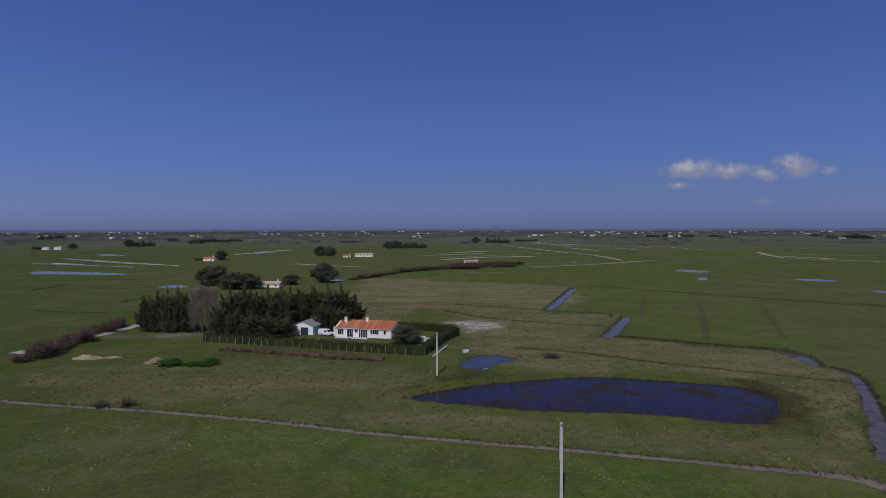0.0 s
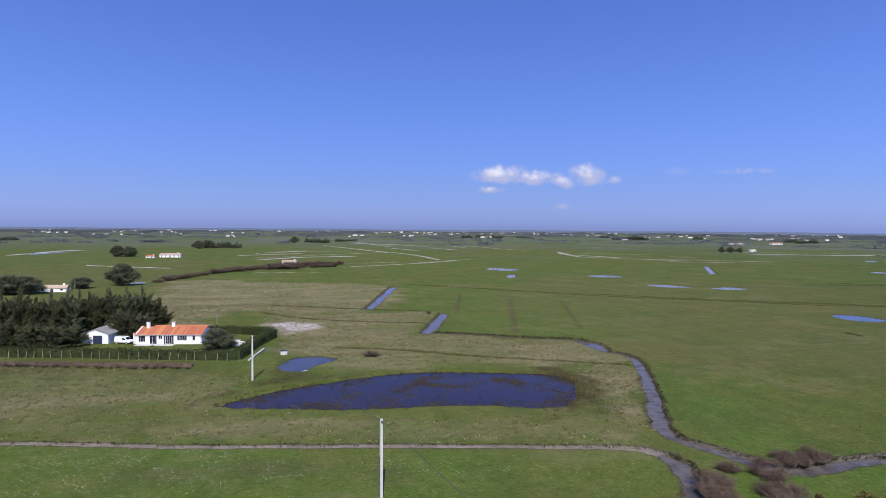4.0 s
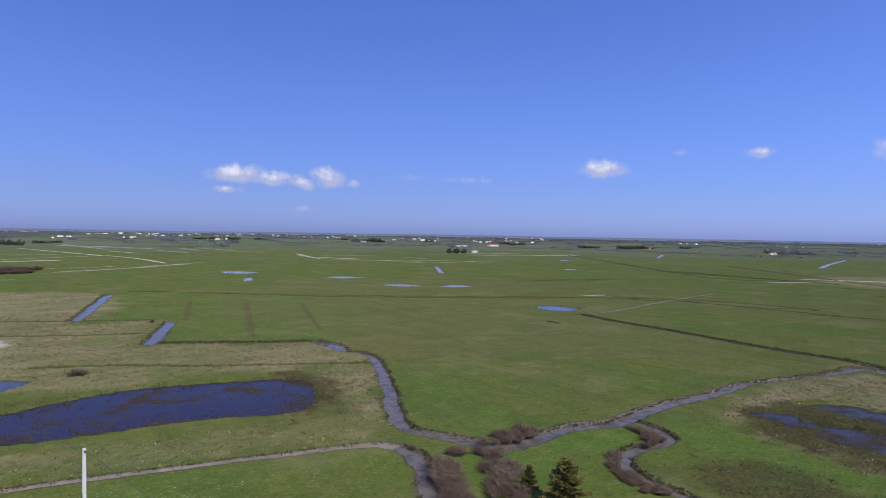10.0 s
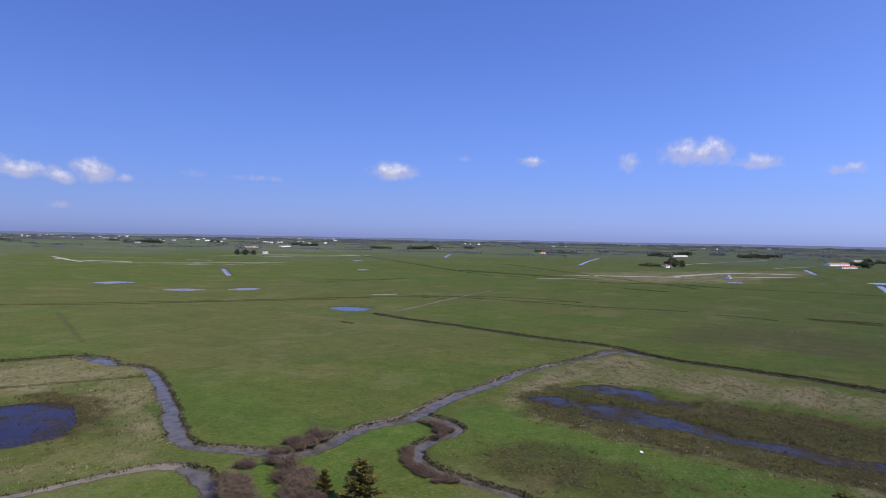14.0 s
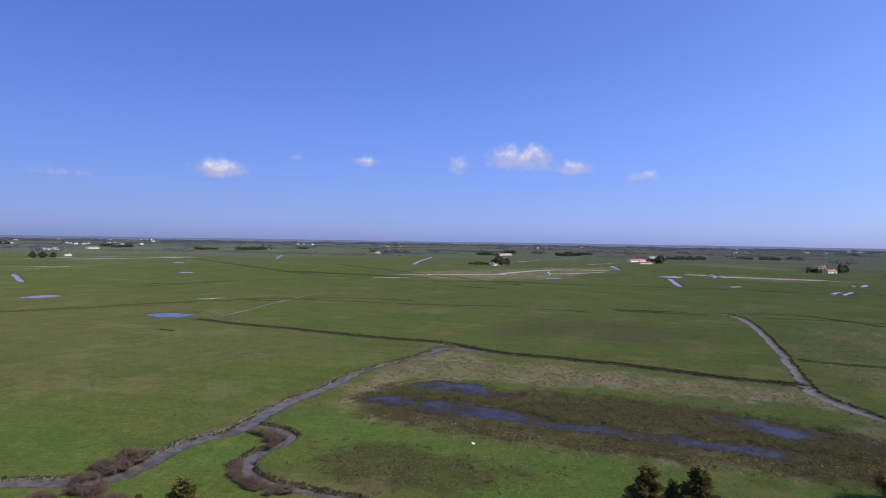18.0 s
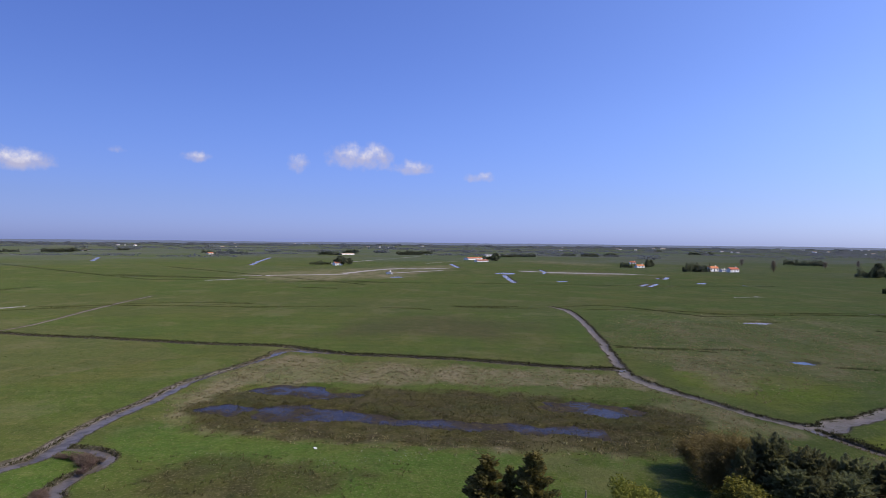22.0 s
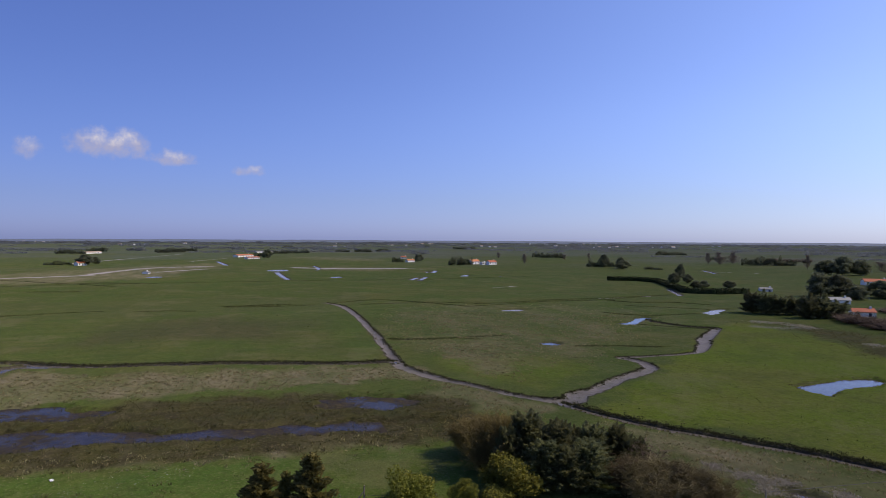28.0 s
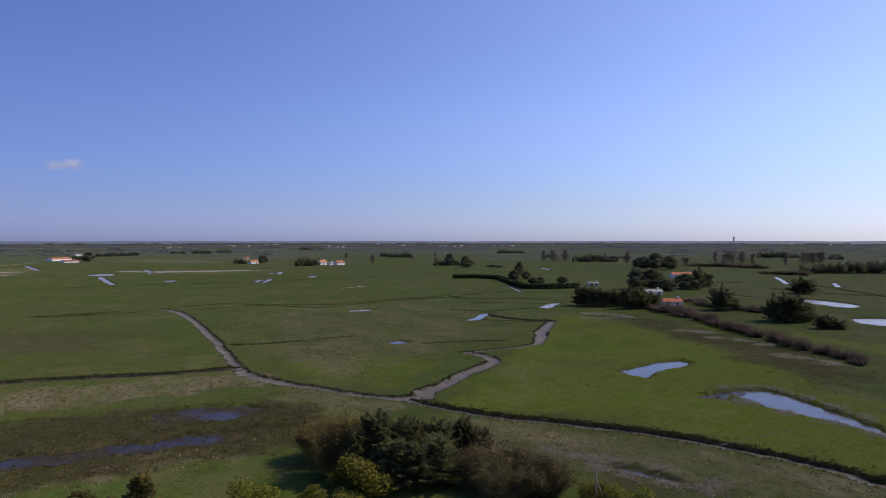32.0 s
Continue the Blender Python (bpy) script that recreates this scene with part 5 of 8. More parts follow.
PROTOS = {"pine": [make_tree("pine", s, 9000) for s in (1, 2, 3)], "pinenear": [make_tree("pinenear", s, 38000) for s in (11, 12, 13)],
          "oak": [make_tree("oak", s, 6000) for s in (21, 22, 23)], "bare": [make_bare_tree(s) for s in (31, 32)],
          "spruce": [make_spruce(s) for s in (41, 42)],
          "gorse": [make_bush("gorse_bush", "yellow-green gorse bush in early leaf", s, GORSE, 6000, 0.03, False) for s in (51, 52)],
          "willow": [make_bush("willow_bush", "large brownish willow bush just budding", s, WILLOW, 7000, 0.0034, True, 7000) for s in (61, 62)],
          "shrub": [make_bush("thorn_bush", "leafless grey-brown thorn bush beside the ditch", s, TWIG, 1500, 0.0045, True) for s in (71, 72, 73)],
          "tangle": [make_bush("thorn_bush", "large leafless brown thicket bush at the grove's edge", s, WILLOWBROWN, 9000, 0.0032, True, 3000) for s in (91, 92)],
          "bramble": [make_bush("bramble_bush", "low green bramble thicket on rough grass", s, BRAMBLE, 3000, 0.04, False) for s in (81, 82)]}


def make_clump(seed):
    """A distant copse: several crowns of uneven height side by side, in a unit footprint."""
    rng = np.random.default_rng(seed)
    root = thing("tree_clump", Matrix(), "distant dark clump of evergreen trees on the plain", "trees", kind="stuff")
    cs = []
    for i in range(15):
        x, y, top, r = -0.45 + 0.06 * i + rng.uniform(-0.03, 0.03), rng.uniform(-0.12, 0.12), rng.choice([0.35, 0.6, 0.8, 1.0]) * rng.uniform(0.85, 1.0), rng.uniform(0.04, 0.095)
        d = rng.normal(size=(420, 3))
        d /= np.linalg.norm(d, axis=1)[:, None]
        q = d * rng.uniform(0.5, 1.1, 420)[:, None]
        cs.append(np.column_stack([x + q[:, 0] * r, y + q[:, 1] * r, top * (0.48 + 0.46 * q[:, 2])]))
    part("crown", leaf_cloud("crown", np.concatenate(cs), 0.02, rng, OAK, stretch=0.9), OAK, root)
    return root


PROTOS["clump"] = [make_clump(s) for s in (101, 102, 103, 104)]


def pick(kind):
    return random.choice(PROTOS[kind])


def tree(x, y, h, w, kind):
    if kind == "oak" and w > 1.7 * h and math.hypot(x, y) > 500:
        copy_thing(pick("clump"), pose(x, y, -0.2, 0, 0, -math.degrees(math.atan2(x, y)) + random.uniform(-12, 12)) @ Matrix.Diagonal((w * 1.15, w, h * 1.1, 1)))
        return
    put_copy(pick(kind), x, y, h * {"pine": 1.0, "pinenear": 0.93}.get(kind, 1.02), w * {"bare": 1.6, "pinenear": 1.12, "pine": 1.14}.get(kind, 1.2))


def spruce(x, y, h, w):
    put_copy(pick("spruce"), x, y, h, w)


def big_shrub(x, y, h, w):
    put_copy(pick("tangle"), x, y, h, w * 1.1)


def willow(x, y, h, w):
    put_copy(pick("willow"), x, y, h, w * 1.1)


def gorse(x, y, h, w):
    put_copy(pick("gorse"), x, y, h, w)


def bare_shrub(x, y, h, w):
    far = math.hypot(x, y)
    k = random.uniform(0.65, 1.2)
    low, wide = (0.80, 1.45) if far < 110 else (1.0, 1.45) if far < 250 else (0.95, 2.1)
    put_copy(pick("shrub"), x + random.uniform(-0.4, 0.4) * w, y + random.uniform(-0.4, 0.4) * w, h * k * low, w * wide * k)


# ---- buildings ----
def gable_roof(length, depth, z, rise, over, thick=0.16):
    """A gable roof as one solid slab pair, ridge along x, centred."""
    bm = bmesh.new()
    x, y = length / 2 + over, depth / 2 + over
    drop = rise * over / (depth / 2)
    prof = [(-y, z - drop), (0, z + rise), (y, z - drop), (y, z - drop + thick), (0, z + rise + thick * 1.2), (-y, z - drop + thick)]
    rings = [[bm.verts.new((s * x, p, q)) for p, q in prof] for s in (-1, 1)]
    for i in range(6):
        bm.faces.new((rings[0][i], rings[0][(i + 1) % 6], rings[1][(i + 1) % 6], rings[1][i]))
    for r, flip in ((rings[0], True), (rings[1], False)):
        for q in ((r[0], r[1], r[4], r[5]), (r[1], r[2], r[3], r[4])):
            bm.faces.new(q[::-1] if flip else q)
    bmesh.ops.recalc_face_normals(bm, faces=bm.faces)
    return bm


def gable_body(length, depth, z, rise):
    bm = bmesh.new()
    x, y = length / 2, depth / 2
    prof = [(-y, -0.3), (y, -0.3), (y, z), (0, z + rise), (-y, z)]
    rings = [[bm.verts.new((s * x, p, q)) for p, q in prof] for s in (-1, 1)]
    for i in range(5):
        bm.faces.new((rings[0][i], rings[0][(i + 1) % 5], rings[1][(i + 1) % 5], rings[1][i]))
    bm.faces.new(rings[0][::-1])
    bm.faces.new(rings[1])
    bmesh.ops.recalc_face_normals(bm, faces=bm.faces)
    return bm


def farmhouse(x, y, turn, length, high, roof):
    """A low white house seen across the plain; its front faces -y before the turn."""
    mat = {"tile": TILE, "slate": SLATE, "pale": PALEROOF}[roof]
    label = {"tile": "low white house with an orange tiled roof", "slate": "low farm shed with a grey sheet roof", "pale": "long white farmhouse with a faded tiled roof"}[roof]
    root = thing("farmhouse", pose(x, y, 0, 0, 0, turn), label, "house")
    length, high = length * 0.88, high * 0.78
    depth = min(max(5.0, length * 0.5), 9.0)
    wall = high * 0.62
    part("wall", gable_body(length, depth, wall, high * 0.34), RENDER_WHITE, root)
    part("roof", gable_roof(length, depth, wall + 0.02, high * 0.36, 0.3), mat, root)
    n = max(2, int(length / 3.6))
    for i in range(n):
        cx = -length / 2 + (i + 0.5) * length / n
        door = i == n // 2
        w = box_part("door" if door else "window", (cx - 0.5, cx + 0.5, -depth / 2 - 0.05, -depth / 2 + 0.05, 0.0 if door else wall * 0.38, wall * 0.82), GLASSY if not door else SHUTTER, root)
        if not door:
            box_part("frame", (cx - 0.6, cx + 0.6, -depth / 2 - 0.08, -depth / 2 + 0.02, wall * 0.34, wall * 0.38), FRAME, w)
    box_part("chimney", (length * 0.32, length * 0.32 + 0.7, -0.35, 0.35, wall, high + 0.9), RENDER_WHITE, root, 0.03)
    return root


# ---- trees, hedges and houses over the plain ----
tree(-86.1, 180.3, 10.7, 6.2, 'pine')
tree(-82.2, 179.1, 12.1, 6.1, 'pine')
tree(-78.6, 178.0, 12.8, 6.1, 'pine')
tree(-76.0, 178.5, 13.2, 6.0, 'pine')
tree(-73.5, 179.3, 11.2, 6.0, 'pine')
tree(-70.2, 175.7, 13.2, 3.8, 'bare')
tree(-68.3, 175.6, 13.6, 3.8, 'bare')
tree(-66.4, 175.5, 13.9, 3.8, 'bare')
tree(-64.7, 175.4, 13.2, 3.8, 'bare')
tree(-61.2, 171.7, 10.0, 7.3, 'pine')
tree(-59.2, 173.4, 13.8, 7.4, 'pine')
tree(-55.9, 174.1, 14.1, 7.4, 'pine')
tree(-52.5, 174.9, 13.0, 7.4, 'pine')
tree(-49.9, 176.6, 13.3, 7.4, 'pine')
tree(-46.6, 178.3, 14.0, 7.4, 'pine')
tree(-56.7, 169.8, 7.9, 7.2, 'pine')
tree(-51.9, 168.7, 7.3, 7.1, 'pine')
tree(-47.3, 168.5, 6.6, 7.1, 'pine')
tree(-43.7, 171.8, 5.7, 7.1, 'pine')
tree(-45.4, 185.1, 12.4, 8.0, 'pine')
tree(-42.0, 186.0, 12.9, 8.0, 'pine')
tree(-38.5, 187.9, 12.6, 8.1, 'pine')
tree(-34.3, 187.7, 12.9, 8.0, 'pine')
tree(-30.9, 189.7, 12.8, 8.1, 'pine')
tree(-27.5, 190.6, 9.5, 8.1, 'pine')
tree(-34.4, 179.6, 8.0, 7.7, 'pine')
tree(-29.6, 179.4, 7.2, 7.7, 'pine')
tree(-122.5, 323.4, 9.4, 11.3, 'oak')
tree(-116.1, 323.0, 10.0, 12.5, 'oak')
tree(-102.9, 305.0, 7.9, 12.9, 'oak')
tree(-95.5, 304.6, 7.5, 12.8, 'oak')
tree(-80.0, 327.3, 5.2, 9.2, 'oak')
tree(-65.2, 339.7, 10.4, 12.6, 'oak')
tree(-9.7, 160.3, 4.6, 7.4, 'oak')
tree(-129, 653, 10.2, 12.0, 'oak')
tree(-118, 652, 9.6, 13.2, 'oak')
tree(-206, 580, 8.9, 10.0, 'oak')
tree(-76, 868, 10.2, 12.6, 'oak')
tree(-66, 890, 10.5, 17.8, 'oak')
tree(-48, 888, 10.5, 19.3, 'oak')
tree(-32, 887, 9.6, 17.7, 'oak')
tree(-491, 976, 11.9, 13.8, 'oak')
tree(-477, 975, 10.8, 19.6, 'oak')
tree(-472, 1002, 11.0, 20.0, 'oak')
tree(-587, 1362, 10.7, 21.5, 'oak')
tree(-460, 1168, 11.3, 27.2, 'oak')
tree(-489, 1301, 10.1, 30.2, 'oak')
tree(-460, 1298, 8.7, 29.9, 'oak')
tree(-447, 1347, 7.7, 30.8, 'oak')
tree(-1008, 1588, 15.3, 34.0, 'oak')
tree(-1020, 1661, 14.1, 28.2, 'oak')
tree(-560, 863, 6.5, 13.0, 'oak')
tree(-537, 905, 7.6, 11.4, 'oak')
tree(-223, 572, 3.3, 7.8, 'oak')
tree(60, 1158, 11.5, 14.7, 'oak')
tree(95, 1197, 10.9, 23.9, 'oak')
tree(112, 1153, 10.5, 21.0, 'oak')
tree(160, 1284, 7.0, 23.4, 'oak')
tree(191, 1334, 6.1, 19.5, 'oak')
tree(610, 1814, 8.6, 34.6, 'oak')
tree(658, 1807, 10.4, 41.7, 'oak')
tree(705, 1801, 10.5, 35.0, 'oak')
tree(785, 1790, 8.8, 38.9, 'oak')
tree(1023, 1574, 10.2, 37.3, 'oak')
tree(1057, 1570, 12.0, 44.5, 'oak')
tree(1109, 1855, 7.8, 31.3, 'oak')
tree(580, 682, 7.3, 8.1, 'oak')
tree(592, 680, 7.3, 9.8, 'oak')
tree(604, 677, 6.6, 8.2, 'oak')
tree(1141, 875, 7.8, 26.0, 'oak')
tree(1176, 872, 6.6, 26.4, 'oak')
tree(1174, 793, 10.2, 30.7, 'oak')
tree(1214, 788, 10.5, 34.0, 'oak')
tree(1309, 818, 8.4, 27.9, 'oak')
tree(957, 1540, 11.5, 22.9, 'oak')
tree(989, 1470, 11.2, 35.2, 'oak')
tree(1272, 1595, 11.1, 29.5, 'oak')
tree(1246, 1226, 11.0, 28.4, 'oak')
tree(1316, 1230, 9.8, 22.8, 'oak')
tree(1451, 805, 7.5, 24.0, 'oak')
tree(1296, 542, 7.6, 17.8, 'oak')
tree(1224, 476, 7.1, 28.5, 'oak')
tree(1233, 449, 7.1, 30.8, 'oak')
tree(725, 146, 10.7, 14.7, 'oak')
tree(751, 141, 7.6, 8.3, 'oak')
tree(732, 172, 5.4, 10.8, 'oak')
tree(741, 165, 4.1, 8.2, 'oak')
tree(739, 182, 3.4, 8.2, 'oak')
tree(1225, 276, 9.1, 24.9, 'oak')
tree(1208, 252, 7.8, 24.5, 'oak')
tree(1348, 248, 11.1, 32.2, 'oak')
tree(1362, 134, 7.4, 29.6, 'oak')
tree(1401, 112, 7.6, 35.5, 'oak')
tree(1441, 90, 7.8, 31.3, 'oak')
tree(1232, 496, 6.0, 19.2, 'oak')
tree(1263, 483, 7.3, 17.1, 'oak')
tree(1509, 205, 6.9, 27.5, 'oak')
tree(1636, 143, 5.9, 20.8, 'oak')
tree(944, -44, 11.9, 13.6, 'oak')
tree(1026, -38, 6.5, 20.4, 'oak')
tree(1197, -81, 7.6, 26.0, 'oak')
tree(1214, -106, 8.8, 26.4, 'oak')
tree(1228, -128, 8.9, 17.8, 'oak')
tree(1291, 126, 5.8, 23.4, 'oak')
tree(1309, 101, 5.9, 23.7, 'oak')
tree(745, -188, 7.6, 13.9, 'oak')
tree(757, -216, 9.2, 7.1, 'oak')
tree(777, -226, 8.0, 7.3, 'oak')
tree(653, -232, 10.6, 18.8, 'oak')
tree(657, -243, 9.5, 16.4, 'oak')
tree(1334, -220, 7.3, 29.3, 'oak')
tree(1315, -260, 8.5, 36.3, 'oak')
tree(1348, -311, 8.7, 30.0, 'oak')
tree(1643, -595, 9.5, 31.6, 'oak')
tree(1673, -638, 9.7, 32.3, 'oak')
tree(1902, -154, 6.9, 34.4, 'oak')
tree(2140, -650, 8.1, 28.3, 'oak')
tree(1228, 1154, 9.1, 30.4, 'oak')
tree(1162, 1118, 8.7, 20.4, 'oak')
tree(914, -464, 9.3, 16.7, 'oak')
tree(915, -479, 8.4, 14.9, 'oak')
tree(915, -500, 8.5, 15.1, 'oak')
tree(579, -362, 9.9, 18.5, 'oak')
tree(579, -370, 13.0, 9.9, 'oak')
tree(578, -378, 7.5, 13.7, 'oak')
tree(546, -368, 11.3, 8.3, 'oak')
tree(536, -364, 8.2, 12.9, 'oak')
tree(390, -313, 10.8, 7.2, 'oak')
tree(353, -278, 6.9, 8.1, 'oak')
tree(352, -288, 5.8, 5.8, 'oak')
tree(314, -262, 4.4, 5.9, 'oak')
tree(317, -271, 4.1, 6.0, 'oak')
tree(309, -283, 4.2, 7.6, 'oak')
tree(525, -386, 3.5, 8.2, 'oak')
tree(516, -390, 2.9, 9.3, 'oak')
tree(1021, -789, 9.3, 23.3, 'oak')
tree(1022, -824, 7.1, 35.6, 'oak')
tree(756, -677, 6.4, 16.5, 'oak')
tree(202.3, -194.0, 9.9, 8.6, 'pine')
tree(198.1, -196.5, 9.8, 11.1, 'pine')
tree(195.2, -201.0, 8.6, 11.1, 'pine')
tree(192.8, -204.7, 7.6, 8.6, 'pine')
tree(182.4, -200.6, 9.8, 8.8, 'pine')
tree(181.3, -206.3, 9.4, 9.9, 'pine')
tree(179.9, -212.6, 7.6, 9.1, 'pine')
tree(249.7, -286.4, 11.7, 13.7, 'oak')
tree(245.3, -293.3, 11.1, 13.8, 'oak')
tree(233.1, -290.2, 6.7, 10.1, 'oak')
tree(234.7, -309.8, 8.4, 14.1, 'oak')
tree(231.2, -315.3, 13.4, 9.2, 'pine')
tree(239, -335, 9.7, 8.9, 'pine')
tree(159.4, -229.0, 11.1, 11.6, 'pine')
tree(156.7, -233.3, 5.6, 6.6, 'pine')
tree(127.8, -213.3, 10.2, 9.9, 'pine')
tree(124.2, -216.1, 11.3, 11.8, 'pine')
tree(123.7, -222.5, 7.4, 10.2, 'pine')
tree(182.6, -335.5, 9.0, 15.2, 'pine')
tree(109.3, -208.7, 5.2, 6.4, 'pine')
tree(107.2, -212.1, 3.5, 7.4, 'pine')
tree(417, -489, 11.6, 17.4, 'oak')
tree(402, -491, 14.9, 19.5, 'oak')
tree(395, -502, 12.7, 17.3, 'oak')
tree(581, -572, 10.3, 22.1, 'oak')
tree(571, -587, 12.6, 26.6, 'oak')
tree(561, -602, 8.9, 19.3, 'oak')
tree(550, -930, 10.7, 21.5, 'oak')
tree(540, -945, 12.8, 29.5, 'oak')
tree(529, -963, 8.9, 25.8, 'oak')
tree(284, -546, 8.9, 20.0, 'oak')
tree(276, -558, 10.1, 22.5, 'oak')
tree(268, -570, 12.0, 25.1, 'oak')
tree(260, -582, 11.6, 25.4, 'oak')
tree(255, -592, 12.8, 23.3, 'oak')
tree(458, -694, 15.0, 15.0, 'bare')
tree(449, -707, 14.4, 15.1, 'bare')
tree(388, -739, 15.1, 19.6, 'bare')
tree(381, -750, 13.7, 18.3, 'bare')
tree(623, -583, 10.8, 18.5, 'bare')
tree(600, -542, 10.2, 14.6, 'bare')
tree(444, -594, 9.4, 13.4, 'bare')
tree(451, -937, 9.4, 18.8, 'oak')
tree(884, -466, 9.0, 18.0, 'oak')
tree(873, -482, 8.1, 16.2, 'oak')
spruce(53.6, 43.8, 6.0, 5.5)
spruce(54.6, 49.9, 3.1, 2.1)
spruce(69.2, 0.5, 7.0, 5.7)
spruce(68.8, -4.4, 7.6, 5.9)
spruce(70.1, -2.0, 5.5, 3.3)
tree(73.5, -30.9, 8.7, 8.3, 'pinenear')
tree(71.3, -33.9, 7.9, 6.7, 'pinenear')
tree(71.3, -38.5, 7.0, 6.8, 'pinenear')
tree(71.2, -42.0, 6.5, 5.6, 'pinenear')
tree(71.4, -45.4, 4.5, 3.5, 'pinenear')
tree(69.7, -31.2, 6.1, 7.9, 'pinenear')
tree(68.2, -35.9, 6.2, 8.0, 'pinenear')
tree(72.9, -27.9, 7.2, 4.4, 'pinenear')
tree(72.6, -36.7, 6.4, 3.8, 'pinenear')
tree(72.1, -40.5, 5.6, 3.4, 'pinenear')
tree(70.1, -42.7, 5.6, 3.9, 'pinenear')
tree(67.8, -33.3, 5.7, 5.7, 'pinenear')
willow(75.8, -27.1, 8.1, 7.2)
willow(76.6, -30.0, 7.2, 5.4)
willow(82.3, -27.6, 5.6, 7.9)
willow(82.9, -32.0, 5.2, 7.3)
willow(80.3, -34.1, 5.5, 6.4)
gorse(69.2, -27.3, 4.6, 6.0)
gorse(67.7, -14.6, 4.6, 3.9)
gorse(68.2, -20.7, 3.0, 2.7)
gorse(67.7, -14.5, 4.8, 3.9)
gorse(70.2, -15.5, 3.3, 4.6)
gorse(66.3, -24.1, 2.3, 3.9)
gorse(52.1, -46.5, 2.9, 4.0)
gorse(49.9, -47.4, 3.3, 4.0)
bare_shrub(68.4, -45.4, 5.3, 7.0)
bare_shrub(66.5, -47.2, 4.6, 6.2)
bare_shrub(-57.3, 104.1, 1.8, 2.9)
bare_shrub(-52.9, 103.6, 1.7, 2.4)
bare_shrub(26.7, 140.9, 1.8, 4.5)
bare_shrub(26.4, 140.3, 2.0, 5.7)
bare_shrub(56.3, 209.2, 1.0, 2.0)
big_shrub(63.1, -40.9, 5.0, 7.8)
big_shrub(60.5, -42.9, 5.2, 8.0)
big_shrub(58.2, -44.6, 4.8, 6.6)
big_shrub(59.8, -39.9, 4.6, 7.5)
big_shrub(65.0, -39.5, 4.4, 5.7)
# road hedge
bare_shrub(-95.0, 138.2, 3.0, 5.0)
bare_shrub(-94.5, 139.9, 3.8, 5.0)
bare_shrub(-94.0, 141.6, 4.5, 5.1)
bare_shrub(-93.9, 143.7, 3.1, 5.1)
bare_shrub(-94.2, 146.3, 3.9, 5.2)
bare_shrub(-94.4, 149.0, 4.7, 5.3)
bare_shrub(-94.7, 151.8, 3.4, 5.3)
bare_shrub(-95.0, 154.6, 3.2, 5.4)
bare_shrub(-95.2, 157.4, 4.1, 5.5)
bare_shrub(-95.4, 160.4, 4.9, 5.6)
bare_shrub(-95.7, 163.4, 3.6, 5.6)
bare_shrub(-95.9, 166.6, 4.5, 5.7)
bare_shrub(-96.1, 169.9, 3.5, 5.8)
bare_shrub(-96.3, 173.3, 4.4, 5.9)
bare_shrub(-96.5, 176.9, 5.3, 6.0)
bare_shrub(-96.7, 180.6, 3.9, 6.1)
bare_shrub(-96.9, 184.5, 4.8, 6.2)
bare_shrub(-97.1, 188.6, 5.8, 6.3)
# creek thicket
bare_shrub(60.4, 64.5, 1.2, 2.1)
bare_shrub(61.7, 64.2, 1.6, 2.1)
bare_shrub(62.9, 63.9, 1.3, 2.1)
bare_shrub(63.9, 63.4, 1.6, 2.1)
bare_shrub(64.9, 62.9, 1.9, 2.1)
bare_shrub(66.0, 62.8, 1.3, 2.1)
bare_shrub(67.2, 62.9, 1.6, 2.1)
bare_shrub(68.4, 63.1, 1.9, 2.2)
bare_shrub(69.6, 63.3, 1.4, 2.2)
bare_shrub(70.9, 63.4, 1.7, 2.2)
bare_shrub(55.1, 64.3, 1.2, 2.0)
bare_shrub(55.6, 63.5, 1.5, 2.0)
bare_shrub(56.2, 62.9, 1.2, 2.0)
bare_shrub(56.9, 62.4, 1.5, 2.0)
bare_shrub(57.6, 61.9, 1.8, 2.0)
bare_shrub(58.4, 61.5, 1.2, 2.0)
bare_shrub(59.3, 61.1, 1.5, 2.0)
bare_shrub(60.1, 60.8, 1.8, 2.0)
bare_shrub(64.0, 65.5, 1.3, 2.1)
bare_shrub(65.2, 65.0, 1.6, 2.1)
bare_shrub(66.5, 64.7, 1.3, 2.2)
bare_shrub(67.8, 64.7, 1.6, 2.2)
bare_shrub(69.1, 64.6, 2.0, 2.2)
bare_shrub(51.0, 62.7, 1.7, 2.8)
bare_shrub(50.5, 61.8, 2.1, 2.8)
bare_shrub(50.0, 60.9, 2.5, 2.8)
bare_shrub(49.4, 60.0, 1.8, 2.7)
bare_shrub(49.0, 59.2, 1.6, 2.7)
bare_shrub(48.6, 58.4, 2.0, 2.7)
bare_shrub(48.3, 57.6, 2.4, 2.7)
bare_shrub(47.9, 56.8, 1.7, 2.6)
bare_shrub(47.6, 56.0, 2.1, 2.6)
bare_shrub(47.3, 55.3, 1.6, 2.6)
bare_shrub(47.0, 54.5, 1.9, 2.6)
bare_shrub(46.8, 53.8, 2.3, 2.5)
bare_shrub(46.5, 53.2, 1.6, 2.5)
bare_shrub(46.3, 52.5, 2.0, 2.5)
bare_shrub(50.7, 60.2, 1.7, 2.8)
bare_shrub(50.3, 59.5, 2.1, 2.8)
bare_shrub(49.8, 58.7, 2.4, 2.7)
bare_shrub(49.4, 57.9, 1.7, 2.7)
bare_shrub(49.0, 57.2, 2.1, 2.7)
bare_shrub(48.6, 56.5, 2.5, 2.6)
bare_shrub(48.3, 55.7, 1.6, 2.6)
bare_shrub(48.1, 54.9, 1.9, 2.6)
bare_shrub(47.9, 54.1, 2.3, 2.6)
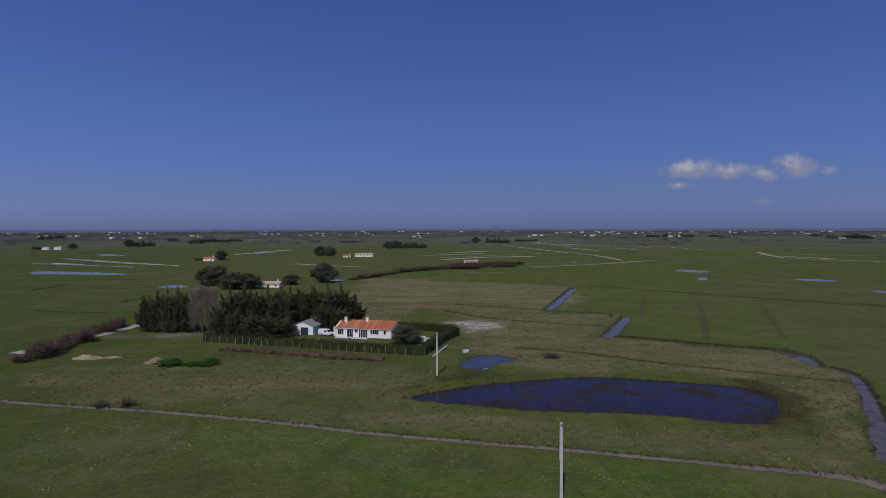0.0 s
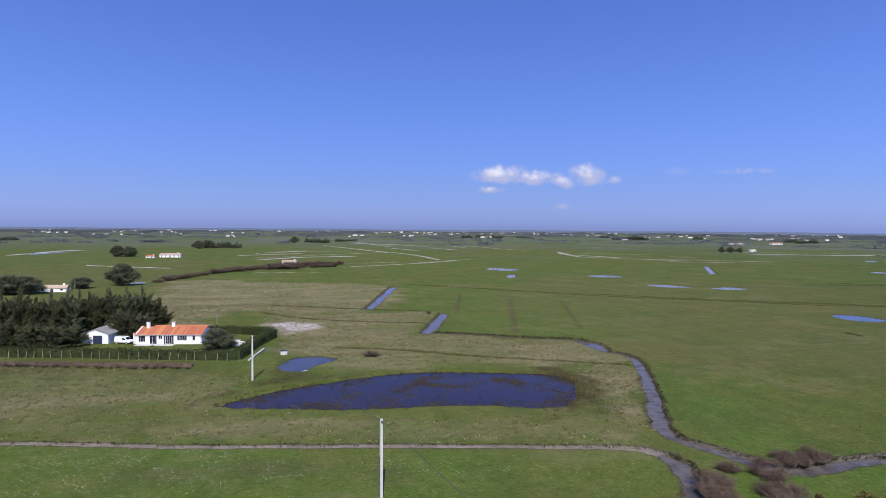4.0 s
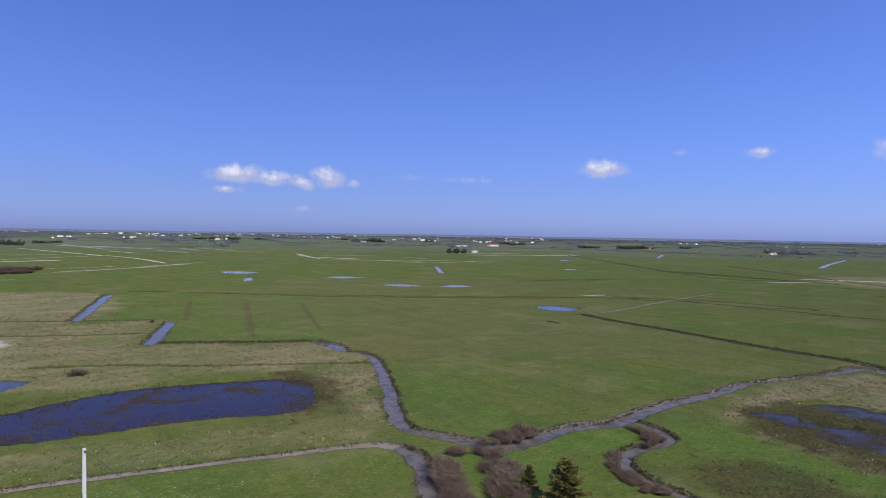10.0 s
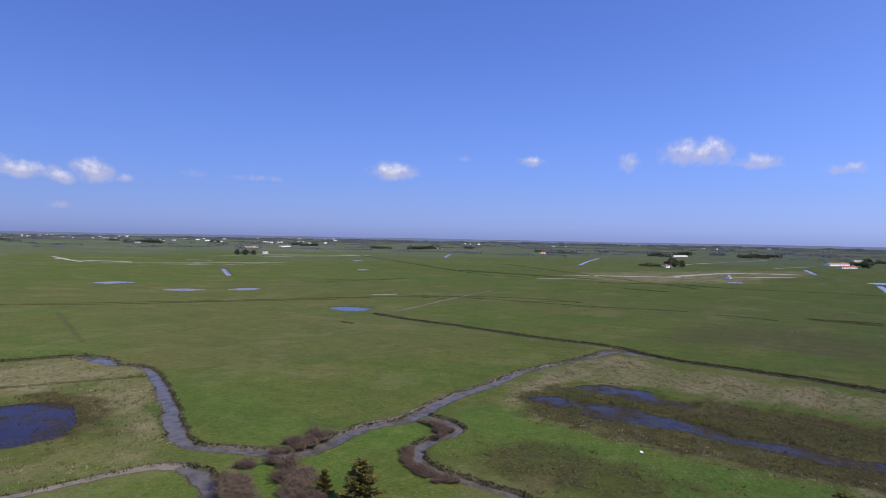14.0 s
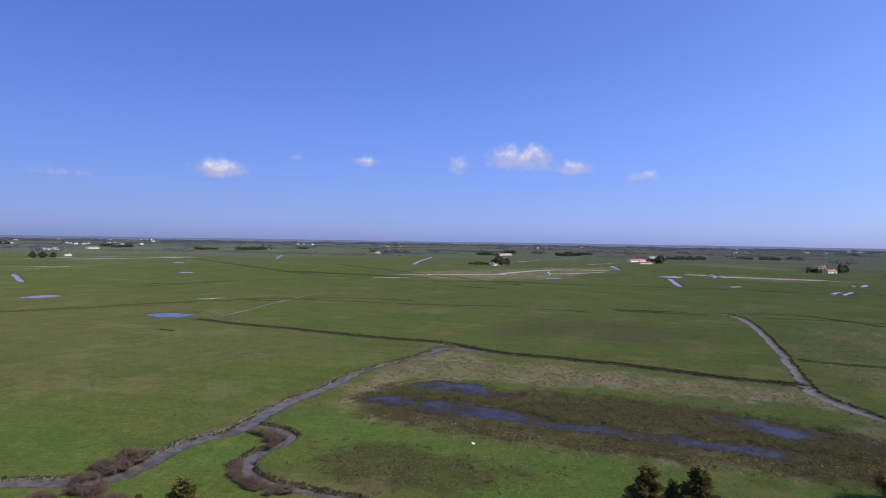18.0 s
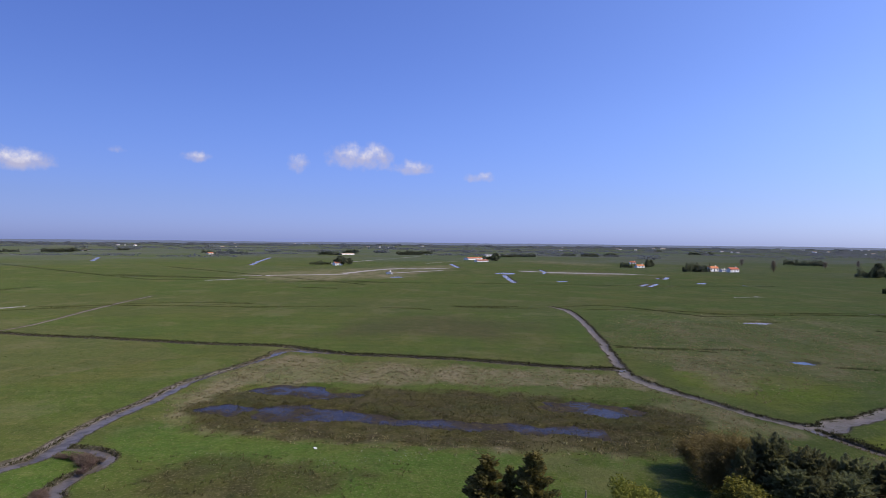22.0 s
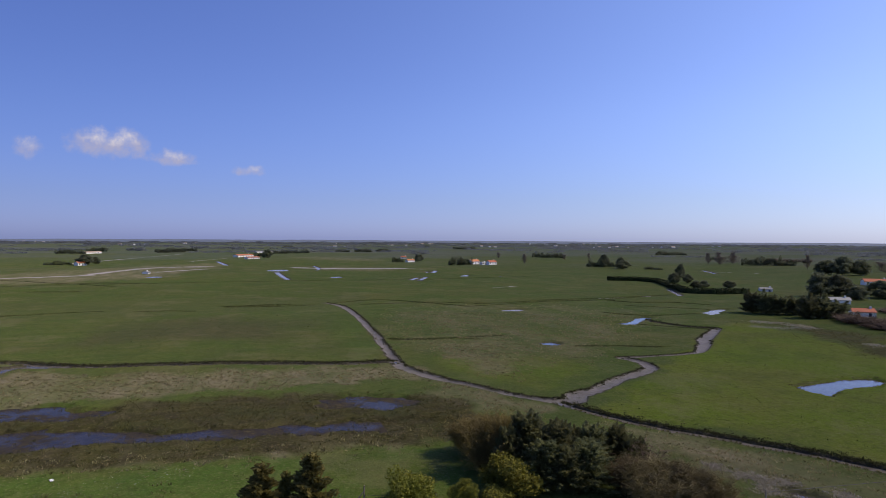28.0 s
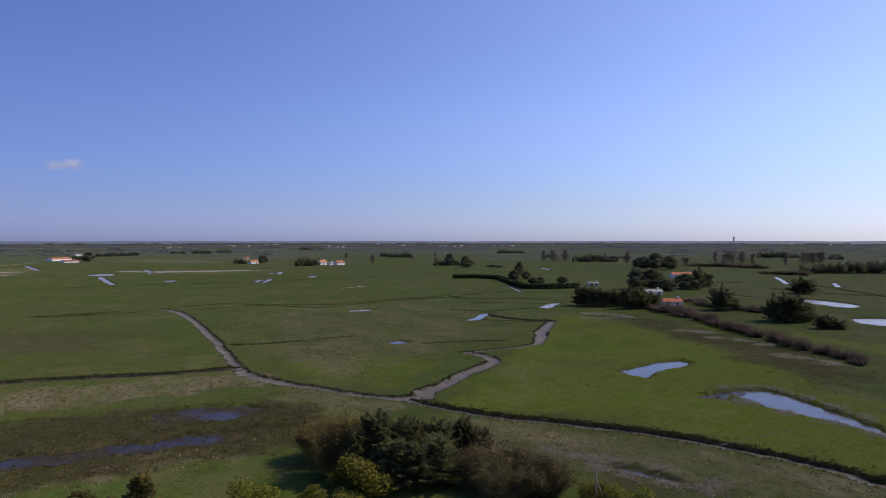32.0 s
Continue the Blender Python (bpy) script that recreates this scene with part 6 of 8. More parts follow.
bare_shrub(47.7, 53.3, 1.6, 2.6)
bare_shrub(47.5, 52.6, 2.0, 2.5)
bare_shrub(55.8, 57.7, 1.7, 2.8)
bare_shrub(55.3, 56.8, 2.1, 2.8)
bare_shrub(54.7, 55.8, 2.5, 2.8)
bare_shrub(54.1, 55.0, 1.7, 2.7)
bare_shrub(53.6, 54.2, 1.6, 2.7)
bare_shrub(53.0, 53.6, 2.0, 2.7)
bare_shrub(52.5, 53.0, 2.4, 2.6)
bare_shrub(52.0, 52.3, 1.7, 2.6)
bare_shrub(51.5, 51.8, 2.0, 2.6)
bare_shrub(51.0, 51.2, 2.4, 2.6)
bare_shrub(50.5, 50.6, 1.7, 2.6)
bare_shrub(53.1, 50.7, 1.6, 2.6)
bare_shrub(52.6, 50.1, 1.9, 2.6)
bare_shrub(52.2, 49.5, 2.3, 2.6)
bare_shrub(51.8, 48.9, 1.6, 2.5)
bare_shrub(58.2, 59.4, 1.8, 2.9)
bare_shrub(57.7, 58.4, 2.2, 2.9)
bare_shrub(57.2, 57.4, 2.5, 2.9)
bare_shrub(56.7, 56.5, 1.8, 2.8)
bare_shrub(56.1, 55.6, 1.7, 2.8)
bare_shrub(55.6, 55.0, 2.1, 2.8)
bare_shrub(55.0, 54.3, 2.4, 2.7)
bare_shrub(54.4, 53.7, 1.7, 2.7)
bare_shrub(53.9, 53.0, 2.1, 2.7)
bare_shrub(71.9, 50.8, 1.0, 1.6)
bare_shrub(71.2, 50.4, 1.2, 1.6)
bare_shrub(70.6, 49.9, 1.4, 1.6)
bare_shrub(70.0, 49.4, 1.0, 1.6)
bare_shrub(69.4, 49.0, 1.2, 1.6)
bare_shrub(68.8, 48.5, 1.5, 1.6)
bare_shrub(68.2, 48.1, 1.1, 1.6)
bare_shrub(67.6, 47.7, 1.3, 1.6)
bare_shrub(67.2, 47.2, 0.9, 1.5)
bare_shrub(66.9, 46.7, 1.1, 1.5)
bare_shrub(66.7, 46.1, 1.4, 1.5)
bare_shrub(66.4, 45.6, 1.0, 1.5)
bare_shrub(66.2, 45.1, 1.2, 1.5)
bare_shrub(65.9, 44.6, 1.4, 1.5)
bare_shrub(65.7, 44.0, 1.0, 1.5)
bare_shrub(65.5, 43.5, 0.9, 1.5)
bare_shrub(65.4, 42.9, 1.1, 1.5)
bare_shrub(65.3, 42.4, 1.3, 1.5)
bare_shrub(65.2, 41.9, 0.9, 1.5)
bare_shrub(65.1, 41.3, 1.1, 1.5)
bare_shrub(65.0, 40.8, 1.4, 1.5)
bare_shrub(64.8, 40.3, 1.0, 1.4)
bare_shrub(66.8, 45.8, 0.9, 1.5)
bare_shrub(66.7, 45.3, 1.1, 1.5)
bare_shrub(66.6, 44.7, 1.3, 1.5)
bare_shrub(66.5, 44.2, 1.0, 1.5)
bare_shrub(66.4, 43.6, 1.2, 1.5)
bare_shrub(66.3, 43.1, 1.4, 1.5)
bare_shrub(66.2, 42.6, 1.0, 1.5)
bare_shrub(66.1, 42.1, 0.9, 1.5)
bare_shrub(66.0, 41.5, 1.1, 1.5)
bare_shrub(65.9, 40.9, 1.3, 1.5)
bare_shrub(65.9, 40.4, 0.9, 1.5)
bare_shrub(65.8, 39.8, 1.1, 1.5)
bare_shrub(65.8, 39.3, 1.3, 1.5)
bare_shrub(83.3, 55.5, 1.1, 1.9)
bare_shrub(83.1, 54.6, 1.4, 1.8)
bare_shrub(82.9, 53.8, 1.6, 1.8)
bare_shrub(82.6, 53.0, 1.1, 1.8)
bare_shrub(82.3, 52.2, 1.3, 1.8)
bare_shrub(82.0, 51.4, 1.6, 1.8)
bare_shrub(81.7, 50.6, 1.1, 1.8)
bare_shrub(81.7, 49.9, 1.1, 1.8)
bare_shrub(82.0, 49.1, 1.3, 1.8)
bare_shrub(82.9, 52.1, 1.1, 1.8)
bare_shrub(82.0, 51.6, 1.3, 1.8)
bare_shrub(81.1, 51.0, 1.6, 1.8)
bare_shrub(80.3, 50.5, 1.1, 1.8)
bare_shrub(78.8, 50.4, 1.0, 1.7)
# lane hedge
bare_shrub(175.8, -208.8, 3.2, 6.3)
bare_shrub(171.6, -207.0, 3.9, 6.2)
bare_shrub(167.6, -205.3, 4.5, 6.1)
bare_shrub(163.7, -203.7, 3.2, 6.0)
bare_shrub(159.9, -202.1, 3.9, 6.0)
bare_shrub(156.3, -200.5, 4.5, 5.9)
bare_shrub(152.5, -198.5, 2.9, 5.8)
bare_shrub(148.8, -196.0, 3.5, 5.7)
bare_shrub(145.2, -193.6, 4.2, 5.6)
bare_shrub(141.7, -191.3, 2.9, 5.5)
bare_shrub(138.4, -189.1, 3.5, 5.4)
bare_shrub(135.1, -187.0, 4.1, 5.3)
bare_shrub(132.0, -184.9, 3.0, 5.3)
bare_shrub(129.1, -183.3, 2.6, 5.2)
bare_shrub(126.4, -182.1, 3.2, 5.1)
bare_shrub(123.8, -180.9, 3.8, 5.1)
bare_shrub(121.3, -179.8, 2.7, 5.0)
bare_shrub(118.8, -178.7, 3.2, 5.0)
bare_shrub(116.4, -177.6, 3.8, 4.9)
bare_shrub(114.1, -176.5, 2.7, 4.9)
bare_shrub(111.8, -175.4, 2.4, 4.8)
bare_shrub(109.7, -174.3, 3.0, 4.8)
bare_shrub(107.6, -173.1, 3.5, 4.7)
bare_shrub(105.6, -172.0, 2.5, 4.7)
bare_shrub(103.6, -171.0, 3.0, 4.7)
bare_shrub(101.7, -169.9, 3.6, 4.6)
bare_shrub(99.8, -168.9, 2.6, 4.6)
bare_shrub(98.0, -167.9, 3.1, 4.5)
bare_shrub(96.2, -166.9, 3.6, 4.5)
bare_shrub(94.4, -166.0, 2.2, 4.5)
bare_shrub(92.6, -165.1, 2.7, 4.4)
bare_shrub(90.9, -164.2, 3.3, 4.4)
bare_shrub(89.1, -163.3, 2.3, 4.3)
bare_shrub(87.5, -162.4, 2.8, 4.3)
bare_shrub(85.8, -161.6, 3.3, 4.3)
bare_shrub(84.2, -160.8, 2.4, 4.2)
bare_shrub(82.7, -160.0, 2.1, 4.2)
bare_shrub(81.3, -159.3, 2.6, 4.2)
bare_shrub(79.9, -158.6, 3.1, 4.2)
bare_shrub(78.6, -157.9, 2.2, 4.1)
bare_shrub(77.3, -157.2, 2.7, 4.1)
bare_shrub(76.0, -156.6, 3.2, 4.1)
bare_shrub(74.7, -155.9, 2.3, 4.0)
bare_shrub(73.5, -155.3, 2.7, 4.0)
# far hedges
bare_shrub(-52.7, 357.6, 2.2, 5.0)
bare_shrub(-50.9, 361.2, 2.8, 5.1)
bare_shrub(-49.0, 365.0, 3.3, 5.1)
bare_shrub(-47.1, 368.8, 2.4, 5.2)
bare_shrub(-45.1, 372.7, 3.0, 5.2)
bare_shrub(-43.1, 376.8, 3.6, 5.3)
bare_shrub(-41.0, 380.9, 2.6, 5.3)
bare_shrub(-39.0, 385.6, 2.4, 5.4)
bare_shrub(-37.0, 390.8, 3.0, 5.4)
bare_shrub(-34.9, 396.2, 3.6, 5.5)
bare_shrub(-33, 402, 2.6, 5.6)
bare_shrub(-30, 408, 3.3, 5.7)
bare_shrub(-28, 413, 3.9, 5.7)
bare_shrub(-26, 419, 2.6, 5.8)
bare_shrub(-23, 423, 3.2, 5.9)
bare_shrub(-20, 427, 3.9, 5.9)
bare_shrub(-17, 431, 2.8, 6.0)
bare_shrub(-14, 435, 3.5, 6.0)
bare_shrub(-11, 440, 4.2, 6.1)
bare_shrub(-7, 444, 3.0, 6.2)
bare_shrub(-4, 449, 3.7, 6.2)
bare_shrub(-1, 454, 4.5, 6.3)
bare_shrub(3, 459, 3.3, 6.4)
bare_shrub(6, 464, 4.0, 6.4)
bare_shrub(14, 480, 2.9, 6.6)
bare_shrub(18, 482, 3.7, 6.7)
bare_shrub(22, 483, 4.4, 6.7)
bare_shrub(26, 485, 3.1, 6.7)
bare_shrub(30, 487, 3.9, 6.8)
bare_shrub(34, 489, 4.6, 6.8)
bare_shrub(38, 490, 3.4, 6.8)
bare_shrub(42, 492, 4.1, 6.8)
bare_shrub(46, 494, 4.9, 6.9)
bare_shrub(50, 496, 3.6, 6.9)
bare_shrub(54, 498, 4.4, 6.9)
bare_shrub(59, 500, 3.1, 7.0)
bare_shrub(-54.5, 151.4, 0.8, 1.5)
bare_shrub(-52.8, 151.0, 1.0, 1.5)
bare_shrub(-51.2, 150.5, 1.1, 1.5)
bare_shrub(-49.6, 150.0, 0.8, 1.5)
bare_shrub(-47.9, 149.5, 1.0, 1.5)
bare_shrub(-46.3, 149.0, 1.2, 1.5)
bare_shrub(-44.7, 148.6, 0.8, 1.5)
bare_shrub(-43.0, 148.1, 1.0, 1.5)
bare_shrub(-41.4, 147.6, 1.2, 1.5)
bare_shrub(-39.7, 147.1, 0.7, 1.5)
bare_shrub(-38.0, 146.5, 0.9, 1.5)
bare_shrub(-36.3, 145.9, 1.1, 1.4)
bare_shrub(-34.6, 145.3, 0.8, 1.4)
bare_shrub(-32.9, 144.8, 0.9, 1.4)
bare_shrub(-31.2, 144.2, 1.1, 1.4)
bare_shrub(-29.5, 143.6, 0.8, 1.4)
bare_shrub(-27.8, 143.1, 1.0, 1.4)
bare_shrub(-26.1, 142.6, 0.7, 1.4)
bare_shrub(-24.4, 142.1, 0.9, 1.4)
bare_shrub(-22.7, 141.7, 1.0, 1.4)
bare_shrub(-21.0, 141.3, 0.7, 1.4)
bare_shrub(-19.4, 140.8, 0.9, 1.4)
bare_shrub(-17.7, 140.4, 1.1, 1.4)
bare_shrub(-16.0, 140.0, 0.8, 1.4)
bare_shrub(-14.3, 139.5, 0.9, 1.4)
bare_shrub(424, -578, 3.9, 9.3)
bare_shrub(420, -582, 4.8, 9.3)
bare_shrub(416, -586, 5.8, 9.3)
bare_shrub(412, -589, 4.1, 9.4)
bare_shrub(408, -593, 5.1, 9.4)
bare_shrub(405, -597, 6.0, 9.4)
bare_shrub(401, -600, 4.4, 9.4)
bare_shrub(395, -601, 3.9, 9.4)
bare_shrub(388, -599, 4.8, 9.3)
bare_shrub(382, -598, 5.7, 9.2)
bare_shrub(375, -596, 4.1, 9.2)
bare_shrub(368, -595, 4.9, 9.1)
bare_shrub(362, -593, 5.8, 9.1)
bare_shrub(356, -592, 4.2, 9.0)
bare_shrub(302, -503, 3.2, 7.6)
bare_shrub(298, -504, 3.9, 7.6)
bare_shrub(294, -504, 4.7, 7.6)
bare_shrub(290, -505, 3.4, 7.6)
bare_shrub(286, -505, 4.1, 7.6)
bare_shrub(282, -505, 4.9, 7.5)
bare_shrub(278, -506, 3.5, 7.5)
bare_shrub(274, -506, 4.3, 7.5)
bare_shrub(271, -507, 5.0, 7.5)
bare_shrub(688, -719, 4.7, 11.3)
bare_shrub(676, -719, 5.8, 11.2)
bare_shrub(664, -718, 6.9, 11.1)
bare_shrub(653, -717, 4.9, 11.0)
bare_shrub(642, -717, 5.9, 11.0)
bare_shrub(155.3, -236.9, 2.3, 4.3)
bare_shrub(152.6, -236.3, 2.9, 4.3)
bare_shrub(150.0, -235.7, 3.4, 4.3)
bare_shrub(147.4, -235.1, 2.4, 4.2)
bare_shrub(144.9, -234.5, 2.9, 4.2)
bare_shrub(189.7, -249.3, 2.6, 4.8)
bare_shrub(184.8, -246.2, 3.1, 4.7)
bare_shrub(180.1, -243.2, 3.7, 4.6)
bare_shrub(175.7, -240.4, 2.6, 4.5)
bare_shrub(171.4, -237.6, 3.1, 4.5)
bare_shrub(167.2, -235.0, 3.6, 4.4)
bare_shrub(1, 452, 3.4, 7.2)
bare_shrub(5, 452, 4.2, 7.2)
bare_shrub(8, 451, 5.0, 7.2)
bare_shrub(11, 451, 3.6, 7.2)
bare_shrub(15, 451, 4.4, 7.2)
bare_shrub(18, 451, 3.4, 7.2)
bare_shrub(22, 453, 4.2, 7.2)
bare_shrub(26, 455, 5.0, 7.2)
bare_shrub(31, 468, 2.5, 5.4)
bare_shrub(35, 468, 3.2, 5.4)
bare_shrub(39, 467, 3.8, 5.4)
bare_shrub(43, 467, 2.7, 5.4)
bare_shrub(47, 468, 2.5, 5.4)
bare_shrub(50, 468, 3.2, 5.4)
bare_shrub(54, 469, 3.8, 5.4)
HEDGE_FRONT = [(-63.1, 164.3), (-56.0, 162.5), (-37.5, 156.5), (-19.2, 150.0), (-4.7, 145.7)]
HEDGE_SIDE = [(-4.7, 145.7), (-0.6, 161.8), (3.9, 173.1)]
HEDGE_BACK = [(-13.1, 183.8), (-4.4, 180.7), (3.9, 174.9)]
HEDGE_CLIPPED = [(390, -250), (383, -267), (363, -272), (315, -247), (286.8, -233.2), (277.0, -243.8), (275.1, -263.7)]
HOUSE = [(-29.8, 171.1), (-13.9, 167.1), (-12.6, 171.2)]
BARN = [(-42.4, 174.6), (-36.2, 173.0), (-33.5, 179.7)]
VAN = [(-34.9, 172.7), (-29.7, 169.9)]
POLE_NEAR = [(12.6, 66.2)]
POLE_FAR = [(-1.3, 125.5)]
BEAM = [(-2.3, 143.7), (1.1, 155.9)]
ROAD = [(-102.8, 148.3), (-101.5, 154.2), (-101.0, 161.4), (-97.0, 172.5), (-94.7, 185.4), (-94.3, 193.8), (-94.4, 197.1)]
POLE_THIN = [(-11.7, 190.2), (-77.8, 308.9)]
COLD_FRAMES = [(-7.5, 166.1), (-5.9, 168.4), (-4.1, 165.7), (-5.3, 162.6)]
SAND = [(-81.7, 142.5), (-76.4, 143.4)]
RUBBLE = [(-63.8, 138.2)]
BRAMBLE = [(-59.3, 135.8), (-52.6, 135.5)]
POST_WIRE = [(52.3, -46.2)]
FENCE = [(71.2, -10.5), (73.0, -2.8), (69.1, -17.8)]
BAG = [(89.5, 23.5)]
PIPE = [(5.4, 149.0), (9.1, 132.1)]
farmhouse(-87.6, 315.5, -3, 12.8, 3.6, 'pale')
farmhouse(-210, 562, -4, 11.2, 4.9, 'tile')
farmhouse(-96, 626, -4, 7.9, 3.4, 'tile')
farmhouse(-80, 637, -4, 20.8, 4.7, 'pale')
farmhouse(-547, 862, -5, 11.8, 4.6, 'pale')
farmhouse(-530, 861, -5, 11.0, 5.5, 'pale')
farmhouse(23, 508, -21, 12.6, 4.1, 'pale')
farmhouse(658, 714, -10, 10.2, 3.5, 'pale')
farmhouse(1036, 1059, -1, 30.5, 5.3, 'tile')
farmhouse(667, 1804, 18, 41.1, 6.9, 'pale')
farmhouse(721, 149, -38, 12.4, 5.3, 'tile')
farmhouse(1236, 237, -29, 45.6, 4.5, 'pale')
farmhouse(1170, 483, -24, 15.5, 4.5, 'tile')
farmhouse(998, -12, -37, 43.8, 5.3, 'tile')
farmhouse(1267, -53, -55, 41.3, 4.5, 'slate')
farmhouse(752, -205, -66, 12.0, 4.9, 'tile')
farmhouse(675, -260, -68, 13.3, 7.1, 'tile')
farmhouse(660, -275, -68, 13.0, 6.4, 'tile')
farmhouse(668, -268, -68, 7.2, 3.9, 'slate')
farmhouse(447, -535, -123, 13.1, 5.7, 'pale')
farmhouse(221.4, -262.1, -123, 12.3, 3.7, 'slate')
farmhouse(181.5, -226.8, -123, 8.9, 3.9, 'tile')
farmhouse(304, -398, -123, 16.9, 5.4, 'tile')
farmhouse(286, -287, -123, 7.1, 2.6, 'slate')
farmhouse(565, -962, -123, 16.1, 4.0, 'slate')
farmhouse(881, -231, -88, 8.5, 4.9, 'tile')
farmhouse(907, -22, -61, 21.0, 4.1, 'tile')
farmhouse(898, 1016, -2, 36.1, 4.9, 'pale')
farmhouse(1317, 818, -6, 23.4, 4.2, 'pale')
farmhouse(934, 1463, 8, 16.5, 4.7, 'pale')
tree(606.1, -530.1, 14.5, 8.2, 'bare')
tree(615.1, -553.5, 15.5, 8.8, 'bare')
tree(591.4, -553, 16.0, 7.0, 'bare')
tree(426.2, -619.7, 15.5, 7.0, 'bare')
tree(403.3, -602.4, 13.5, 8.2, 'bare')
tree(415.8, -635.9, 13.5, 7.6, 'bare')
tree(401.9, -630.6, 14.5, 8.2, 'bare')
tree(395.3, -640.9, 14.0, 8.2, 'bare')
tree(373.9, -701.3, 13.0, 7.6, 'bare')
tree(360.5, -695.1, 14.5, 8.8, 'bare')
tree(362.5, -719.1, 16.0, 7.0, 'bare')
tree(478.3, -538.5, 15.0, 7.0, 'bare')
tree(368.6, -656.6, 15.0, 7.0, 'bare')
tree(837.9, -361.8, 10.2, 6.0, 'bare')
tree(741.4, -356, 10.6, 6.0, 'bare')
tree(765.2, -428.4, 9.0, 6.0, 'bare')
tree(809.7, -494.5, 9.4, 6.0, 'bare')
tree(662, -317.3, 10.6, 6.0, 'bare')
farmhouse(547, 68, -20, 4, 2.6, 'slate')


# ---- the white house, its barn and garden ----
def wall_with_openings(length, high, thick, openings):
    """A wall along x with real openings (x0, x1, z0, z1) through it."""
    bm = bmesh.new()
    at = 0.0
    for x0, x1, z0, z1 in openings:
        box(bm, at, x0, 0, thick, -0.2, high)
        if z0 > 0.05:
            box(bm, x0, x1, 0, thick, -0.2, z0)
        box(bm, x0, x1, 0, thick, z1, high)
        at = x1
    box(bm, at, length, 0, thick, -0.2, high)
    bmesh.ops.remove_doubles(bm, verts=bm.verts, dist=0.001)
    return bm


def gable_end(x0, x1, depth, high, rise):
    bm = bmesh.new()
    prof = [(0.0, -0.2), (depth, -0.2), (depth, high), (depth / 2, high + rise), (0.0, high)]
    a = [bm.verts.new((x0, y, z)) for y, z in prof]
    b = [bm.verts.new((x1, y, z)) for y, z in prof]
    for i in range(5):
        bm.faces.new((a[i], a[(i + 1) % 5], b[(i + 1) % 5], b[i]))
    bm.faces.new(a[::-1])
    bm.faces.new(b)
    bmesh.ops.recalc_face_normals(bm, faces=bm.faces)
    return bm


def tiled_roof(parent, name, x0, x1, depth, high, rise, over, mat, rib):
    """Two slopes with raised courses running down them, and a ridge."""
    n = max(4, int((x1 - x0) / rib))
    eave, top = (-over, high - rise * over / (depth / 2)), (depth / 2, high + rise)

    def strip(a, b, profile, side):
        bm = bmesh.new()
        k = len(profile)
        ends = [[bm.verts.new((a + (b - a) * u, y if side < 0 else depth - y, z + dz)) for u, dz in profile] for y, z in (eave, top)]
        for i in range(k):
            bm.faces.new((ends[0][i], ends[0][(i + 1) % k], ends[1][(i + 1) % k], ends[1][i]))
        bm.faces.new(ends[0])
        bm.faces.new(ends[1][::-1])
        bmesh.ops.recalc_face_normals(bm, faces=bm.faces)
        return bm

    for side in (-1, 1):
        slab = part(name, strip(x0, x1, ((0, 0.06), (1, 0.06), (1, 0.0), (0, 0.0)), side), mat, parent)
        for i in range(n):
            part("tile_course", strip(x0 + (x1 - x0) * i / n, x0 + (x1 - x0) * (i + 0.97) / n, ((0, 0.10), (0.48, 0.17), (1, 0.10), (1, 0.055), (0, 0.055)), side), mat, slab)
    part("ridge", tube(bmesh.new(), (x0, depth / 2, high + rise + 0.12), (x1, depth / 2, high + rise + 0.12), 0.13, 0.13, 8), mat, parent)


def window_in(parent, x0, x1, z0, z1, panes=2, shutters=False, name="window"):
    w = part(name, box(box(bmesh.new(), x0, x1, 0.10, 0.16, z0, z0 + 0.07), x0, x1, 0.10, 0.16, z1 - 0.07, z1), FRAME, parent)
    for i in range(panes + 1):
        x = x0 + (x1 - x0 - 0.06) * i / panes
        box_part("mullion", (x, x + 0.06, 0.09, 0.17, z0 + 0.07, z1 - 0.07), FRAME, w)
    for i in range(panes):
        a = x0 + (x1 - x0 - 0.06) * i / panes + 0.06
        b = x0 + (x1 - x0 - 0.06) * (i + 1) / panes
        box_part("pane", (a, b, 0.12, 0.14, z0 + 0.07, z1 - 0.07), GLASSY, w)
    if name == "window":
        box_part("sill", (x0 - 0.08, x1 + 0.08, -0.06, 0.10, z0 - 0.06, z0 - 0.004), CONCRETE, w)
    if shutters:
        sw = (x1 - x0) * 0.5
        for a, b in ((x0 - sw - 0.03, x0 - 0.03), (x1 + 0.03, x1 + sw + 0.03)):
            box_part("shutter", (a, b, -0.06, -0.004, z0, z1), SHUTTER, w, 0.01)
    return w


def frame_along(a, b):
    """A pose with x running from a to b along the ground."""
    return pose(a[0], a[1], 0, 0, 0, math.degrees(math.atan2(b[1] - a[1], b[0] - a[0])))


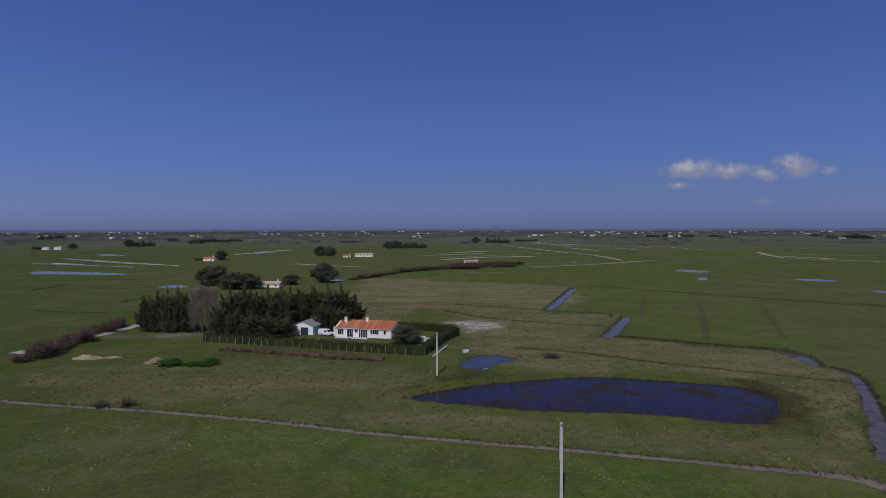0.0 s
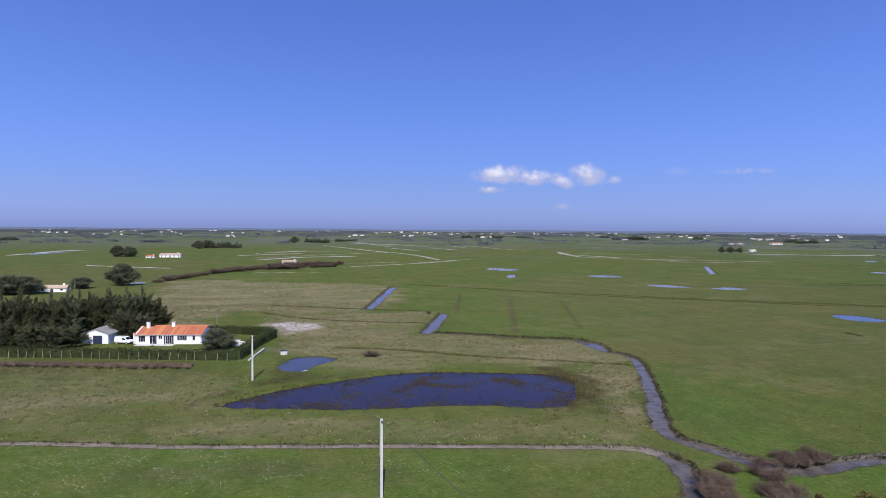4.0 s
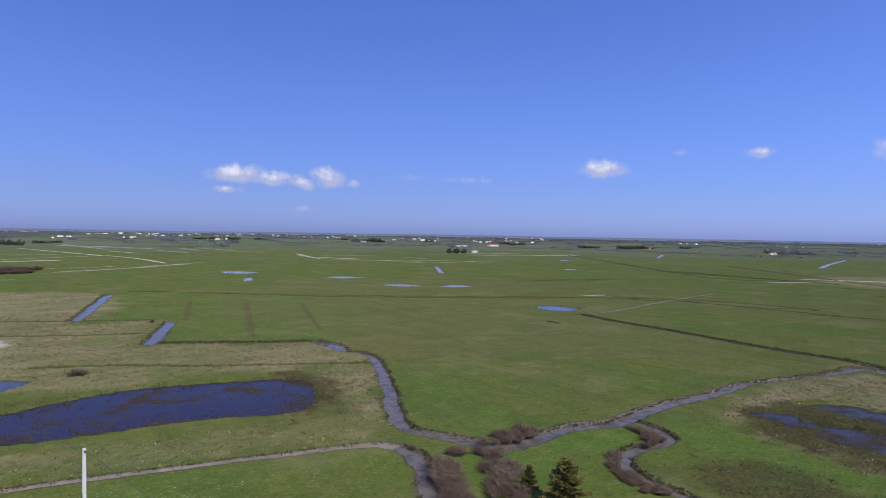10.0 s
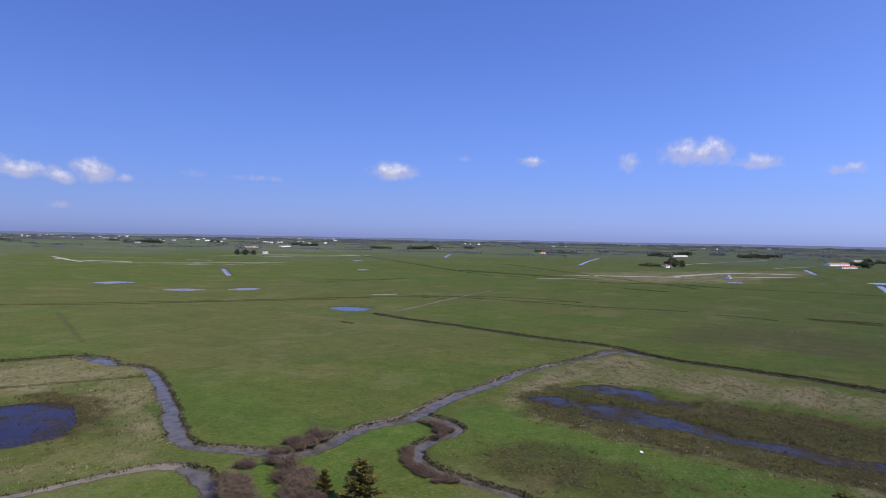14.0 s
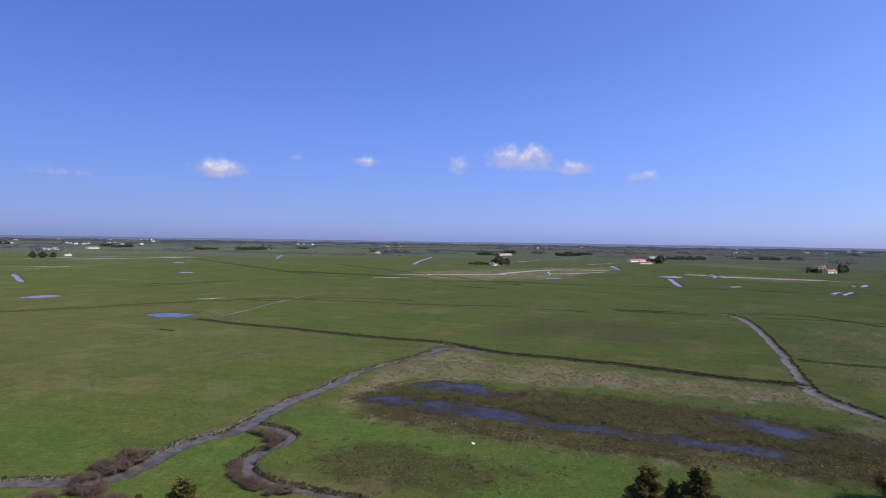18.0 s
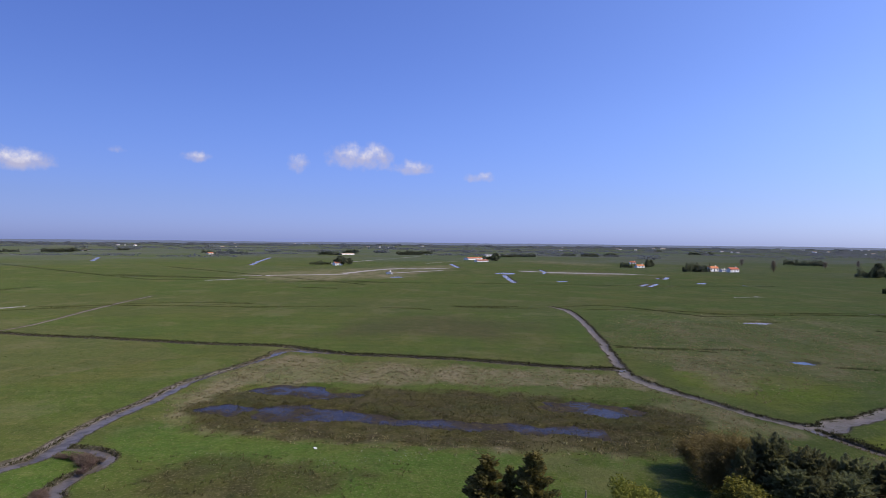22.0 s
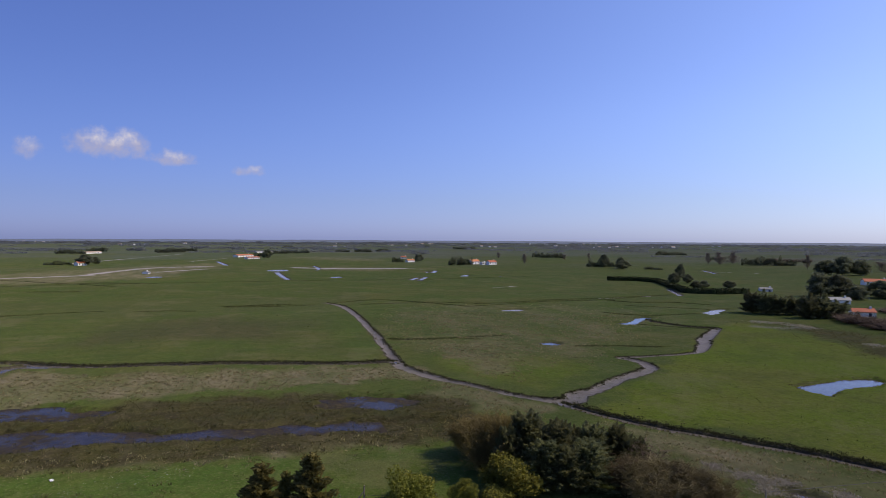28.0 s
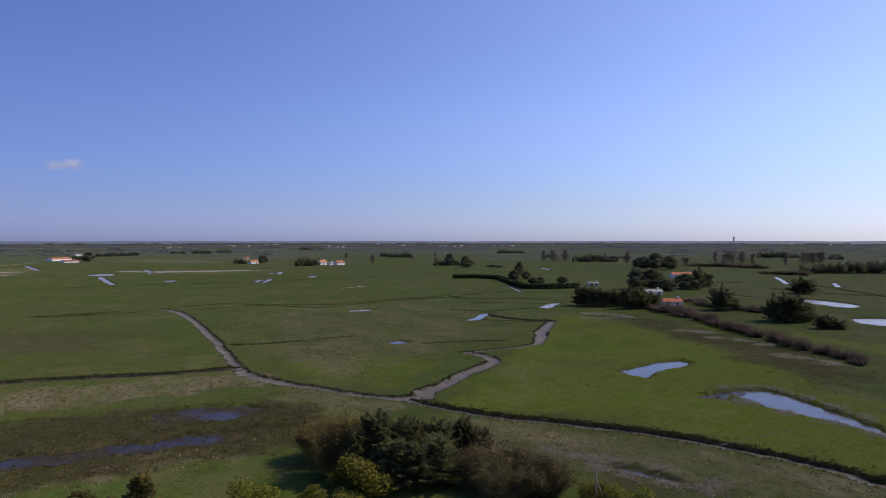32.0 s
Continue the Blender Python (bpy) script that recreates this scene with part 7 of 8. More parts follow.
def white_house():
    a, b = HOUSE[0], HOUSE[1]
    length = math.hypot(b[0] - a[0], b[1] - a[1])
    root = thing("white_house", frame_along(a, b), "long low white house with orange tiled roof and navy shutters", "house")
    depth, high, rise = 8.0, 2.5, 1.5
    ops = [(0.8, 2.5, 0.55, 2.15), (3.5, 4.9, 0.04, 2.25), (5.7, 6.7, 1.25, 2.25), (7.5, 9.0, 0.04, 2.25), (11.0, 12.1, 1.0, 2.2), (14.1, 14.8, 1.0, 2.15)]
    part("wall", wall_with_openings(length, high, 0.3, ops), RENDER_WHITE, root)
    box_part("wall", (0, length, depth - 0.3, depth, -0.2, high), RENDER_WHITE, root)
    part("wall", gable_end(-0.004, 0.3, depth, high - 0.02, rise - 0.05), RENDER_WHITE, root)
    part("wall", gable_end(length - 0.3, length + 0.004, depth, high - 0.02, rise - 0.05), RENDER_WHITE, root)
    tiled_roof(root, "roof", 3.4, length + 0.25, depth, high, rise, 0.35, TILE, 0.42)
    tiled_roof(root, "lower_roof", -0.3, 3.4, depth, high - 0.12, rise - 0.25, 0.35, TILE, 0.42)
    window_in(root, *ops[0], panes=3)
    window_in(root, *ops[1], panes=2, name="door")
    window_in(root, *ops[2], panes=2)
    window_in(root, *ops[3], panes=3, name="french_door")
    for x in (7.05, 9.05):
        box_part("shutter", (x, x + 0.42, -0.06, -0.004, 0.05, 2.25), SHUTTER, root, 0.01)
    box_part("shutter", (4.93, 5.3, -0.06, -0.004, 0.05, 2.25), SHUTTER, root, 0.01)
    window_in(root, *ops[4], panes=2, shutters=True)
    window_in(root, *ops[5], panes=1)
    for x, top in ((1.5, 4.9), (7.8, 5.0)):
        c = box_part("chimney", (x, x + 0.75, 3.2, 3.9, 3.2, top), RENDER_WHITE, root, 0.04)
        box_part("cap", (x - 0.06, x + 0.81, 3.14, 3.96, top, top + 0.12), CONCRETE, c, 0.02)
    part("aerial", tube(tube(bmesh.new(), (1.2, 3.4, 3.6), (1.2, 3.4, 6.6), 0.04, 0.03, 6), (0.8, 3.4, 6.3), (1.6, 3.4, 6.3), 0.02, 0.02, 5), CABLE, root)
    box_part("gutter", (-0.2, length + 0.2, -0.42, -0.30, high - 0.16, high - 0.06), FRAME, root, 0.02)
    box_part("terrace", (0.5, 10.0, -2.4, -0.01, -0.1, 0.04), CONCRETE, root)
    # entrance bay at the far left end
    box_part("porch_wall", (-0.7, -0.004, 0.6, 3.2, -0.2, 2.6), RENDER_WHITE, root, 0.03)
    return root


def barn():
    a, b = BARN[0], BARN[1]
    root = thing("white_barn", frame_along(a, b), "white gabled barn with a grey sheet roof and dark door", "barn")
    w, d, high, rise = 6.4, 10.0, 2.5, 1.25
    ops = [(2.6, 4.9, 0.0, 2.1)]
    part("wall", wall_with_openings(w, high, 0.25, ops), RENDER_WHITE, root)
    for y0, y1 in ((0.0, 0.25), (d - 0.25, d)):
        bm = bmesh.new()
        f = [[bm.verts.new((x, y, z)) for x, z in ((0, high), (w, high), (w / 2, high + rise))] for y in (y0, y1)]
        bm.faces.new(f[0])
        bm.faces.new(f[1][::-1])
        for i in range(3):
            bm.faces.new((f[0][i], f[0][(i + 1) % 3], f[1][(i + 1) % 3], f[1][i]))
        bmesh.ops.recalc_face_normals(bm, faces=bm.faces)
        part("gable", bm, RENDER_WHITE, root)
    box_part("wall", (0.0, 0.25, 0.26, d, -0.2, high), RENDER_WHITE, root)
    box_part("wall", (w - 0.25, w, 0.26, d, -0.2, high), RENDER_WHITE, root)
    box_part("wall", (0.26, w - 0.26, d - 0.25, d, -0.2, high), RENDER_WHITE, root)
    door = box_part("door", (2.62, 4.88, 0.10, 0.16, 0.0, 2.08), SHUTTER, root, 0.01, "navy panelled garage door")
    for k in range(1, 4):
        box_part("rail", (2.66, 4.84, 0.07, 0.10, 2.08 * k / 4 - 0.03, 2.08 * k / 4 + 0.03), SHUTTER, door)
    for s in (-1, 1):
        bm = bmesh.new()
        n = 26
        for i in range(n):
            y0, y1 = -0.3 + (d + 0.6) * i / n, -0.3 + (d + 0.6) * (i + 1) / n
            e = []
            for x, z in ((w / 2, high + rise), (w / 2 + s * (w / 2 + 0.35), high - 0.14)):
                e.append([bm.verts.new((x, y, z + q)) for y, q in ((y0, 0.05), ((y0 + y1) / 2, 0.11), (y1, 0.05), (y1, 0.0), (y0, 0.0))])
            for k in range(5):
                bm.faces.new((e[0][k], e[0][(k + 1) % 5], e[1][(k + 1) % 5], e[1][k]))
        bmesh.ops.recalc_face_normals(bm, faces=bm.faces)
        part("roof", bm, SLATE, root)
    # lean-to along the left side
    bm = bmesh.new()
    prof = [(-3.0, 1.75), (0.0, 2.45), (0.0, 2.55), (-3.0, 1.87)]
    r = [[bm.verts.new((x, y, z)) for x, z in prof] for y in (0.3, d - 1)]
    for i in range(4):
        bm.faces.new((r[0][i], r[0][(i + 1) % 4], r[1][(i + 1) % 4], r[1][i]))
    bm.faces.new(r[0])
    bm.faces.new(r[1][::-1])
    bmesh.ops.recalc_face_normals(bm, faces=bm.faces)
    part("lean_to_roof", bm, SLATE, root)
    for y in (0.5, 4.5, 8.3):
        box_part("post", (-2.9, -2.76, y, y + 0.14, -0.1, 1.76), WOOD, root)
    box_part("lean_to_wall", (-2.9, -0.01, 0.32, 0.5, -0.1, 1.7), RENDER_WHITE, root)
    return root


def van():
    a, b = VAN
    root = thing("van", frame_along(a, b), "small white panel van parked on the drive", "van")
    bm = bmesh.new()
    prof = [(0.0, 0.42), (4.35, 0.42), (4.45, 0.75), (4.30, 1.02), (3.55, 1.14), (2.95, 1.70), (2.55, 1.86), (0.12, 1.86), (0.0, 1.2)]
    rows = [[bm.verts.new((x, y, z)) for x, z in prof] for y in (0.06, 1.74)]
    n = len(prof)
    for i in range(n):
        bm.faces.new((rows[0][i], rows[0][(i + 1) % n], rows[1][(i + 1) % n], rows[1][i]))
    bm.faces.new(rows[0])
    bm.faces.new(rows[1][::-1])
    bmesh.ops.recalc_face_normals(bm, faces=bm.faces)
    bmesh.ops.bevel(bm, geom=list(bm.edges), offset=0.07, segments=2, affect="EDGES")
    part("body", bm, CAR_WHITE, root)
    for y in (0.02, 1.74):
        bm = bmesh.new()
        vs = [bm.verts.new((x, yy, z)) for yy in (y, y + 0.04) for x, z in ((2.35, 1.15), (3.35, 1.15), (2.88, 1.62), (2.35, 1.62))]
        for q in ((0, 1, 2, 3), (7, 6, 5, 4), (0, 4, 5, 1), (1, 5, 6, 2), (2, 6, 7, 3), (3, 7, 4, 0)):
            bm.faces.new([vs[k] for k in q])
        part("side_window", bm, GLASSY, root)
    bm = bmesh.new()
    vs = [bm.verts.new(p) for p in ((3.56, 0.22, 1.17), (3.56, 1.58, 1.17), (3.02, 1.52, 1.68), (3.02, 0.28, 1.68), (3.60, 0.22, 1.19), (3.60, 1.58, 1.19), (3.06, 1.52, 1.70), (3.06, 0.28, 1.70))]
    for q in ((3, 2, 1, 0), (4, 5, 6, 7), (0, 1, 5, 4), (1, 2, 6, 5), (2, 3, 7, 6), (3, 0, 4, 7)):
        bm.faces.new([vs[k] for k in q])
    part("windscreen", bm, GLASSY, root)
    for x in (0.85, 3.55):
        for y in (0.0, 1.6):
            w = part("wheel", tube(bmesh.new(), (x, y, 0.33), (x, y + 0.2, 0.33), 0.33, 0.33, 20), RUBBER, root)
            part("rim", tube(bmesh.new(), (x, y - 0.01, 0.33), (x, y + 0.21, 0.33), 0.19, 0.19, 14), CONCRETE, w)
    for y in (0.16, 1.34):
        box_part("headlight", (4.33, 4.44, y, y + 0.3, 0.78, 0.95), GLASSY, root, 0.03)
    box_part("bumper", (4.36, 4.52, 0.08, 1.72, 0.36, 0.58), RUBBER, root, 0.04)
    return root


def hedge(pts, high, wide, label, mat=HEDGE, seed=5, leaf=0.20):
    """A clipped hedge along a line: a dense heart and a skin of small leaves."""
    rng = np.random.default_rng(seed)
    root = thing("hedge", pose(*pts[0], 0), label, "hedge")
    heart = bmesh.new()
    qs = []
    o = np.array(pts[0])
    for a, b in zip(pts, pts[1:]):
        a, b = np.array(a) - o, np.array(b) - o
        length = np.hypot(*(b - a))
        t = (b - a) / length
        nrm = np.array([-t[1], t[0]])
        k = max(2, int(length / 2.0))
        for i in range(k):
            p, q = a + (b - a) * i / k, a + (b - a) * (i + 1) / k
            h = high * rng.uniform(0.84, 0.94)
            w = wide * 0.40 * rng.uniform(0.85, 1.1)
            v = [heart.verts.new((*(e + nrm * s * w * f), z)) for z, f in ((-0.1, 1.0), (h, 0.75)) for e, s in ((p, -1), (q, -1), (q, 1), (p, 1))]
            for f in ((0, 1, 5, 4), (1, 2, 6, 5), (2, 3, 7, 6), (3, 0, 4, 7), (4, 5, 6, 7)):
                heart.faces.new([v[j] for j in f])
        n = int(length * (2 * high + wide) * 9 * (0.2 / leaf))
        u = rng.uniform(0, 1, n)
        side = rng.uniform(0, 2 * high + wide, n)
        off = np.where(side < high, -wide / 2, np.where(side < 2 * high, wide / 2, side - 2 * high - wide / 2))
        z = np.where(side < high, side, np.where(side < 2 * high, side - high, high))
        off = off + rng.normal(0, 0.09 * wide, n)
        z = np.clip(z + rng.normal(0, 0.07 * high, n) + 0.08 * high * waves(u * length, off, 2.2, 3), 0.02, None)
        c = a + (b - a) * u[:, None] + nrm * off[:, None]
        qs.append(np.column_stack([c, z]))
    part("heart", heart, mat, root)
    part("foliage", leaf_cloud("foliage", np.concatenate(qs), leaf, rng, mat), mat, root)
    return root


def pole_at(p, high, r, label, lean=0.0, arm=False):
    root = thing("utility_pole", pose(p[0], p[1], 0, lean, 0, 20), label, "pole")
    bm = bmesh.new()
    n = 8
    rings = []
    for z, k in ((-0.4, 1.0), (high * 0.5, 0.85), (high, 0.7)):
        rings.append([bm.verts.new((sx * r * k, sy * r * k * 0.8, z)) for sx, sy in ((-1, -1), (-0.6, -1), (0.6, -1), (1, -1), (1, 1), (0.6, 1), (-0.6, 1), (-1, 1))])
    for a, b in zip(rings, rings[1:]):
        for i in range(n):
            bm.faces.new((a[i], a[(i + 1) % n], b[(i + 1) % n], b[i]))
    bm.faces.new(rings[-1])
    part("shaft", bm, CONCRETE, root)
    part("bracket", box(bmesh.new(), -0.10, 0.10, -r - 0.12, -r * 0.3, high - 0.35, high - 0.25), CABLE, root)
    part("insulator", tube(bmesh.new(), (0, -r - 0.1, high - 0.25), (0, -r - 0.1, high - 0.08), 0.05, 0.04, 8), FRAME, root)
    if arm:
        part("conduit", tube(bmesh.new(), (-r - 0.06, 0, 0.0), (-r - 0.06, 0, high * 0.55), 0.06, 0.06, 8), CABLE, root, "black cable conduit")
    return root


def wire(a, b, sag, r=0.012):
    cu = bpy.data.curves.new("wire", "CURVE")
    cu.dimensions, cu.bevel_depth, cu.bevel_resolution = "3D", r, 1
    sp = cu.splines.new("POLY")
    sp.points.add(24)
    for i, pt in enumerate(sp.points):
        u = i / 24
        p = Vector(a).lerp(Vector(b), u) - Vector((0, 0, sag * 4 * u * (1 - u)))
        pt.co = (*p, 1)
    cu.materials.append(CABLE)
    return tagged(new("overhead_wire", cu), "thin sagging overhead wire between poles", "wire")


def heap(name, at, rx, ry, high, mat, label, category, seed, turn=0.0):
    """A loose heap with an uneven outline and lumps."""
    rng = np.random.default_rng(seed)
    bm = bmesh.new()
    bmesh.ops.create_icosphere(bm, subdivisions=4, radius=1.0)
    for v in bm.verts:
        n = noise.fractal(v.co * 2.3 + Vector((seed, 0, 0)), 1.0, 2.0, 4)
        k = 1 + 0.35 * n
        r = math.hypot(v.co.x, v.co.y)
        v.co = Vector((v.co.x * rx * k, v.co.y * ry * k, max(-0.1, high * (1 - r ** 1.3) * (1 + 0.6 * n) if v.co.z > 0 else -0.1)))
    root = thing(name, pose(*at, 0, 0, 0, turn), label, category)
    part("mound", bm, mat, root)
    bm = bmesh.new()
    for i in range(60):
        a, q = rng.uniform(0, 6.28), rng.uniform(0.2, 1.15)
        p = Vector((math.cos(a) * q * rx, math.sin(a) * q * ry, max(0.02, high * (1 - q ** 1.3) * 0.9)))
        s = rng.uniform(0.05, 0.16)
        bmesh.ops.create_icosphere(bm, subdivisions=1, radius=s, matrix=Matrix.Translation(p) @ Matrix.Diagonal((1.3, 0.9, 0.7, 1)))
    tagged(part("loose_lump", bm, mat, root), kind="stuff")
    return root


white_house()
barn()
van()
hedge(HEDGE_FRONT, 2.1, 1.6, "long clipped dark green hedge behind leaning fence posts", seed=6)
hedge(HEDGE_SIDE, 2.3, 1.7, "clipped green hedge along the garden's side", seed=7)
hedge(HEDGE_BACK, 2.1, 1.6, "clipped dark hedge behind the garden", seed=8)
hedge(HEDGE_CLIPPED, 2.6, 3.0, "thick dark clipped hedge round a distant garden", seed=9, leaf=0.5)
hedge([(-54.0, 153.0), (-40.0, 149.2), (-27.0, 145.2), (-13.5, 141.4)], 0.5, 1.6, "low leafless brown bramble bank before the clipped hedge", mat=TWIG, seed=10)
random.seed(12)
fence = thing("fence", pose(*HEDGE_FRONT[0], 0), "row of pale leaning wooden posts before the hedge", "fence")
line = [np.array(p) for p in HEDGE_FRONT]
lengths = [np.hypot(*(b - a)) for a, b in zip(line, line[1:])]
post_mesh = tube(bmesh.new(), (0, 0, -0.2), (0, 0, 1.0), 0.075, 0.055, 7)
post_data = bpy.data.meshes.new("post")
post_mesh.to_mesh(post_data)
post_mesh.free()
post_data.materials.append(WOOD)
s = 1.0
while s < sum(lengths) - 0.5:
    k, u = 0, s
    while u > lengths[k]:
        u -= lengths[k]
        k += 1
    t = (line[k + 1] - line[k]) / lengths[k]
    p = line[k] + t * u + np.array([t[1], -t[0]]) * 1.15 - line[0]
    o = part("post", post_data, WOOD, fence)
    o.matrix_local = pose(p[0], p[1], 0, random.uniform(-7, 7), random.uniform(-9, 9), 0) @ Matrix.Diagonal((1, 1, random.uniform(1.5, 2.0), 1))
    s += random.uniform(1.7, 2.6)
pole_at(POLE_NEAR[0], 9.1, 0.17, "tall pale concrete utility pole in the meadow", arm=True)
pole_at(POLE_FAR[0], 8.7, 0.16, "pale concrete utility pole beside the pond", arm=False)
px, py = POLE_NEAR[0]
qx, qy = POLE_FAR[0]
wire((px, py, 8.9), (qx, qy, 8.5), 0.9, 0.018)
pole_at((24.6, -20.0), 9.2, 0.17, "pale concrete utility pole in the paddock")
wire((px, py, 8.95), (24.6, -20.0, 9.1), 0.35, 0.026)
for p in POLE_THIN:
    thin = thing("wooden_pole", pose(*p, 0), "slim weathered wooden pole by a garden", "pole")
    part("shaft", tube(bmesh.new(), (0, 0, -0.3), (0.05, 0, 5.6), 0.11, 0.08, 8), WOOD, thin)
for i, p in enumerate(COLD_FRAMES):
    cf = thing("cold_frame", pose(*p, 0, 0, 0, -14 + 3 * i), "low pale garden cold frame on the lawn", "cold frame")
    part("body", box(bmesh.new(), -1.1, 1.1, -0.6, 0.6, -0.05, 0.42, 0.02), CONCRETE, cf)
    part("lid", box(bmesh.new(), -1.15, 1.15, -0.65, 0.65, 0.424, 0.48, 0.01), FRAME, cf)
beam = thing("concrete_beam", look((BEAM[0][0], BEAM[0][1], 0.2), (BEAM[1][0], BEAM[1][1], 0.35)), "white concrete pole lying on the rough grass", "beam")
part("shaft", box(bmesh.new(), -0.2, 0.2, -0.15, 0.15, -math.dist(BEAM[0], BEAM[1]), 0, 0.03), CONCRETE, beam)
road_line = curve_through([(*p, 3.2) for p in ROAD])
tt = np.gradient(road_line[:, :2], axis=0)
tt /= np.hypot(tt[:, 0], tt[:, 1])[:, None]
nn = np.stack([-tt[:, 1], tt[:, 0]], 1)
cols = [road_line[:, :2] + nn * (f + 0.15 * waves(road_line[:, 0], road_line[:, 1], 3, 2 + f)[:, None]) for f in (-1.9, -0.6, 0.6, 1.9)]
rv = [(*q, 0.13 if 0 < j < 3 else 0.0) for j, c in enumerate(cols) for q in c]
rn = len(road_line)
tagged(new("road", mesh_of("road", rv, [(j * rn + i, j * rn + i + 1, (j + 1) * rn + i + 1, (j + 1) * rn + i) for j in range(3) for i in range(rn - 1)], GRAVEL)),
       "pale gravel lane running between bushes and the field", "road", kind="structure")
heap("sand_heap", SAND[0], 3.6, 1.9, 0.8, SANDY, "low heap of pale sand dumped on the grass", "heap", 3)
heap("sand_heap", SAND[1], 2.0, 1.1, 0.35, SANDY, "small spread of pale sand on the grass", "heap", 4)
heap("rubble_heap", RUBBLE[0], 2.7, 1.7, 1.0, RUBBLEM, "brown heap of earth and rubble beside brambles", "heap", 5, 30)
for i, (bx, by) in enumerate(BRAMBLE):
    for k in range(5):
        put_copy(pick("bramble"), bx + random.uniform(-2.6, 2.6), by + random.uniform(-1.6, 1.6), random.uniform(0.9, 1.6), random.uniform(2.6, 3.8))
wp = POST_WIRE[0]
root = thing("wire_post", pose(wp[0], wp[1], 0), "grey wooden post carrying a slack wire", "post")
part("shaft", tube(bmesh.new(), (0, 0, -0.2), (0.05, 0, 4.6), 0.10, 0.07, 8), WOOD, root)
part("strut", tube(bmesh.new(), (-1.6, -0.6, -0.1), (0, 0, 3.4), 0.06, 0.05, 7), WOOD, root)
root = thing("wire_post", pose(44.5, -125.0, 0), "grey wooden post carrying a slack wire", "post")
part("shaft", tube(bmesh.new(), (0, 0, -0.2), (0.05, 0, 4.6), 0.10, 0.07, 8), WOOD, root)
wire((wp[0], wp[1], 4.4), (44.5, -125.0, 4.5), 0.25, 0.024)
stock = thing("stock_fence", pose(*FENCE[1], 0), "thin wooden stock fence posts with wire across the paddock", "fence")
fa, fb = np.array(FENCE[1]), np.array(FENCE[2])
for i in range(7):
    q = (fb - fa) * i / 6
    tall = 2.3 if i == 3 else 1.35
    part("post", tube(bmesh.new(), (q[0], q[1], -0.2), (q[0] + 0.03, q[1], tall), 0.10 if i == 3 else 0.05, 0.08 if i == 3 else 0.045, 7), WOOD, stock)
q = (fb - fa) * 0.5
part("strut", tube(bmesh.new(), (q[0], q[1] + 1.6, 0.0), (q[0], q[1], 1.7), 0.06, 0.06, 7), WOOD, stock)
for z in (0.45, 0.85, 1.2):
    part("wire", tube(bmesh.new(), (0, 0, z), (*(fb - fa), z), 0.012, 0.012, 5), CABLE, stock)
bag = thing("feed_bag", pose(*BAG[0], 0.02, 0, 0, 30), "torn white plastic feed bag lying on the grass", "bag")
bm = bmesh.new()
bmesh.ops.create_grid(bm, x_segments=10, y_segments=6, size=0.5)
for v in bm.verts:
    v.co = Vector((v.co.x * 0.7, v.co.y * 0.4, 0.06 + 0.14 * noise.noise(v.co * 5)))
bmesh.ops.solidify(bm, geom=bm.faces, thickness=0.02)
part("sheet", bm, FRAME, bag)
box_root = thing("sluice_box", pose(*PIPE[0], 0, 0, 0, 15), "small grey concrete sluice box by the pond", "box")
part("body", box(bmesh.new(), -0.7, 0.7, -0.5, 0.5, -0.1, 0.9, 0.05), CONCRETE, box_root)
part("lid", box(bmesh.new(), -0.78, 0.78, -0.58, 0.58, 0.904, 1.0, 0.03), SHUTTER, box_root)
dingy = thing("float_raft", pose(*PIPE[1], WATER_Z, 0, 0, 40), "small white raft at the edge of the pond", "raft")
part("deck", box(bmesh.new(), -0.8, 0.8, -0.35, 0.35, -0.15, 0.14, 0.05), FRAME, dingy)

# ---- low growth over the near fields ----
DARKBANK = leafy("dark_bank_growth", (0.072, 0.070, 0.026), (0.022, 0.022, 0.010), 0.12)
BLEACHED = leafy("bleached_reed", (0.430, 0.390, 0.310), (0.230, 0.200, 0.145), 0.3)
DAISY = material("daisy_petals", (0.62, 0.63, 0.54), 0.8, 0.1)

def tufts(name, label, pts, high, spread, mat, blades, seed, wide=0.045):
    """Separate tufts of thin upright blades at the given ground points."""
    rng = np.random.default_rng(seed)
    z, _ = land(pts)
    n = len(pts) * blades
    base = np.repeat(np.column_stack([pts, z - 0.02]), blades, 0)
    base[:, :2] += rng.normal(0, spread * 0.5, (n, 2))
    a = rng.uniform(0, 6.28, n)
    h = np.repeat(high * rng.uniform(0.55, 1.3, len(pts)), blades) * rng.uniform(0.6, 1.2, n)
    side = np.stack([np.cos(a), np.sin(a), np.zeros(n)], 1) * (wide * rng.uniform(0.6, 1.4, n))[:, None]
    tip = base + np.stack([rng.normal(0, 0.45, n) * h, rng.normal(0, 0.45, n) * h, h], 1)
    v = np.concatenate([base - side, base + side, tip])
    i = np.arange(n)
    me = bpy.data.meshes.new(name)
    me.from_pydata(v.tolist(), [], np.stack([i, i + n, i + 2 * n], 1).tolist())
    me.materials.append(mat)
    return tagged(new(name, me), label, "plants", kind="stuff")


def scatter(n, r0, r1, h0, h1, seed):
    rng = np.random.default_rng(seed)
    r = np.sqrt(rng.uniform(r0 * r0, r1 * r1, n))
    h = np.radians(rng.uniform(h0, h1, n))
    return np.stack([r * np.sin(h), r * np.cos(h)], 1), rng


def clumped(p, size, seed):
    return 0.5 + 0.5 * waves(p[:, 0], p[:, 1], size, seed)


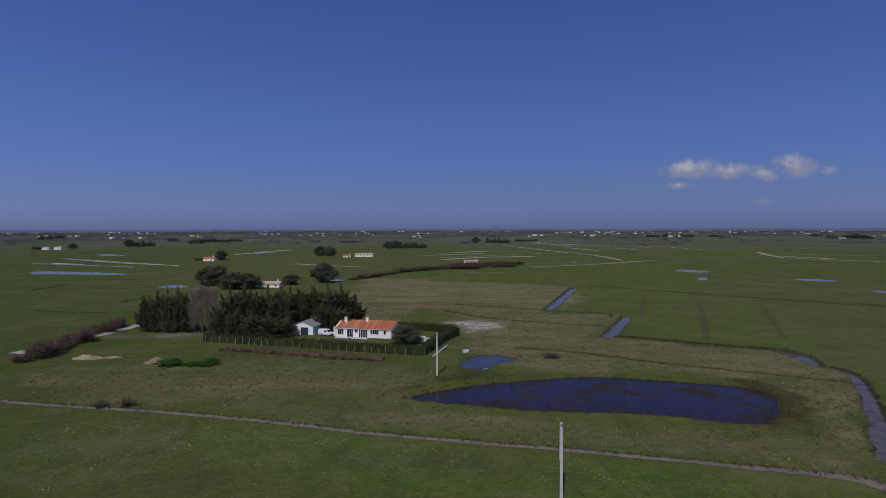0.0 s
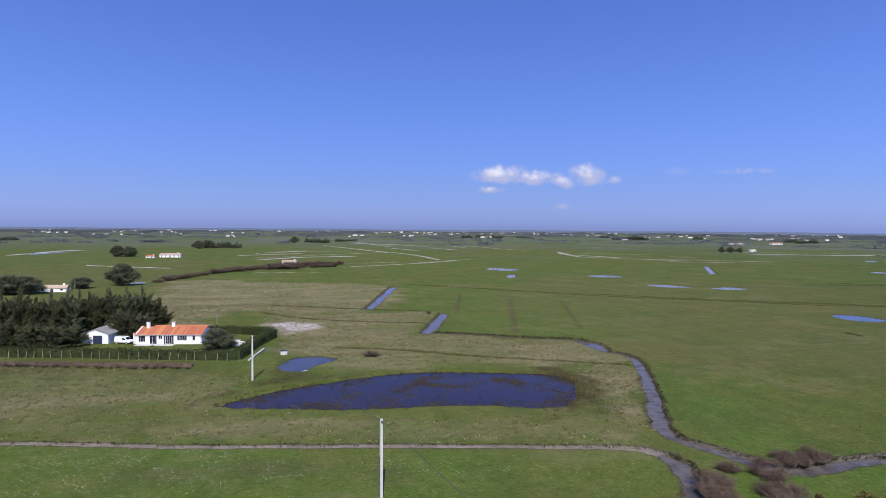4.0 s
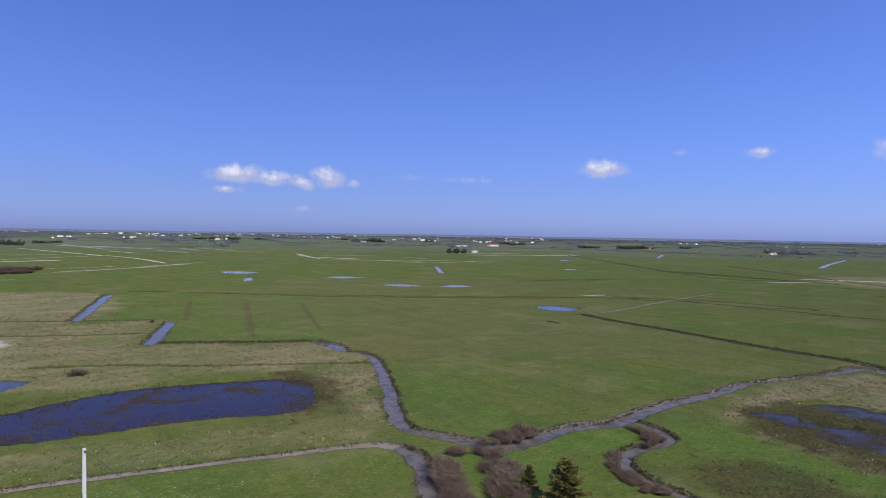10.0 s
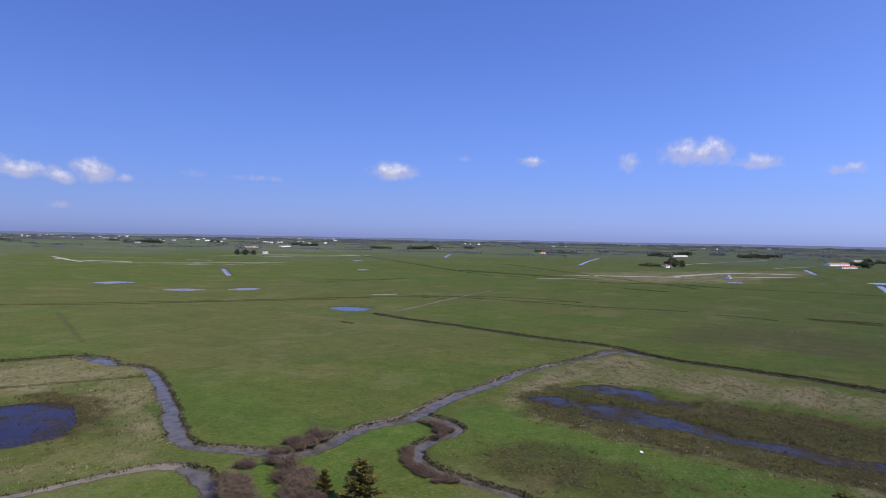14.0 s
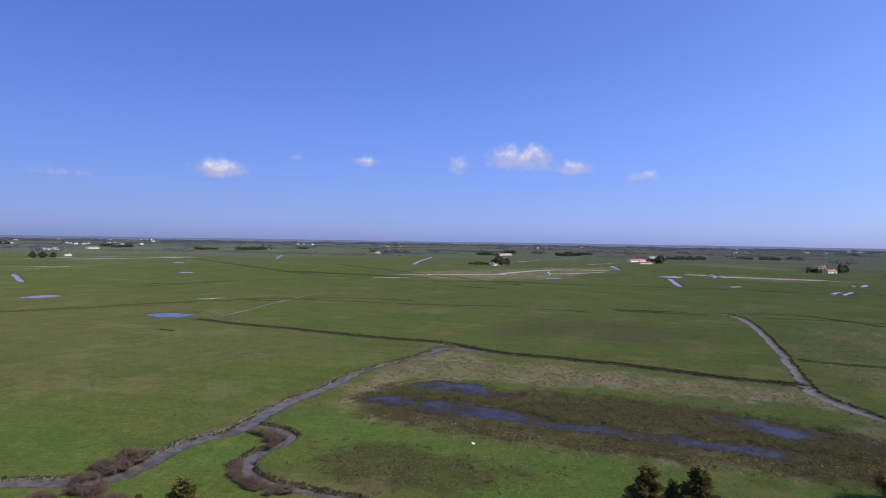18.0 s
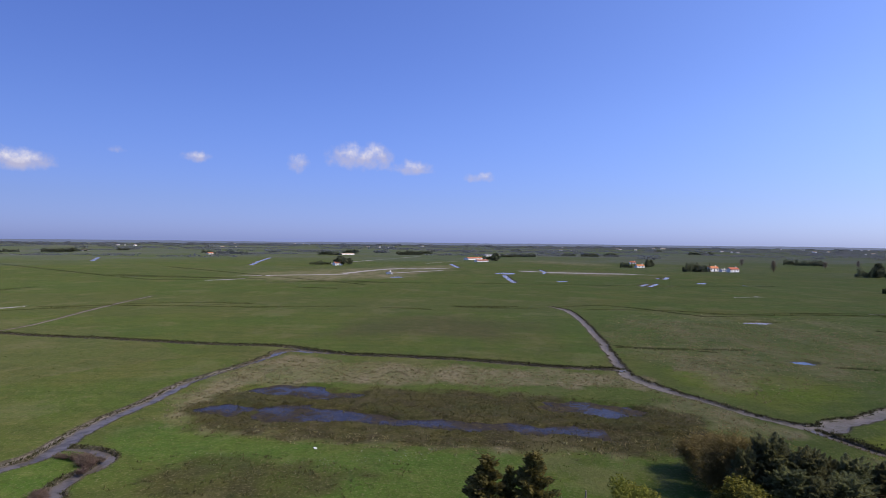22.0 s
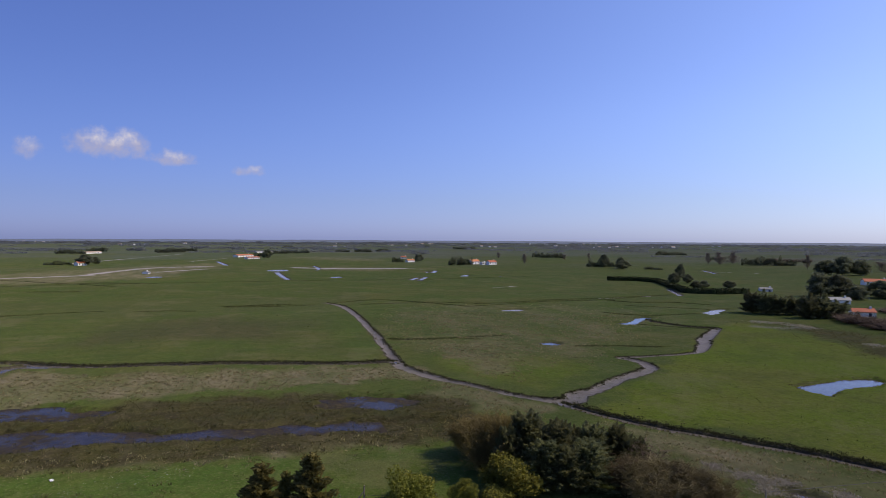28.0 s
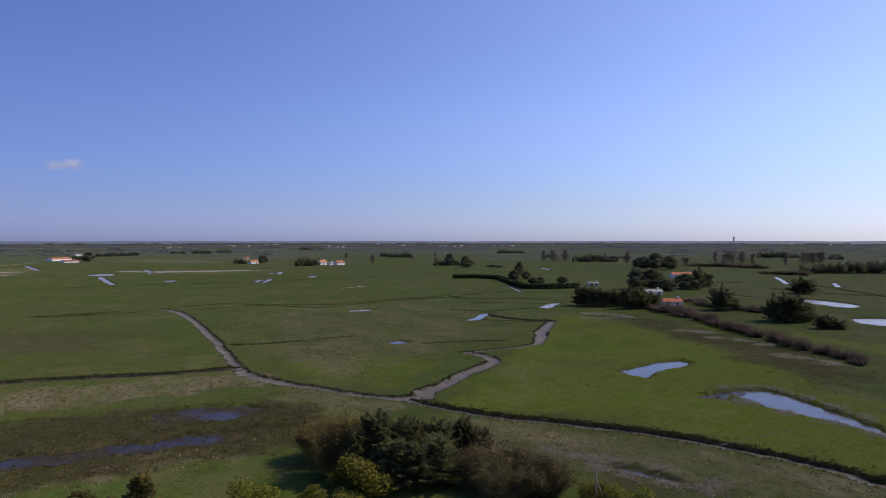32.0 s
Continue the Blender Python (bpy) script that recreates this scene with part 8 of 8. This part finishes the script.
p, rng = scatter(150000, 55, 250, -42, 160, 1)
z, m = land(p)
dryness = m["dry"] * (0.25 + clumped(p, 3.0, 4)) * (0.3 + clumped(p, 11.0, 6))
open_water = z < -0.2
pick_dry = (rng.uniform(0, 1, len(p)) < 1.1 * dryness) & ~open_water
tufts("dry_reed_tufts", "pale dry reed and straw tufts standing in rough grass", p[pick_dry], 0.36, 0.45, STRAW, 7, 2)
wetness = m["marsh"] * (0.2 + clumped(p, 2.2, 9))
pick_wet = (rng.uniform(0, 1, len(p)) < 1.0 * wetness) & (z > -0.46)
tufts("marsh_sedge_tufts", "olive and brown sedge tufts in the wet hollow", p[pick_wet], 0.32, 0.45, SEDGE, 7, 3)
pick_green = (rng.uniform(0, 1, len(p)) < 0.03 + 0.16 * clumped(p, 5.0, 2) ** 2 * (m["lush"] < 0.5)) & ~open_water & (m["mud"] < 0.2) & (m["marsh"] < 0.3)
tufts("meadow_grass_tufts", "short dark green grass tufts over the meadow", p[pick_green][:26000], 0.20, 0.40, MEADOW_TUFT, 5, 4)
rng = np.random.default_rng(33)


def strewn(spots, n, spread):
    """Points scattered loosely round a few spots, on dry ground only."""
    c = np.array(spots)
    q = c[rng.integers(0, len(c), n)] + rng.normal(0, 1, (n, 2)) * spread
    return q[land(q)[0] > -0.36]


BOG = [(69.0, -55.2), (66.0, -56.4), (63.8, -57.6), (61.0, -55.6), (57.0, -56.8), (53.0, -59.0), (49.5, -61.2), (62.5, -59.6), (57.0, -62.8), (50.0, -64.0)]
tufts("bleached_tussocks", "bleached dead reed tussocks round a small dark pool", strewn(BOG, 800, (0.9, 0.7)), 0.20, 0.40, BLEACHED, 9, 34, 0.08)
WASH = [(180, -175), (176, -178), (170, -179.5), (165, -180), (131, -166.5), (127, -168.5), (124, -170), (116.9, -162.3), (110.5, -164.1), (102.0, -162.9), (90.6, -151.5), (86.4, -152.1), (79.0, -151.1)]
tufts("bleached_wash", "bleached reed litter washed over the wet meadow", strewn(WASH, 1500, (1.6, 1.6)), 0.16, 0.6, BLEACHED, 6, 36, 0.13)
REEDY = [(75.5, -104.0), (76.0, -108.0), (75.0, -112.0), (72.0, -114.5), (66.0, -113.0), (60.0, -110.4), (54.0, -107.8), (70.0, -101.8), (62.0, -101.6), (54.0, -101.8), (48.0, -100.6)]
tufts("pond_reeds", "thin pale reeds standing round the pond's edge", strewn(REEDY, 1500, (1.3, 1.3)), 0.45, 0.45, BLEACHED, 6, 38, 0.035)

# weed and sedge that grow out into the near pools
rng = np.random.default_rng(40)
inner, rim = [], []
for c, patchy in POOLS:
    mid = np.hypot(*c.mean(0))
    if mid > 300:
        continue
    lo, hi = c.min(0), c.max(0)
    if patchy:
        q = rng.uniform(lo, hi, (int(2.2 * np.prod(hi - lo)), 2))
        q = q[inside(q, c)]
        d, _ = seg_distance(q, c, True)
        keep = rng.uniform(0, 1, len(q)) < np.clip((0.8 if patchy < 0.5 else 0.15) * np.exp(-d / 1.6) + (0.26 if patchy < 0.5 else 0.30) * np.clip(clumped(q * [1.0, 1.0], 4.0, 3) - 0.45, 0, 1), 0, 1)
        inner.append(q[keep])
    k = rng.integers(0, len(c), int(len(c) * 2))
    out = c[k] - c.mean(0)
    out /= np.maximum(np.hypot(out[:, 0], out[:, 1]), 1e-6)[:, None]
    rim.append(c[k] + out * rng.uniform(0.1, 1.0, (len(k), 1)))
tufts("pool_weed", "olive and straw water weed breaking the pool's surface", np.concatenate(inner), 0.42, 0.5, SEDGE, 6, 41, 0.05)
tufts("pool_rim_sedge", "dark ragged sedge round the pools' rims", np.concatenate(rim), 0.24, 0.35, SEDGE, 6, 42, 0.05)

# tussocks of old straw that give the rough pastures their grain
straw = []
for name, strength, line in COVERS:
    mid = np.hypot(*line.mean(0))
    if name != "dry" or mid > 300:
        continue
    lo, hi = line.min(0), line.max(0)
    q = rng.uniform(lo, hi, (int(np.prod(hi - lo) * min(1.1, 16000 / mid ** 2)), 2))
    q = q[inside(q, line)]
    q = q[rng.uniform(0, 1, len(q)) < 0.75 * strength * (0.25 + clumped(q, 2.6, 5))]
    straw.append(q)
straw = np.concatenate(straw)
straw = straw[land(straw)[0] > -0.15]
half = rng.uniform(0, 1, len(straw)) < 0.55
tufts("straw_tussocks", "pale straw tussocks over the rough pasture", straw[half], 0.22, 0.55, STRAW, 7, 43, 0.11)
tufts("green_tussocks", "dark green rush tussocks over the rough pasture", straw[~half], 0.20, 0.5, SEDGE, 6, 44, 0.10)
p, rng = scatter(60000, 58, 130, -42, 140, 5)
z, m = land(p)
pick_daisy = rng.uniform(0, 1, len(p)) < m["flower"] * np.clip(clumped(p, 7.0, 3) * 1.6 - 0.6, 0, 1) * (0.2 + clumped(p, 1.5, 5))
q = p[pick_daisy]
tufts("daisies", "scattered small white daisies in the grass", q, 0.07, 0.30, DAISY, 3, 6, 0.034)

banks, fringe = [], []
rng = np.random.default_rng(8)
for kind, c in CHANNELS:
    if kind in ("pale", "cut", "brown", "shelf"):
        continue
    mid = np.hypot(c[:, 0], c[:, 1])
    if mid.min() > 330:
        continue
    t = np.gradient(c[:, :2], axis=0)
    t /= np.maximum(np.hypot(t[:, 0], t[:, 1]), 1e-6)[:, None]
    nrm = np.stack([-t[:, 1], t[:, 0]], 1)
    # growth goes on the bank beyond the channel, to suit the camera's view
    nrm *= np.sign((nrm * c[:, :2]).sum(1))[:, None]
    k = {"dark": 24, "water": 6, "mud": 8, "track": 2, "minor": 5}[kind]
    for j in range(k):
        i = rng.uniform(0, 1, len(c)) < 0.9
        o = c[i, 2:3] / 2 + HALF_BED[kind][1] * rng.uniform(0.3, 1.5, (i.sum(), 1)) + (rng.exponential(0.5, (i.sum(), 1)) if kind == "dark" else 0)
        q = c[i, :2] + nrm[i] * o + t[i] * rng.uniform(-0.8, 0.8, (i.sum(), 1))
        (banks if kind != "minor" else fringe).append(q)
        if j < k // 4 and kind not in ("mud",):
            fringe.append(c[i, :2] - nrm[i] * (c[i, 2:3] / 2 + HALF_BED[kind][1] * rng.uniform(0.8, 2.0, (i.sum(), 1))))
tufts("bank_growth", "dark tangled grass overhanging the ditch banks on the side away from the camera", np.concatenate(banks), 0.28, 0.36, DARKBANK, 6, 9, 0.06)
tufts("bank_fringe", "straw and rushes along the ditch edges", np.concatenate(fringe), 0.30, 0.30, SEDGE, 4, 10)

# ---- far woods, hamlets and the rise on the skyline ----
def far_woods():
    rng = np.random.default_rng(15)
    qs, sz = [], []
    for k in range(1150):
        h = math.radians(rng.uniform(-42, 165))
        r = 1000 + 3500 * rng.uniform(0, 1) ** 0.65
        c = np.array([r * math.sin(h), r * math.cos(h)])
        a = h + math.pi / 2 + rng.normal(0, 0.22)
        copse = rng.uniform() < 0.35
        length = rng.uniform(15, 50) if copse else rng.uniform(50, 190) * (0.5 + r / 3000)
        high = rng.uniform(6.0, 11.0) if copse else rng.uniform(2.4, 5.6)
        s = 0.9 + r / 3400
        n = int(length * (11.0 if copse else 5.5) / s)
        u = rng.uniform(-0.5, 0.5, n)
        gap = waves(u * length, np.full(n, k * 13.0), 14.0, k % 7) > (-0.9 if copse else -0.25)
        z = high * rng.uniform(0.05, 1, n) ** 0.8 * (0.72 + 0.28 * waves(u * length, np.full(n, k * 7.0), 7.0, k % 5))
        p = np.column_stack([c[0] + math.sin(a) * u * length + rng.normal(0, 3, n), c[1] + math.cos(a) * u * length + rng.normal(0, 3, n), np.maximum(z, 0.2)])
        qs.append(p[gap])
        sz.append(np.full(int(gap.sum()), s))
    me = leaf_cloud("far_woods", np.concatenate(qs), np.concatenate(sz) * 0.85, rng, HAZED_WOOD)
    tagged(new("far_woods", me), "dark hedgerows and copses scattered over the distant plain, haze in their colour", "woods", kind="stuff")


far_woods()
rng = np.random.default_rng(16)
proto = thing("village_house", Matrix(), "tiny white house in a distant hamlet", "house", "distant hamlet")
part("wall", gable_body(11, 7, 3.4, 1.6), RENDER_WHITE, proto)
part("roof", gable_roof(11, 7, 3.42, 1.7, 0.3), PALEROOF, proto)
for i in range(330):
    if i % 3 == 0:
        hm, rm = (rng.uniform(-42, 50) if i < 250 else rng.uniform(50, 160)), rng.uniform(2000, 4400)
    h, r = hm + rng.normal(0, 0.9), min(4460, rm + rng.normal(0, 90))
    s = rng.uniform(0.55, 0.95)
    copy_thing(proto, pose(r * math.sin(math.radians(h)), r * math.cos(math.radians(h)), 0, 0, 0, rng.uniform(0, 180)) @ Matrix.Diagonal((s * rng.uniform(0.8, 1.8), s, s * 1.1, 1)))
for o in (proto, *proto.children_recursive):
    bpy.data.objects.remove(o)
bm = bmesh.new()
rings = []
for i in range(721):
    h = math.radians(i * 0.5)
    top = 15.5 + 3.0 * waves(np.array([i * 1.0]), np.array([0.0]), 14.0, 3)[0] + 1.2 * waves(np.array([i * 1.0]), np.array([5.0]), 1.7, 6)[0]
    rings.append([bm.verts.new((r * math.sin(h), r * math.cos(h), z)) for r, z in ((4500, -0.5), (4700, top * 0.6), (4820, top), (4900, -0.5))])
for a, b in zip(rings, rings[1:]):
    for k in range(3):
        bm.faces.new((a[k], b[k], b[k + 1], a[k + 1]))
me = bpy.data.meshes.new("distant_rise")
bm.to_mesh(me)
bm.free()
me.materials.append(HAZED_HILL)
tagged(new("distant_rise", me), "low wooded rise along the far horizon, blue haze in its colour", "hills", kind="structure")
tower = thing("water_tower", pose(*[4300 * f(math.radians(147.3)) for f in (math.sin, math.cos)], 0), "slim pale tower on the far horizon", "tower")
part("shaft", tube(bmesh.new(), (0, 0, 0), (0, 0, 38), 4.5, 4.0, 12), CONCRETE, tower)
part("tank", tube(tube(bmesh.new(), (0, 0, 36), (0, 0, 39), 4.0, 6.5, 12), (0, 0, 39), (0, 0, 43), 6.5, 6.0, 12), CONCRETE, tower)

for kinds in PROTOS.values():
    for p in kinds:
        for o in (p, *p.children_recursive):
            bpy.data.objects.remove(o)
build_ground()
build_water()
